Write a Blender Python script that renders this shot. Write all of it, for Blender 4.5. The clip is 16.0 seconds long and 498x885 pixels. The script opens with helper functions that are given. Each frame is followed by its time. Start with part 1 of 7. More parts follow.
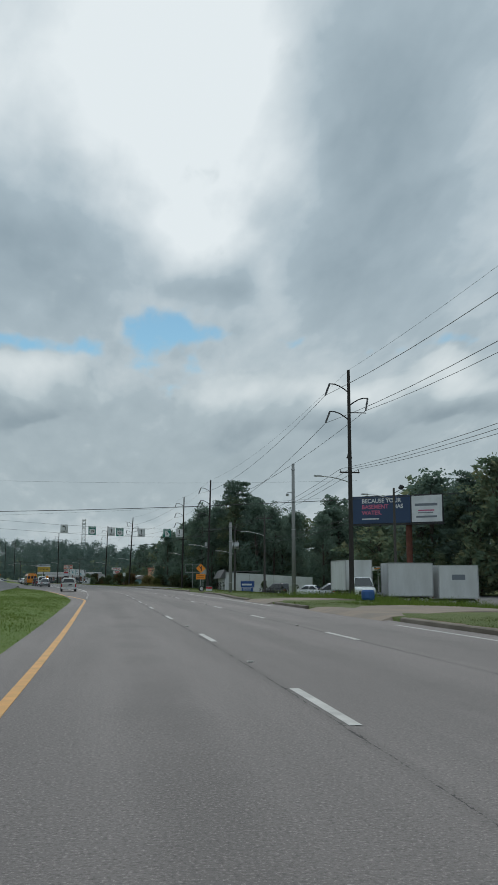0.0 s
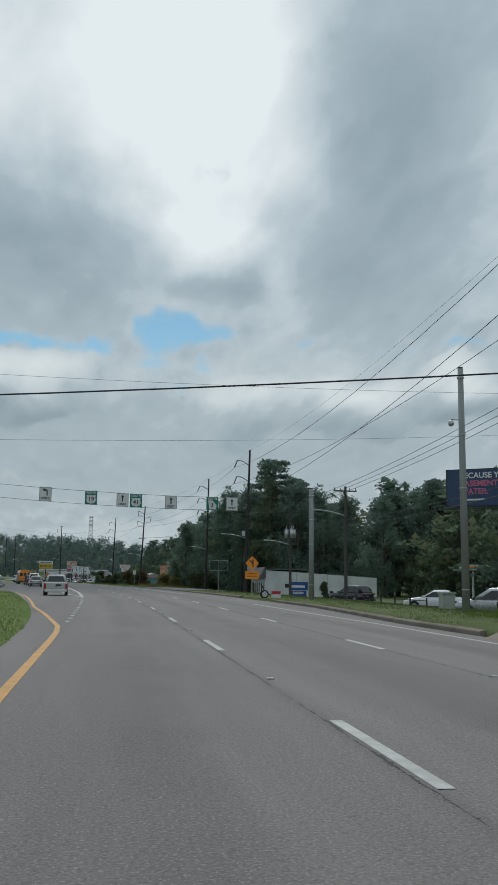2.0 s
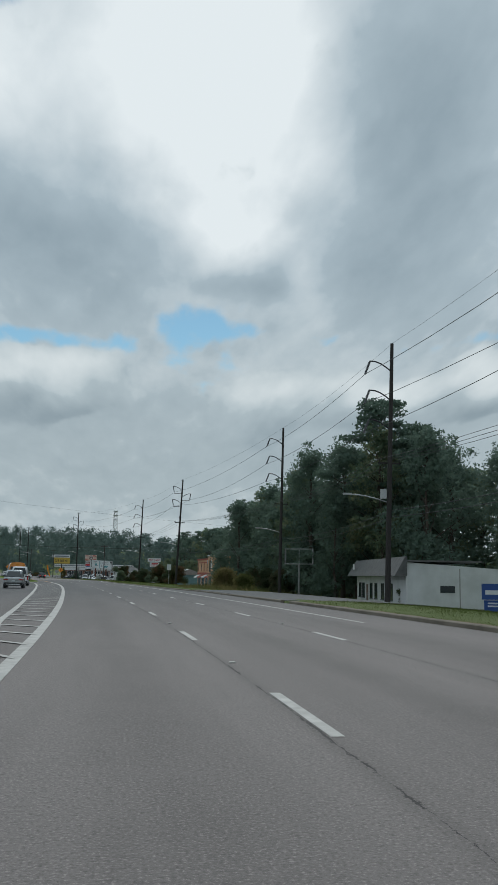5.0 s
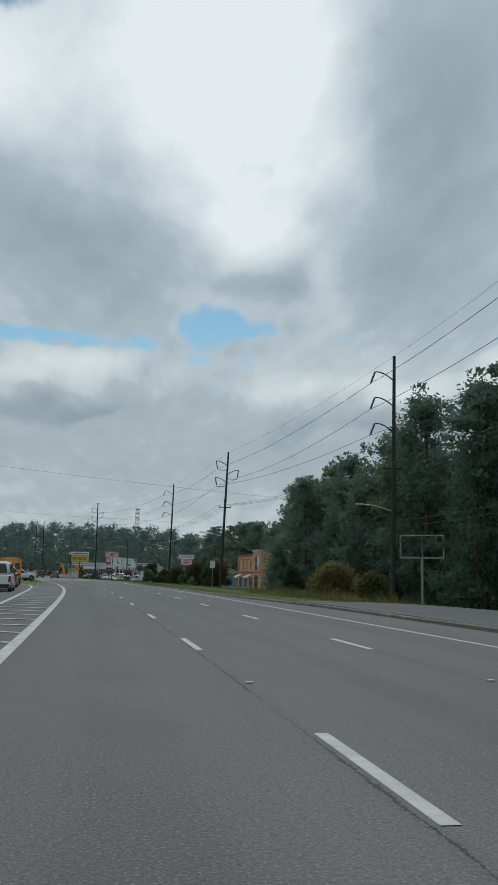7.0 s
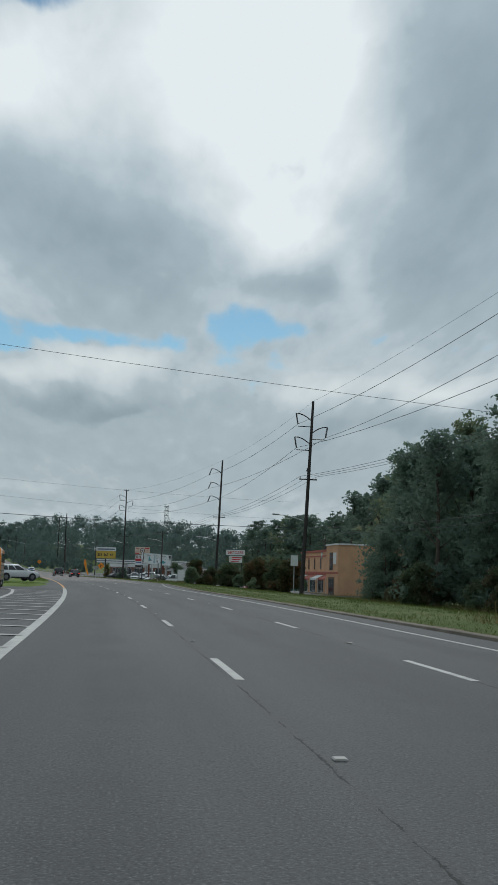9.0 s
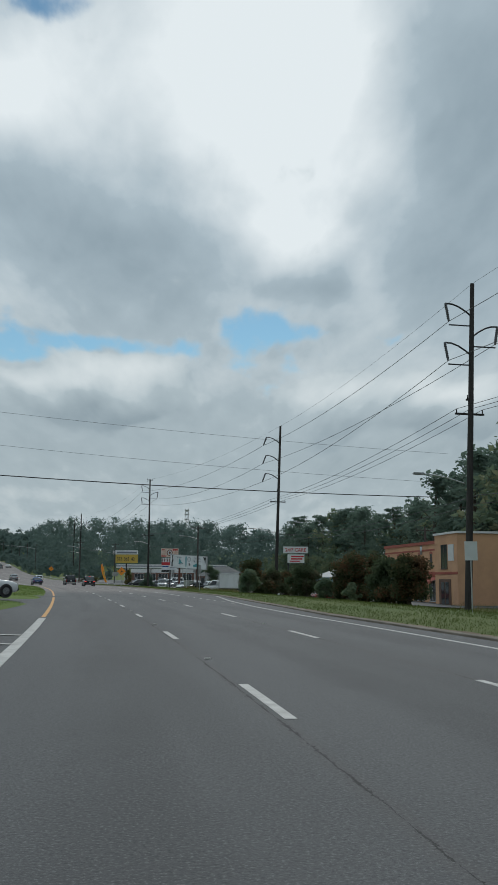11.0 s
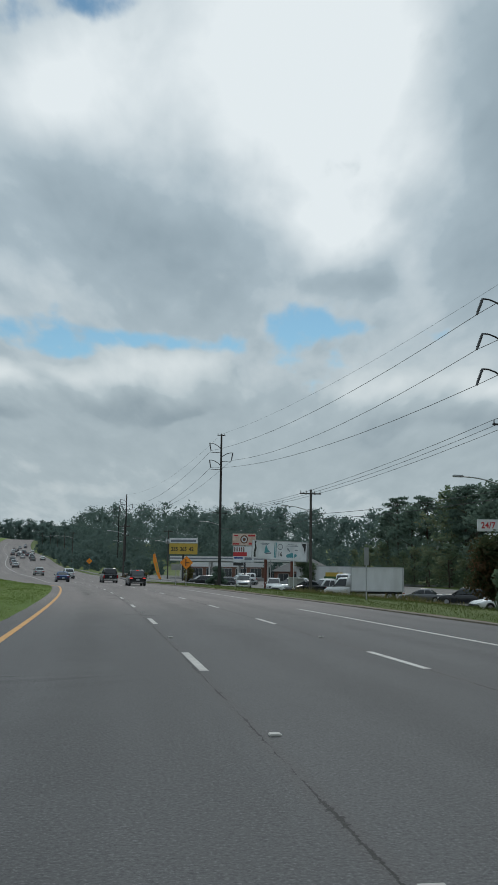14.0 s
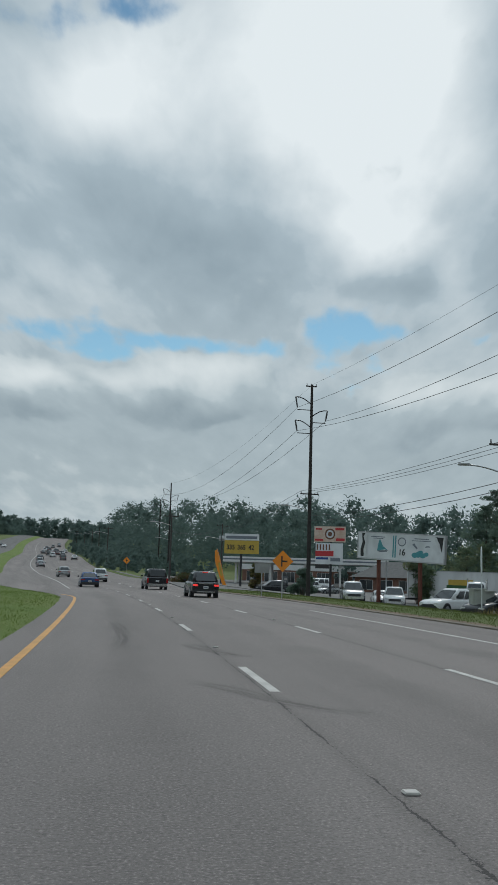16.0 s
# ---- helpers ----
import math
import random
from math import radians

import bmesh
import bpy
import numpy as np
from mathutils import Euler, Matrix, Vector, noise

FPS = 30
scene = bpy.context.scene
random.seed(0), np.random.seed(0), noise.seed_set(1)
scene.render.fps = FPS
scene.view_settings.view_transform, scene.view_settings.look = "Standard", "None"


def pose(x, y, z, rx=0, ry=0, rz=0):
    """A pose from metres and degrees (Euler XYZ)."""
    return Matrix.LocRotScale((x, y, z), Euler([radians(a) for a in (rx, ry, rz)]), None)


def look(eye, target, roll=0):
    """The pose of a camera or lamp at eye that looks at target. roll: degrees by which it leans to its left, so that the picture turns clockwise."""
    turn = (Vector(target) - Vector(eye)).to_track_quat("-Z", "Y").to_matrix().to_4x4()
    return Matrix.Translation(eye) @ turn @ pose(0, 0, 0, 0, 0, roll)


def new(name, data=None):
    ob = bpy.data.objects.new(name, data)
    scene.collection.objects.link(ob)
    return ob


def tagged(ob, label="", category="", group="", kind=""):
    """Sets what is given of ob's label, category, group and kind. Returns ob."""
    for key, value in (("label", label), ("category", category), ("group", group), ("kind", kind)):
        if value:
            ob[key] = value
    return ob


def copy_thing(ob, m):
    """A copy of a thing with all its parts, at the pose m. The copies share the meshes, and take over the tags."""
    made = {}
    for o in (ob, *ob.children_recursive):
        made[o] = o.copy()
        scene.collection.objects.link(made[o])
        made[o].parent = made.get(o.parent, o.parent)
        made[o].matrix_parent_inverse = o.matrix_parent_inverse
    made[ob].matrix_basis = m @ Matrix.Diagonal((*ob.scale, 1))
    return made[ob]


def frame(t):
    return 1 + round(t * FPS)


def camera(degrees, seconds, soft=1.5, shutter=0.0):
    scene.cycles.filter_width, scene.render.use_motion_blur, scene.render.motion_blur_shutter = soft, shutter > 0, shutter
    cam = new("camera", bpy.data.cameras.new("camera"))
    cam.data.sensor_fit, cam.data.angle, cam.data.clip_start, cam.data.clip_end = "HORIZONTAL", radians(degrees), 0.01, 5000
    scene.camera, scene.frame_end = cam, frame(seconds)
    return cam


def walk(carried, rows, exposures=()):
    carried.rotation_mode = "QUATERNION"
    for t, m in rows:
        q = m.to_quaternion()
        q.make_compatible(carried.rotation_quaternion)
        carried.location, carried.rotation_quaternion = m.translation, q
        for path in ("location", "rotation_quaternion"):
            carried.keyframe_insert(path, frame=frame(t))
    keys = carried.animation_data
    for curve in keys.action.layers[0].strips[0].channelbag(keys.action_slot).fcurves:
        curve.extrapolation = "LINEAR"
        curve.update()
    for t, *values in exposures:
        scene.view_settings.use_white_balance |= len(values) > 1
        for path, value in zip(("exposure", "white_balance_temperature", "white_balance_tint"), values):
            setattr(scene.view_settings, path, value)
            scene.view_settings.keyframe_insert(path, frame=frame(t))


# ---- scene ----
cam = camera(30.7, 16.0)

# seconds, eye, yaw to the left of +y, pitch up, roll
PATH = [
    (0, (-2.33, -8.81, 1.39), -8.36, 8.62, 0.01),
    (0.5, (-2.42, 1.22, 1.39), -8.11, 8.53, 0.06),
    (1, (-2.50, 11.05, 1.39), -7.92, 8.54, 0.05),
    (1.5, (-2.56, 20.24, 1.39), -7.85, 8.58, 0.34),
    (2, (-2.65, 30.39, 1.39), -7.83, 8.62, 0.63),
    (2.5, (-2.76, 40.11, 1.39), -7.60, 8.69, 1.09),
    (3, (-2.77, 50.13, 1.39), -7.21, 8.68, 0.54),
    (3.5, (-2.82, 59.75, 1.39), -6.90, 8.40, -0.11),
    (4, (-3.17, 69.61, 1.39), -6.83, 8.45, 0.40),
    (4.2, (-3.24, 73.50, 1.39), -6.77, 8.40, 0.88),
    (6.3, (-4.98, 115.23, 1.39), -5.52, 8.50, 0.71),
    (6.5, (-5.24, 119.09, 1.39), -5.36, 8.50, 0.83),
    (7, (-5.80, 128.72, 1.39), -4.96, 8.37, 0.93),
    (7.5, (-6.61, 140.07, 1.39), -4.43, 8.47, 1.43),
    (8, (-7.23, 149.83, 1.39), -3.87, 8.42, 1.16),
    (8.5, (-8.08, 160.04, 1.39), -3.47, 8.48, 1.43),
    (9, (-9.01, 170.12, 1.39), -3.17, 8.34, 1.63),
    (9.2, (-9.39, 174.19, 1.39), -3.07, 8.29, 1.75),
    (11.3, (-13.69, 215.02, 1.39), -1.99, 8.57, 0.23),
    (11.5, (-14.10, 218.57, 1.39), -1.84, 8.53, 0.27),
    (12, (-15.24, 227.88, 1.39), -1.38, 8.39, -0.21),
    (12.5, (-16.62, 238.16, 1.39), -0.88, 8.23, -0.28),
    (13, (-18.01, 247.71, 1.39), -0.38, 8.18, 0.64),
    (13.5, (-19.30, 256.62, 1.39), 0.18, 8.28, 0.86),
    (14, (-20.80, 265.81, 1.39), 0.79, 8.26, 0.72),
    (14.5, (-22.53, 275.88, 1.39), 1.56, 8.38, 1.17),
    (15, (-24.13, 284.88, 1.39), 2.09, 8.33, 0.44),
    (15.5, (-26.09, 294.16, 1.39), 2.59, 8.42, 1.38),
    (16, (-27.93, 303.65, 1.39), 3.19, 8.46, 1.71),
]


def heading(eye, yaw, pitch):
    a, b = radians(yaw), radians(pitch)
    return (eye[0] - 2 * math.sin(a) * math.cos(b), eye[1] + 2 * math.cos(a) * math.cos(b), eye[2] + 2 * math.sin(b))


walk(cam, [(t, look(eye, heading(eye, yaw, pitch), roll)) for t, eye, yaw, pitch, roll in PATH])

# ---------------------------------------------------------------- sky and sun
SUN_AZ, SUN_EL = -8.0, 44.0  # degrees: to the left of +y, above the horizon
world = bpy.data.worlds.new("world")
scene.world = world
world.use_nodes = True


class Nodes:
    """Short hand for node trees: numbers and sockets may be mixed freely."""

    def __init__(self, tree):
        self.tree = tree
        tree.nodes.clear()

    def make(self, kind, **settings):
        node = self.tree.nodes.new(kind)
        for key, value in settings.items():
            setattr(node, key, value)
        return node

    def put(self, socket, value):
        if isinstance(value, bpy.types.NodeSocket):
            self.tree.links.new(value, socket)
        elif value is not None:
            socket.default_value = value

    def math(self, op, a, b=None, c=None, clamp=False):
        node = self.make("ShaderNodeMath", operation=op, use_clamp=clamp)
        for socket, value in zip(node.inputs, (a, b, c)):
            self.put(socket, value)
        return node.outputs[0]

    def vmath(self, op, a, b=None, scale=None):
        node = self.make("ShaderNodeVectorMath", operation=op)
        self.put(node.inputs[0], a)
        if b is not None:
            self.put(node.inputs[1], b)
        if scale is not None:
            self.put(node.inputs["Scale"], scale)
        return node.outputs[1] if op in ("LENGTH", "DOT_PRODUCT", "DISTANCE") else node.outputs[0]

    def noise(self, vector, scale, detail=4.0, rough=0.55, colour=False, distortion=0.0):
        node = self.make("ShaderNodeTexNoise")
        self.put(node.inputs["Vector"], vector)
        self.put(node.inputs["Scale"], scale)
        self.put(node.inputs["Detail"], detail)
        self.put(node.inputs["Roughness"], rough)
        self.put(node.inputs["Distortion"], distortion)
        return node.outputs["Color" if colour else 0]

    def ramp(self, value, low, high, smooth=True):
        node = self.make("ShaderNodeMapRange", interpolation_type="SMOOTHSTEP" if smooth else "LINEAR")
        self.put(node.inputs[0], value)
        self.put(node.inputs[1], low)
        self.put(node.inputs[2], high)
        return node.outputs[0]

    def mix(self, fac, a, b):
        node = self.make("ShaderNodeMix", data_type="RGBA")
        self.put(node.inputs[0], fac)
        self.put(node.inputs[6], a if isinstance(a, bpy.types.NodeSocket) else (*a, 1))
        self.put(node.inputs[7], b if isinstance(b, bpy.types.NodeSocket) else (*b, 1))
        return node.outputs[2]

    def join(self, x, y, z=0.0):
        node = self.make("ShaderNodeCombineXYZ")
        for socket, value in zip(node.inputs, (x, y, z)):
            self.put(socket, value)
        return node.outputs[0]

    def split(self, vector):
        node = self.make("ShaderNodeSeparateXYZ")
        self.put(node.inputs[0], vector)
        return node.outputs[:3]


def build_sky():
    """Broken cumulus: a low bank, a strip of blue above it, a bright deck with one dark cloud overhead."""
    n = Nodes(world.node_tree)
    way = n.make("ShaderNodeTexCoord").outputs["Generated"]
    x, y, z = n.split(way)
    az = n.math("MULTIPLY", n.math("ARCTAN2", n.math("MULTIPLY", x, -1.0), y), 57.2958)
    el = n.math("MULTIPLY", n.math("ARCSINE", n.math("MAXIMUM", n.math("MINIMUM", z, 1.0), -1.0)), 57.2958)
    flat = n.math("MAXIMUM", el, 0.0)

    def total(values):
        out = values[0]
        for value in values[1:]:
            out = n.math("ADD", out, value)
        return out

    def centred(value, gain):
        return n.math("MULTIPLY", n.math("SUBTRACT", value, 0.5), gain)

    # heaps shrink and flatten towards the horizon
    grow = n.math("ADD", 0.42, n.math("MULTIPLY", flat, 0.03))
    deck = n.join(n.math("DIVIDE", n.math("MULTIPLY", az, 0.13), grow), n.math("MULTIPLY", n.math("LOGARITHM", n.math("ADD", flat, 6.0), 2.718), 3.5), 0.0)

    def puffs(at, scale, detail=4.0):
        node = n.make("ShaderNodeTexVoronoi", feature="SMOOTH_F1", normalize=True)
        n.put(node.inputs["Vector"], at)
        n.put(node.inputs["Scale"], scale)
        n.put(node.inputs["Detail"], detail)
        n.put(node.inputs["Roughness"], 0.5)
        n.put(node.inputs["Lacunarity"], 2.1)
        n.put(node.inputs["Smoothness"], 0.85)
        return n.math("SUBTRACT", 1.0, node.outputs["Distance"])

    drift = n.vmath("SCALE", n.vmath("SUBTRACT", n.noise(deck, 1.4, 3.0, 0.45, colour=True), (0.5, 0.5, 0.5)), scale=0.4)
    soft_at = n.vmath("ADD", deck, drift)
    wx, wy, _ = n.split(n.vmath("SUBTRACT", n.noise(deck, 1.3, 3.0, 0.45, colour=True), (0.5, 0.5, 0.5)))
    u, v = n.math("ADD", az, n.math("MULTIPLY", wx, 6.0)), n.math("ADD", el, n.math("MULTIPLY", wy, 4.0))

    def blob(u0, v0, a, b, height, lean=0.0):
        du = n.math("SUBTRACT", u, u0)
        dv = n.math("SUBTRACT", v, v0)
        if lean:
            dv = n.math("ADD", dv, n.math("MULTIPLY", du, lean))
        r = n.math("ADD", n.math("POWER", n.math("DIVIDE", du, a), 2.0), n.math("POWER", n.math("DIVIDE", dv, b), 2.0))
        return n.math("MULTIPLY", n.math("EXPONENT", n.math("MULTIPLY", r, -1.0)), height)

    heap, over = puffs(soft_at, 1.5), puffs(n.vmath("ADD", soft_at, (0.03, 0.16, 0.0)), 1.5)
    relief = n.math("SUBTRACT", heap, over)
    small = puffs(soft_at, 3.8, 3.0)
    wisps = n.noise(deck, 2.4, 7.0, 0.52)
    low = n.math("SUBTRACT", 1.0, n.ramp(el, 13.5, 19.0))
    crisp = n.math("SUBTRACT", 0.68, n.math("MULTIPLY", low, 0.13))
    broad = n.noise(deck, 0.5, 4.0, 0.45)

    # openings through which the blue shows
    gaps = total([
        blob(-2.9, 15.1, 2.9, 1.7, 1.15), blob(-6.6, 15.0, 1.5, 0.7, 0.7), blob(10.5, 14.6, 10.0, 1.1, 1.15), blob(-11.5, 14.7, 1.7, 0.7, 0.7), blob(-15.5, 14.5, 1.4, 0.6, 0.6),
        blob(-2.6, 11.9, 1.0, 0.8, 0.5), blob(12.0, 34.2, 4.6, 1.5, 0.74), blob(20.0, 33.0, 4.0, 1.4, 0.8), blob(-21.0, 14.0, 3.0, 0.7, 0.6),
        centred(wisps, 2.0), centred(small, -1.0),
    ])
    cover = n.math("SUBTRACT", 1.0, n.ramp(gaps, 0.2, 0.85))
    # brightness of the cloud itself, thin and thick parts
    tone = total([
        blob(-5.5, 31.0, 6.0, 9.5, 0.72), blob(-9.5, 27.0, 3.0, 6.0, 0.1), blob(3.0, 31.0, 6.5, 7.5, 0.45), blob(-4.6, 21.5, 3.2, 3.0, 0.34), blob(-10.3, 18.3, 1.8, 1.6, 0.3),
        blob(-16.8, 26.0, 5.6, 8.0, -0.38, 0.3), blob(-15.0, 18.0, 4.0, 2.2, -0.2), blob(-26.0, 27.0, 4.0, 8.0, 0.1),
        blob(13.5, 29.8, 5.0, 3.2, 0.6), blob(16.0, 24.5, 5.0, 3.0, 0.0), blob(7.2, 20.2, 7.5, 2.7, -0.36, -0.1), blob(5.0, 26.0, 1.8, 3.0, -0.14), blob(13.0, 23.0, 5.0, 3.0, -0.12),
        blob(-6.8, 18.3, 3.6, 1.2, -0.42), blob(6.0, 17.6, 7.0, 1.4, -0.12), blob(-1.5, 17.2, 3.0, 1.0, 0.1),
        blob(-13.5, 12.6, 4.0, 1.2, 0.1), blob(4.0, 8.0, 40.0, 4.0, -0.16),
        centred(broad, 0.3), centred(wisps, 0.3), n.math("MULTIPLY", relief, crisp), n.math("MULTIPLY", centred(small, 0.14), low),
    ])
    tone = n.math("ADD", 0.6, tone)
    grey = n.mix(n.ramp(tone, 0.0, 0.6, False), (0.22, 0.292, 0.338), (0.40, 0.487, 0.535))
    cloud = n.mix(n.ramp(tone, 0.55, 1.12, False), grey, (0.775, 0.83, 0.843))
    # low cumulus before it: lit domed tops, grey flat feet
    HEAPS = ((10.0, 11.4, 3.4, 1.7), (5.2, 11.6, 2.8, 1.7), (17.6, 11.2, 2.4, 1.4), (-7.6, 10.6, 3.0, 1.8), (-14.8, 10.8, 3.2, 1.5), (-21.0, 11.4, 3.0, 1.6), (26.0, 11.0, 5.0, 1.8))
    puff = n.math("ADD", centred(heap, 0.8), centred(small, 0.45))
    body = n.math("ADD", total([blob(*h, 1.0) for h in HEAPS]), puff)
    higher = n.math("ADD", total([blob(h[0], h[1] - 0.75, h[2], h[3], 1.0) for h in HEAPS]), n.math("ADD", centred(over, 0.8), centred(small, 0.35)))
    lit = n.math("ADD", 0.58, n.math("MULTIPLY", n.math("SUBTRACT", body, higher), 0.88))
    lit = n.math("ADD", lit, centred(wisps, 0.2))
    mass = n.ramp(body, 0.36, 0.56)
    shade = n.mix(n.ramp(lit, 0.1, 0.65, False), (0.235, 0.305, 0.35), (0.43, 0.515, 0.555))
    shade = n.mix(n.ramp(lit, 0.6, 1.15, False), shade, (0.76, 0.82, 0.835))
    cloud = n.vmath("MULTIPLY", cloud, n.mix(n.ramp(el, 3.0, 22.0), (1.02, 1.0, 0.975), (0.985, 1.0, 1.02)))
    sky = n.make("ShaderNodeTexSky", sky_type="NISHITA", sun_disc=False, sun_elevation=radians(SUN_EL), sun_rotation=radians(-SUN_AZ), dust_density=0.0, ozone_density=1.0)
    blue = n.make("ShaderNodeBackground")
    n.put(blue.inputs[0], n.vmath("MULTIPLY", sky.outputs[0], (0.9, 1.1, 1.0)))
    n.put(blue.inputs[1], 0.085)
    pale = n.make("ShaderNodeBackground")
    n.put(pale.inputs[0], cloud)
    # the cloud cover is thinnest, and brightest, overhead
    n.put(pale.inputs[1], n.math("ADD", 1.0, n.math("MULTIPLY", n.ramp(el, 36.0, 75.0), 1.0)))
    both = n.make("ShaderNodeMixShader")
    n.put(both.inputs[0], cover)
    n.put(both.inputs[1], blue.outputs[0])
    n.put(both.inputs[2], pale.outputs[0])
    near = n.make("ShaderNodeBackground")
    n.put(near.inputs[0], shade)
    front = n.make("ShaderNodeMixShader")
    n.put(front.inputs[0], n.math("MULTIPLY", mass, 0.95))
    n.put(front.inputs[1], both.outputs[0])
    n.put(front.inputs[2], near.outputs[0])
    n.put(n.make("ShaderNodeOutputWorld").inputs[0], front.outputs[0])


build_sky()
sun_data = bpy.data.lights.new("sun", "SUN")
sun_data.energy, sun_data.angle, sun_data.color = 0.8, radians(14), (1.0, 0.96, 0.9)
sun = new("sun", sun_data)
_a, _e = radians(SUN_AZ), radians(SUN_EL)
sun.matrix_world = look((-math.sin(_a) * math.cos(_e) * 200, math.cos(_a) * math.cos(_e) * 200, math.sin(_e) * 200), (0, 0, 0))

# ---------------------------------------------------------------- materials
def principled(name, colour, rough=0.6, metal=0.0, vary=0.2, scale=2.0, grain=30.0, bump=0.0, tint=None, spec=0.5, coat=0.0, streak=(1, 1, 1)):
    """A surface with broad stains and fine grain, in the object's own metres."""
    m = bpy.data.materials.new(name)
    m.use_nodes = True
    n = Nodes(m.node_tree)
    at = n.vmath("MULTIPLY", n.make("ShaderNodeTexCoord").outputs["Object"], streak)
    at = n.vmath("ADD", at, n.vmath("SCALE", (7.1, 3.3, 5.7), scale=n.make("ShaderNodeObjectInfo").outputs["Random"]))
    broad, fine = n.noise(at, scale, 5.0), n.noise(at, grain, 3.0)
    dirty = tint or tuple(c * (1 - vary) for c in colour)
    base = n.mix(n.ramp(broad, 0.3, 0.75), colour, dirty)
    base = n.mix(n.math("MULTIPLY", n.ramp(fine, 0.35, 0.7), min(1.0, vary)), base, tuple(c * 0.7 for c in colour))
    b = n.make("ShaderNodeBsdfPrincipled")
    n.put(b.inputs["Base Color"], base)
    n.put(b.inputs["Roughness"], n.math("ADD", rough - 0.06, n.math("MULTIPLY", broad, 0.12)))
    n.put(b.inputs["Metallic"], metal)
    n.put(b.inputs["Specular IOR Level"], spec)
    n.put(b.inputs["Coat Weight"], coat)
    if bump:
        node = n.make("ShaderNodeBump")
        n.put(node.inputs["Strength"], 0.6)
        n.put(node.inputs["Distance"], bump)
        n.put(node.inputs["Height"], fine)
        n.put(b.inputs["Normal"], node.outputs[0])
    n.put(n.make("ShaderNodeOutputMaterial").inputs[0], b.outputs[0])
    return m


def asphalt(name, light, dark, lane=3.5, cracks=True):
    """Worn asphalt. The UV map holds metres across and along the road."""
    m = bpy.data.materials.new(name)
    m.use_nodes = True
    n = Nodes(m.node_tree)
    uv = n.make("ShaderNodeUVMap").outputs[0]
    u, v, _ = n.split(uv)
    stone = n.noise(uv, 40.0, 3.0, 0.75)
    clump = n.noise(uv, 15.0, 4.0, 0.7)
    broad = n.noise(n.join(n.math("MULTIPLY", u, 0.5), n.math("MULTIPLY", v, 0.035)), 1.0, 5.0, 0.6)
    stretch = n.noise(n.join(0.0, n.math("MULTIPLY", v, 0.011)), 1.0, 1.0)
    patch = n.noise(uv, 0.35, 4.0, 0.65)
    base = n.mix(n.ramp(broad, 0.32, 0.7), dark, light)
    base = n.mix(n.math("MULTIPLY", n.ramp(stretch, 0.42, 0.62), 0.45), base, dark)
    base = n.mix(n.math("MULTIPLY", n.ramp(patch, 0.55, 0.75), 0.35), base, dark)
    # oil track along the middle of each lane, paler wheel paths beside it
    wave = n.math("COSINE", n.math("MULTIPLY", n.math("SUBTRACT", u, lane / 2), 2 * math.pi / lane))
    base = n.mix(n.math("MULTIPLY", n.ramp(n.math("ADD", wave, n.math("MULTIPLY", n.math("SUBTRACT", patch, 0.5), 1.6)), 0.55, 1.2), 0.38), base, tuple(c * 0.62 for c in dark))
    base = n.mix(n.math("MULTIPLY", n.ramp(stone, 0.5, 0.68), 0.5), base, tuple(c * 0.4 for c in dark))
    base = n.mix(n.math("MULTIPLY", n.ramp(clump, 0.5, 0.68), 0.42), base, tuple(c * 0.5 for c in dark))
    base = n.mix(n.math("MULTIPLY", n.ramp(stone, 0.46, 0.34), 0.45), base, tuple(min(1, c * 2.0) for c in light))
    # a long stretch that is darker and bluer, blending in and out along v
    dark_stretch = n.math("MULTIPLY", n.ramp(v, 95.0, 175.0), n.ramp(v, 318.0, 286.0))
    base = n.mix(dark_stretch, base, n.vmath("MULTIPLY", base, (0.475, 0.54, 0.58)))
    height = stone
    if cracks:
        # a joint that opened along the lane lines
        wob = n.math("MULTIPLY", n.math("SUBTRACT", n.noise(n.join(0.0, n.math("MULTIPLY", v, 1.0)), 0.9, 8.0, 0.75), 0.5), 0.13)
        near = n.math("ABSOLUTE", n.math("SUBTRACT", n.math("PINGPONG", n.math("ADD", n.math("ADD", u, 0.11), wob), lane / 2), 0.0))
        side = n.math("LESS_THAN", n.math("ABSOLUTE", n.math("SUBTRACT", u, 1.7)), 3.0)
        ragged = n.ramp(n.noise(n.join(u, n.math("MULTIPLY", v, 0.35)), 1.6, 8.0, 0.85), 0.42, 0.62)
        # raveled pits eaten out along the joint
        pits = n.ramp(n.noise(uv, 17.0, 3.0, 0.7), 0.5, 0.62)
        width = n.math("ADD", n.math("MULTIPLY", ragged, 0.015), n.math("MULTIPLY", n.math("MULTIPLY", pits, ragged), 0.035))
        line = n.math("MULTIPLY", n.math("LESS_THAN", near, width), side)
        halo = n.math("MULTIPLY", n.math("MULTIPLY", n.ramp(near, 0.16, 0.02), side), 0.25)
        base = n.mix(halo, base, tuple(c * 0.55 for c in dark))
        base = n.mix(n.math("MULTIPLY", line, 0.85), base, (0.018, 0.017, 0.016))
        height = n.math("SUBTRACT", stone, n.math("MULTIPLY", line, 1.5))
    b = n.make("ShaderNodeBsdfPrincipled")
    n.put(b.inputs["Base Color"], base)
    n.put(b.inputs["Roughness"], n.math("ADD", 0.62, n.math("MULTIPLY", stone, 0.3)))
    n.put(b.inputs["Specular IOR Level"], 0.35)
    node = n.make("ShaderNodeBump")
    n.put(node.inputs["Strength"], 0.7)
    n.put(node.inputs["Distance"], 0.012)
    n.put(node.inputs["Height"], height)
    n.put(b.inputs["Normal"], node.outputs[0])
    n.put(n.make("ShaderNodeOutputMaterial").inputs[0], b.outputs[0])
    return m


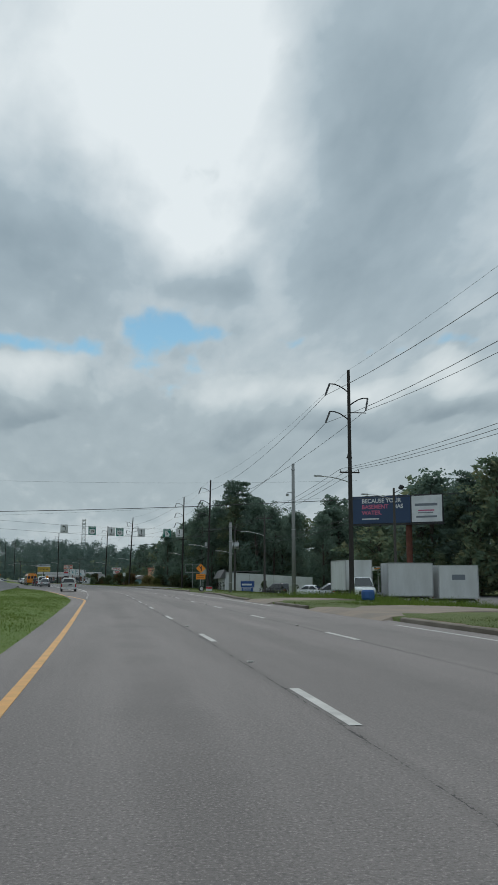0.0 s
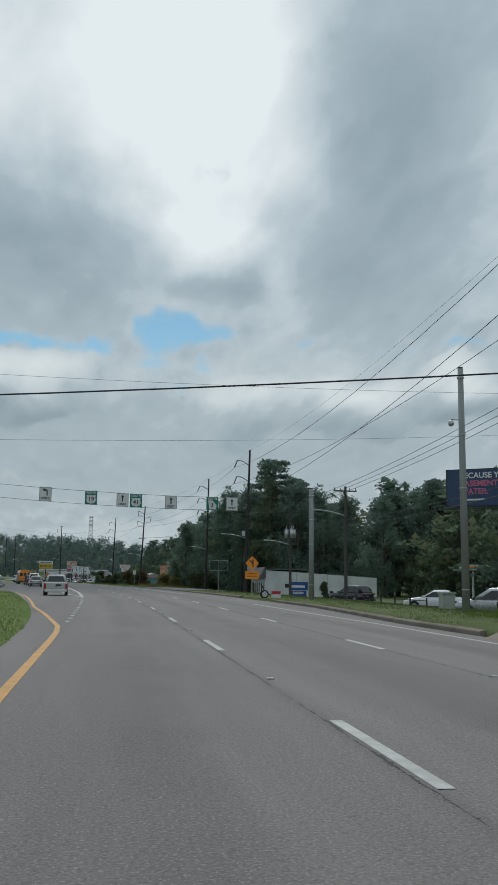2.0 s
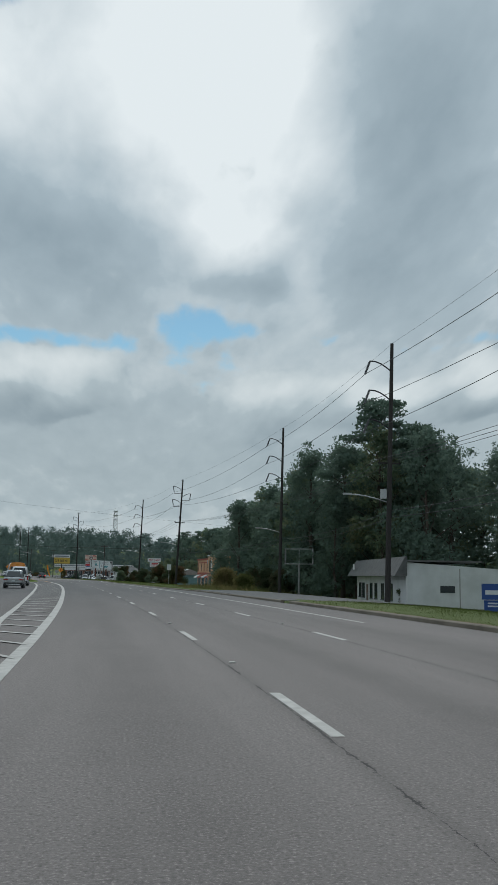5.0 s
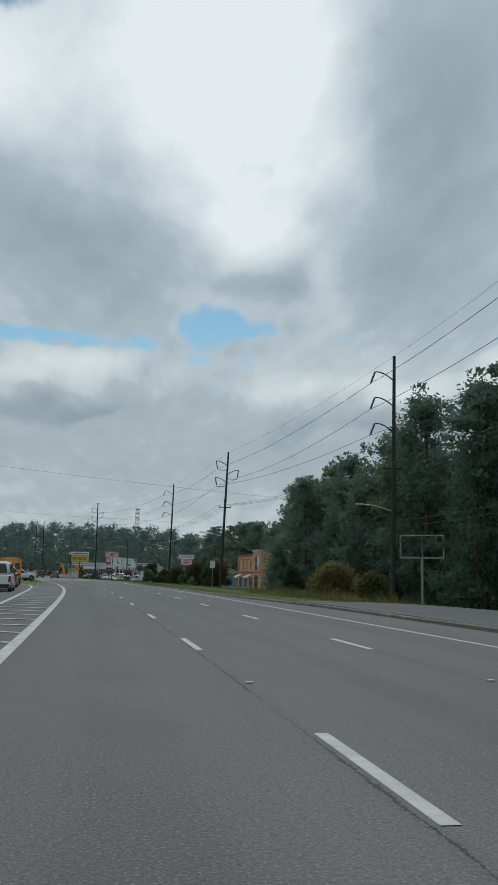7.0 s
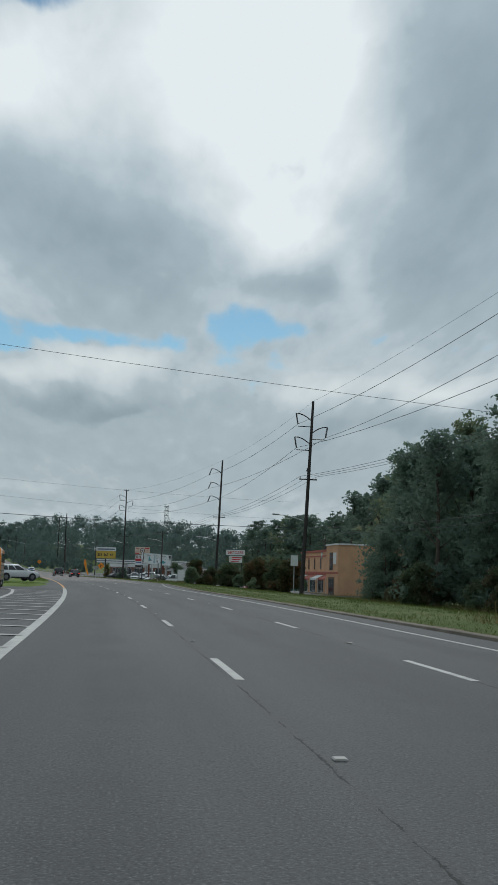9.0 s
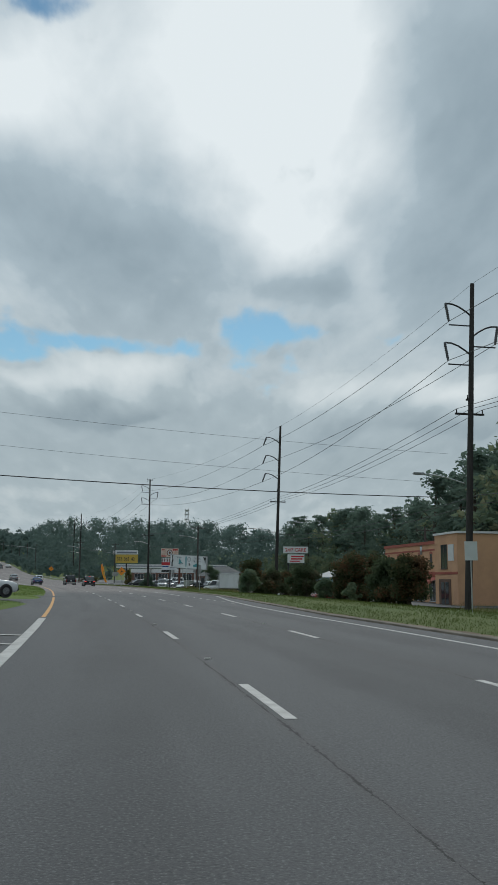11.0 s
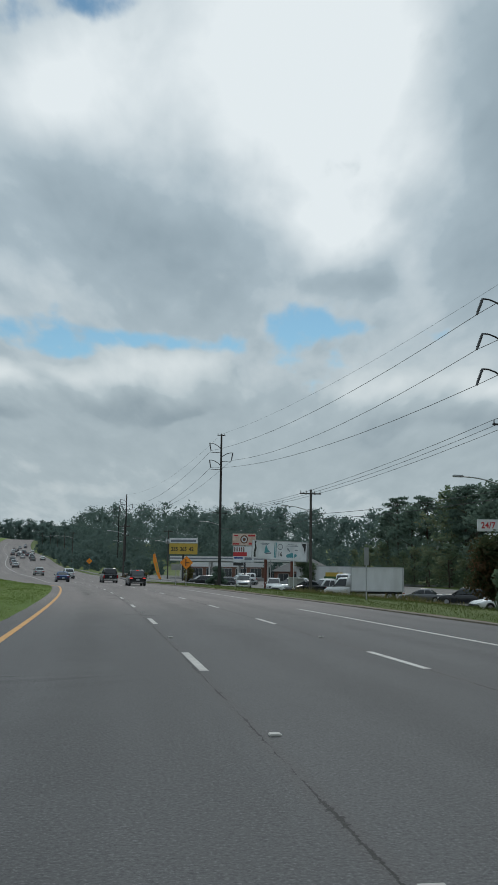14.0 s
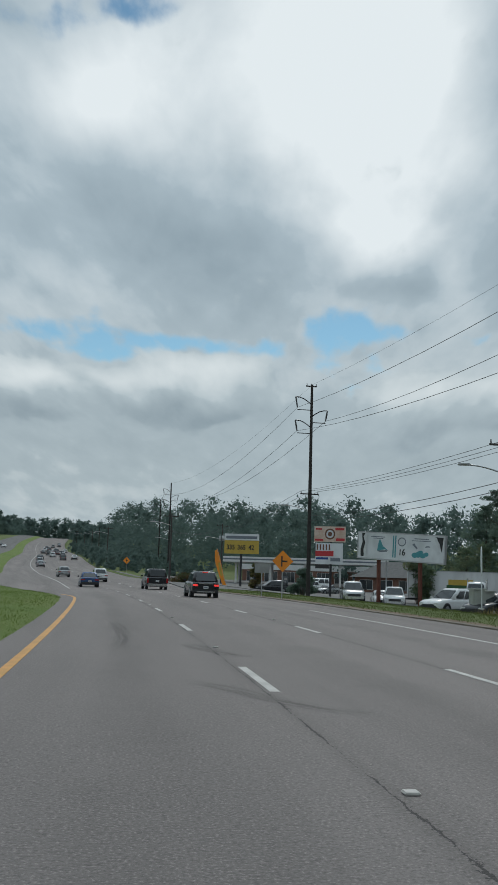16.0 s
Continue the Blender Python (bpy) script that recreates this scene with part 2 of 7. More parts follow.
def grass_material(name, fresh, dry):
    m = bpy.data.materials.new(name)
    m.use_nodes = True
    n = Nodes(m.node_tree)
    at = n.make("ShaderNodeNewGeometry").outputs["Position"]
    broad, mid, fine = n.noise(at, 0.12, 5.0), n.noise(at, 1.6, 5.0, 0.65), n.noise(at, 26.0, 3.0, 0.7)
    base = n.mix(n.ramp(n.math("ADD", n.math("MULTIPLY", broad, 0.6), n.math("MULTIPLY", mid, 0.4)), 0.4, 0.66), fresh, dry)
    base = n.mix(n.math("MULTIPLY", n.ramp(fine, 0.42, 0.66), 0.4), base, tuple(c * 0.5 for c in fresh))
    b = n.make("ShaderNodeBsdfPrincipled")
    n.put(b.inputs["Base Color"], base)
    n.put(b.inputs["Roughness"], 0.85)
    n.put(b.inputs["Specular IOR Level"], 0.2)
    node = n.make("ShaderNodeBump")
    n.put(node.inputs["Distance"], 0.05)
    n.put(node.inputs["Height"], n.math("ADD", fine, mid))
    n.put(b.inputs["Normal"], node.outputs[0])
    n.put(n.make("ShaderNodeOutputMaterial").inputs[0], b.outputs[0])
    return m


def leaf_material(name, dark, light, warm=None):
    """Leaves: each leaf its own shade, a little light passing through."""
    m = bpy.data.materials.new(name)
    m.use_nodes = True
    n = Nodes(m.node_tree)
    geo = n.make("ShaderNodeNewGeometry")
    island = geo.outputs["Random Per Island"]
    tree_shade = n.make("ShaderNodeObjectInfo").outputs["Random"]
    broad = n.noise(geo.outputs["Position"], 0.35, 3.0)
    base = n.mix(n.math("ADD", n.math("MULTIPLY", island, 0.4), n.math("MULTIPLY", broad, 0.6)), dark, light)
    base = n.mix(n.math("MULTIPLY", tree_shade, 0.25), base, tuple(c * 0.6 for c in dark))
    if warm:
        base = n.mix(n.math("MULTIPLY", n.ramp(n.math("ADD", broad, n.math("MULTIPLY", island, 0.25)), 0.55, 0.85), 0.8), base, warm)
    b = n.make("ShaderNodeBsdfPrincipled")
    n.put(b.inputs["Base Color"], base)
    n.put(b.inputs["Roughness"], 0.7)
    n.put(b.inputs["Specular IOR Level"], 0.12)
    t = n.make("ShaderNodeBsdfTranslucent")
    n.put(t.inputs[0], base)
    both = n.make("ShaderNodeMixShader")
    n.put(both.inputs[0], 0.56)
    n.put(both.inputs[1], b.outputs[0])
    n.put(both.inputs[2], t.outputs[0])
    n.put(n.make("ShaderNodeOutputMaterial").inputs[0], both.outputs[0])
    return m


def glass_material(name, tint, rough=0.05):
    """Dark vehicle and shop glass: a black body under a mirror-smooth coat."""
    m = bpy.data.materials.new(name)
    m.use_nodes = True
    n = Nodes(m.node_tree)
    b = n.make("ShaderNodeBsdfPrincipled")
    at = n.make("ShaderNodeTexCoord").outputs["Object"]
    n.put(b.inputs["Base Color"], n.mix(n.noise(at, 3.0, 3.0), tint, tuple(c * 1.8 for c in tint)))
    n.put(b.inputs["Roughness"], rough)
    n.put(b.inputs["Specular IOR Level"], 0.6)
    n.put(n.make("ShaderNodeOutputMaterial").inputs[0], b.outputs[0])
    return m


def lit_material(name, colour, power):
    m = bpy.data.materials.new(name)
    m.use_nodes = True
    n = Nodes(m.node_tree)
    b = n.make("ShaderNodeBsdfPrincipled")
    n.put(b.inputs["Base Color"], (*colour, 1))
    n.put(b.inputs["Emission Color"], (*colour, 1))
    n.put(b.inputs["Emission Strength"], power)
    n.put(n.make("ShaderNodeOutputMaterial").inputs[0], b.outputs[0])
    return m


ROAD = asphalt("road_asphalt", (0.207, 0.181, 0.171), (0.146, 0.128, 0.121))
SHOULDER = asphalt("shoulder_asphalt", (0.135, 0.131, 0.127), (0.088, 0.086, 0.084), cracks=False)
LOT = asphalt("lot_asphalt", (0.15, 0.146, 0.142), (0.103, 0.101, 0.098), lane=7.0, cracks=False)
GRAVEL = principled("gravel_drive", (0.25, 0.19, 0.145), 0.9, vary=0.35, scale=0.6, grain=18, bump=0.02, tint=(0.175, 0.15, 0.125))
GRASS = grass_material("grass", (0.108, 0.172, 0.03), (0.162, 0.2, 0.052))
GRASS_ROUGH = grass_material("rough_grass", (0.092, 0.13, 0.034), (0.142, 0.162, 0.056))
BLADE_ROUGH = leaf_material("rough_grass_blade", (0.08, 0.112, 0.03), (0.128, 0.158, 0.048))
BLADE = leaf_material("grass_blade", (0.095, 0.15, 0.028), (0.152, 0.21, 0.046))
DIRT = principled("dirt", (0.19, 0.135, 0.088), 0.95, vary=0.4, scale=1.0, grain=25, bump=0.02)
WHITE_PAINT = principled("road_paint_white", (0.49, 0.475, 0.445), 0.65, vary=0.35, scale=3.0, grain=26, tint=(0.33, 0.315, 0.295))
YELLOW_PAINT = principled("road_paint_yellow", (0.64, 0.29, 0.048), 0.6, vary=0.3, scale=2.0, grain=22, tint=(0.42, 0.23, 0.055))
CONCRETE = principled("concrete", (0.36, 0.35, 0.33), 0.85, vary=0.35, scale=0.9, grain=25, bump=0.004)
KERB = principled("kerb_concrete", (0.20, 0.17, 0.135), 0.9, vary=0.45, scale=0.8, grain=18, bump=0.008, tint=(0.09, 0.075, 0.055))
POLE_CONCRETE = principled("pole_concrete", (0.25, 0.255, 0.25), 0.8, vary=0.25, scale=0.8, grain=30, streak=(3, 3, 0.3))
WOOD_POLE = principled("creosote_wood", (0.036, 0.031, 0.029), 0.85, vary=0.4, scale=3.0, grain=30, bump=0.01, streak=(6, 6, 0.4))
GREY_WOOD = principled("weathered_pole_wood", (0.075, 0.068, 0.062), 0.88, vary=0.35, scale=3.0, grain=30, bump=0.01, streak=(6, 6, 0.4))
GALV = principled("galvanised_steel", (0.46, 0.47, 0.48), 0.45, 0.7, vary=0.2, scale=4)
DARK_STEEL = principled("dark_steel", (0.05, 0.05, 0.055), 0.5, 0.6, vary=0.2, scale=4)
WIRE = principled("wire", (0.035, 0.035, 0.037), 0.5, 0.3, vary=0.1)
INSULATOR = principled("grey_insulator", (0.10, 0.10, 0.11), 0.4, vary=0.1)
BARK = principled("bark", (0.10, 0.08, 0.062), 0.9, vary=0.4, scale=2, grain=20, bump=0.02, streak=(4, 4, 0.6))
LEAF = leaf_material("leaf_oak", (0.115, 0.172, 0.142), (0.19, 0.255, 0.188))
# distance haze put into the leaf colour: bluer and flatter than LEAF
LEAF_FAR_HAZED = leaf_material("leaf_far_hazed", (0.112, 0.168, 0.158), (0.165, 0.225, 0.195))
LEAF_LIGHT = leaf_material("leaf_light", (0.115, 0.17, 0.12), (0.195, 0.26, 0.15), (0.22, 0.215, 0.12))
LEAF_RED = leaf_material("leaf_reddish", (0.042, 0.06, 0.03), (0.085, 0.1, 0.045), (0.18, 0.085, 0.05))
LEAF_SHRUB = leaf_material("leaf_shrub", (0.055, 0.082, 0.045), (0.11, 0.14, 0.072), (0.13, 0.09, 0.06))
LEAF_DRY = leaf_material("leaf_dry_weeds", (0.06, 0.075, 0.025), (0.14, 0.15, 0.05), (0.27, 0.2, 0.1))
NEEDLE = leaf_material("pine_needle", (0.095, 0.145, 0.122), (0.16, 0.22, 0.162))


# ---------------------------------------------------------------- geometry helpers
def mesh_object(name, verts, faces, material, parent=None, label="", smooth=False, uvs=None):
    me = bpy.data.meshes.new(name)
    me.from_pydata([tuple(map(float, v)) for v in verts], [], [tuple(f) for f in faces])
    me.materials.append(material)
    if smooth:
        me.polygons.foreach_set("use_smooth", [True] * len(me.polygons))
    if uvs is not None:
        layer = me.uv_layers.new(name="UVMap")
        index = np.empty(len(me.loops), dtype=np.int32)
        me.loops.foreach_get("vertex_index", index)
        layer.data.foreach_set("uv", np.asarray(uvs, dtype=np.float32)[index].ravel())
    me.update()
    ob = new(name, me)
    ob.parent = parent
    if label:
        ob["label"] = label
    return ob


def part(name, bm, material, parent=None, label="", smooth=False):
    me = bpy.data.meshes.new(name)
    bm.normal_update()
    bm.to_mesh(me)
    bm.free()
    me.materials.append(material)
    if smooth:
        me.polygons.foreach_set("use_smooth", [True] * len(me.polygons))
    ob = new(name, me)
    ob.parent = parent
    if label:
        ob["label"] = label
    return ob


def box(bm, centre, size, bevel=0.0, turn=None):
    m = Matrix.Translation(centre) @ (turn or Matrix.Identity(4)) @ Matrix.Diagonal((*size, 1))
    made = bmesh.ops.create_cube(bm, size=1.0, matrix=m)["verts"]
    if bevel:
        edges = list({e for v in made for e in v.link_edges})
        bmesh.ops.bevel(bm, geom=edges, offset=bevel, segments=2, affect="EDGES", clamp_overlap=True)
    return bm


def boxes(*items, bevel=0.0):
    bm = bmesh.new()
    for centre, size in items:
        box(bm, centre, size, bevel)
    return bm


def rod(bm, a, b, ra, rb=None, sides=10):
    """A round bar from a to b."""
    a, b = Vector(a), Vector(b)
    way = b - a
    m = Matrix.Translation((a + b) / 2) @ way.to_track_quat("Z", "Y").to_matrix().to_4x4()
    bmesh.ops.create_cone(bm, cap_ends=True, segments=sides, radius1=ra, radius2=ra if rb is None else rb, depth=way.length, matrix=m)
    return bm


def bent_rod(bm, points, radius, sides=8):
    for a, b in zip(points[:-1], points[1:]):
        rod(bm, a, b, radius, radius, sides)
    return bm


def empty(name, m):
    ob = new(name)
    ob.matrix_world = m
    ob.empty_display_size = 0.3
    return ob


# ---------------------------------------------------------------- the line of the road
# The first lane line runs along this curve: s metres along it, off metres to its right.
KNOT_S = (-20, 40, 100, 160, 220, 280, 340, 420, 520, 640, 800, 1000, 1300)
KNOT_K = (0.001489, -0.000126, 0.001147, 0.000168, 0.001150, 0.000363, 0.001124, 0.001000, -0.001000, 0.000500, -0.000500, 0.000000, 0.000000)
_s = np.arange(-400, 2401, 1.0)
_k = np.interp(_s, KNOT_S, KNOT_K)
_k[_s < -20] = 0
_k[_s > 1000] = 0
_th = np.concatenate([[0], np.cumsum((_k[1:] + _k[:-1]) / 2)])
_th -= np.interp(0, _s, _th)
_x = np.concatenate([[0], np.cumsum(-(np.sin(_th[1:]) + np.sin(_th[:-1])) / 2)])
_y = np.concatenate([[0], np.cumsum((np.cos(_th[1:]) + np.cos(_th[:-1])) / 2)])
_x -= np.interp(0, _s, _x)
_y -= np.interp(0, _s, _y)
RISE_S = (-400, 400, 470, 520, 560, 600, 750, 900, 1000, 1300, 2400)
RISE_Z = (0, 0, 0.9, 2.4, 4.0, 5.6, 11, 20, 26, 34, 36)


def step(a, b, v):
    t = np.clip((v - a) / (b - a), 0, 1)
    return t * t * (3 - 2 * t)


def grade(s):
    return float(np.interp(s, RISE_S, RISE_Z))


def ground_z(s, off):
    """Height of the land: the road's own rise, falling off gently to the right, higher to the left further on."""
    z = grade(s) - 1.3 * step(11, 36, off)
    return float(z + 1.35 * step(235, 300, s) * step(5.5, 17, -off))


def at(s, off, z=None):
    th = float(np.interp(s, _s, _th))
    x, y = float(np.interp(s, _s, _x)) + off * math.cos(th), float(np.interp(s, _s, _y)) + off * math.sin(th)
    return Vector((x, y, ground_z(s, off) if z is None else z))


def along(s, off, turn=0.0, z=None):
    """A pose on the ground: y runs with the road, x to its right; turn degrees to the left."""
    p = at(s, off, z)
    return pose(p.x, p.y, p.z, 0, 0, math.degrees(float(np.interp(s, _s, _th))) + turn)


def ribbon(name, stations, left, right, lift, material, parent=None, columns=1, skirt=0.0):
    """A strip of the road between two offsets (numbers or functions of s)."""
    fl = left if callable(left) else (lambda s: left)
    fr = right if callable(right) else (lambda s: right)
    verts, uvs, faces = [], [], []
    for s in stations:
        a, b = fl(s), fr(s)
        row = [a + (b - a) * i / columns for i in range(columns + 1)]
        for off in row:
            p = at(s, off)
            verts.append((p.x, p.y, p.z + lift))
            uvs.append((off, s))
        if skirt:
            for off in (row[0], row[-1]):
                p = at(s, off)
                verts.append((p.x, p.y, p.z + lift - skirt))
                uvs.append((off, s))
    w = columns + 1 + (2 if skirt else 0)
    for i in range(len(stations) - 1):
        for j in range(columns):
            a = i * w + j
            faces.append((a, a + 1, a + w + 1, a + w))
        if skirt:
            a, l, r = i * w, i * w + columns + 1, i * w + columns + 2
            faces += [(l, a, a + w, l + w), (a + columns, r, r + w, a + columns + w)]
    return mesh_object(name, verts, faces, material, parent, uvs=uvs)


def stations(a, b, step_m=4.0):
    n = max(1, int(round((b - a) / step_m)))
    return [a + (b - a) * i / n for i in range(n + 1)]


def curve_through(pairs):
    xs, ys = zip(*pairs)
    return lambda s: float(np.interp(s, xs, ys))


# edges of the carriageway
RIGHT_EDGE = curve_through([(-200, 7.2), (60, 7.4), (78, 8.6), (170, 8.6), (190, 7.4), (245, 7.2), (268, 8.6), (285, 9.8), (360, 9.8), (385, 9.3), (405, 9.3), (430, 11.5), (1300, 11.5)])
LEFT_EDGE = curve_through([(-200, -4.9), (56, -5.0), (75, -6.2), (95, -8.0), (118, -10.4), (124, -12.4), (238, -13.4), (276, -13.4), (279, -5.2), (300, -4.8), (358, -4.8), (366, -6.6), (376, -12.6), (402, -13.0), (412, -11.6), (470, -11.0), (520, -9.7), (1300, -9.7)])
OPP_RIGHT, OPP_LEFT = -13.5, -25.0


# ---------------------------------------------------------------- ground and road
def kerb_height(s):
    return float(np.interp(s, (-120, 140, 160, 190, 205, 300), (0.13, 0.13, 0.1, 0.09, 0.055, 0.045)))


def build_ground():
    ss = [-400, -250, -150, -100] + list(range(-80, 641, 4)) + list(range(660, 1300, 20)) + [1400, 1700, 2400]
    verts, faces = [], []
    for s in ss:
        kr = RIGHT_EDGE(s)
        cols = [(-620, 0), (-350, 0), (-180, 0), (-110, 0), (-70, 0), (-45, 0), (-34, 0), (-26.5, 0), (-26.0, -0.3), (-21, -0.3), (-17, -0.3), (-15, -0.3), (-13, -0.3), (-11, -0.3), (-9, -0.3), (-7, -0.3), (-5, -0.3), (0, -0.3), (kr + 0.12, -0.3),
                (kr + 0.2, kerb_height(s) - 0.03), (kr + 1.5, kerb_height(s)), (kr + 4, 0.1), (kr + 8, 0.05), (kr + 14, 0), (kr + 22, 0), (kr + 35, 0), (70, 0), (110, 0), (200, 0), (400, 0), (900, 0), (1600, 0)]
        for off, lift in cols:
            p = at(s, off)
            bump = 0.12 * noise.noise(Vector((p.x * 0.13, p.y * 0.13, 0))) if abs(off) > 18 else 0.03 * noise.noise(Vector((p.x * 0.5, p.y * 0.5, 0))) if lift > 0 else 0
            verts.append((p.x, p.y, p.z + lift + bump - (0.02 if lift == 0 else 0)))
    w = len(cols)
    for i in range(len(ss) - 1):
        for j in range(w - 1):
            a = i * w + j
            faces.append((a, a + 1, a + w + 1, a + w))
    ground = mesh_object("ground", verts, faces, GRASS_ROUGH, smooth=True)
    tagged(ground, "roadside land of rough mown grass", "ground", kind="structure")


build_ground()
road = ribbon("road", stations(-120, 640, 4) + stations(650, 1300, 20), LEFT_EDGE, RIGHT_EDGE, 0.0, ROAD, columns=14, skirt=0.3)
tagged(road, "worn grey asphalt highway of three lanes with turn bays", "road", kind="structure")
opposite = ribbon("road_opposite", stations(-120, 640, 8) + stations(660, 1300, 20), OPP_LEFT, OPP_RIGHT, 0.0, SHOULDER, columns=8, skirt=0.3)
tagged(opposite, "grey asphalt carriageway beyond the grass median", "road", kind="structure")


MOUND = ((0, -0.03), (0.04, 0.1), (0.12, 0.14), (0.2, 0.17), (0.3, 0.19), (0.4, 0.21), (0.5, 0.22), (0.6, 0.21), (0.7, 0.19), (0.8, 0.17), (0.88, 0.14), (0.96, 0.08), (1, -0.03))


def median(name, s0, s1, left, right, label):
    """A low grass mound with rounded ends and a concrete edge."""
    ss = [s0, s0 + 0.8, s0 + 1.6] + stations(s0 + 2.5, s1 - 2.5, 3.0) + [s1 - 1.6, s1 - 0.8, s1]
    verts, faces = [], []
    for s in ss:
        a, b = left(s), right(s)
        for f, h in MOUND:
            off = a + (b - a) * f
            p = at(s, off)
            h = -0.03 + (h + 0.03) * (0.05 + 0.95 * max(0.0, min(1.0, (s - s0) / 2.5, (s1 - s) / 2.5)))
            verts.append((p.x, p.y, p.z + h + (0.03 * noise.noise(Vector((p.x * 0.6, p.y * 0.6, 3))) if 0 < f < 1 else 0)))
    for i in range(len(ss) - 1):
        k = len(MOUND)
        for j in range(k - 1):
            a = i * k + j
            faces.append((a, a + 1, a + k + 1, a + k))
    ob = mesh_object(name, verts, faces, GRASS, smooth=True)
    return tagged(ob, label, "median", kind="structure")


M1_R = curve_through([(-120, -4.3), (50, -4.3), (58, -4.5), (64.6, -4.85), (70.6, -5.3), (79, -6.0), (96, -7.55), (116, -9.4), (122, -11.6)])
M2_R = curve_through([(245, -8.4), (247, -6.2), (252, -5.4), (262, -4.6), (290, -4.1), (355, -4.1), (361, -4.3), (365, -5.1), (369, -7.2), (373, -10.5), (374, -12.0)])
M3_R = curve_through([(402, -12.4), (408, -11.0), (430, -10.6), (520, -9.2), (1200, -9.2)])
median_1 = median("median_1", -120, 122, lambda s: OPP_RIGHT, M1_R, "mown green grass median ending in a narrow nose")
nose_left = curve_through([(245, -8.6), (248, -9.2), (261, -9.6), (271, -9.9), (276, -10.5)])
median_4 = median("median_4", 245, 262, nose_left, M2_R, "small grass nose at the end of the painted gore")
median_2 = median("median_2", 272, 374, lambda s: OPP_RIGHT, M2_R, "mown green grass median between two turn bays")
median_3 = median("median_3", 402, 1200, lambda s: OPP_RIGHT, M3_R, "narrow grass median climbing the far hill")


def kerb(name, s0, s1, side, label):
    """A concrete kerb along the right edge of the road, a real step."""
    ss = stations(s0, s1, 3.0)
    verts, faces = [], []
    profile = ((-0.02, -1.0), (0.0, 0.8), (0.04, 1.0), (0.2, 1.0), (0.24, -1.0))
    for s in ss:
        e = side(s)
        for d, h in profile:
            p = at(s, e + d + 0.02 * noise.noise(Vector((s * 0.3, 0, 7))))
            verts.append((p.x, p.y, p.z + h * (kerb_height(s) + 0.015) + (0.012 * noise.noise(Vector((s * 0.4, d * 5, 1))) if h > 0 else 0)))
    w = len(profile)
    for i in range(len(ss) - 1):
        for j in range(w - 1):
            a = i * w + j
            faces.append((a, a + 1, a + w + 1, a + w))
    faces += [tuple(range(w)), tuple(range((len(ss) - 1) * w, len(ss) * w))]
    return tagged(mesh_object(name, verts, faces, KERB), label, "kerb", kind="structure")


kerb("kerb_1", -120, 21, RIGHT_EDGE, "weathered concrete kerb beside the grass verge")
kerb("kerb_2", 53.5, 88, RIGHT_EDGE, "weathered concrete kerb beside the grass verge")
kerb("kerb_3", 101, 138, RIGHT_EDGE, "weathered concrete kerb beside the grass verge")
kerb("kerb_4", 140, 404, RIGHT_EDGE, "stained concrete kerb with dirt along its foot")


def dirt_strip(name, s0, s1, label):
    """Washed soil along the back of the kerb, ragged on its grass side."""
    def outer(s):
        return RIGHT_EDGE(s) + 0.55 + 0.7 * float(step(318, 345, s)) + 0.3 * noise.noise(Vector((s * 0.35, 2, 0))) + 0.18 * noise.noise(Vector((s * 1.1, 5, 0)))
    ss = stations(s0, s1, 0.8)
    verts, faces = [], []
    for s in ss:
        a, b = RIGHT_EDGE(s) + 0.22, outer(s)
        for f, h in ((0, 0.004), (0.5, 0.014), (1, -0.004)):
            p = at(s, a + (b - a) * f)
            verts.append((p.x, p.y, p.z + kerb_height(s) + h - 0.005))
    for i in range(len(ss) - 1):
        for j in range(2):
            k = i * 3 + j
            faces.append((k, k + 1, k + 4, k + 3))
    return tagged(mesh_object(name, verts, faces, DIRT, smooth=True), label, "dirt", kind="structure")


dirt_strip("dirt_1", -60, 21, "dry brown soil along the kerb")
dirt_strip("dirt_2", 54, 138, "dry brown soil along the kerb")
dirt_strip("dirt_3", 178, 404, "dry brown soil along the kerb")


# ---------------------------------------------------------------- road markings, thin raised paint
def stripe(name, ss, left, right, material, label, lift=0.006):
    return tagged(ribbon(name, ss, left, right, lift, material, road, skirt=lift), label)


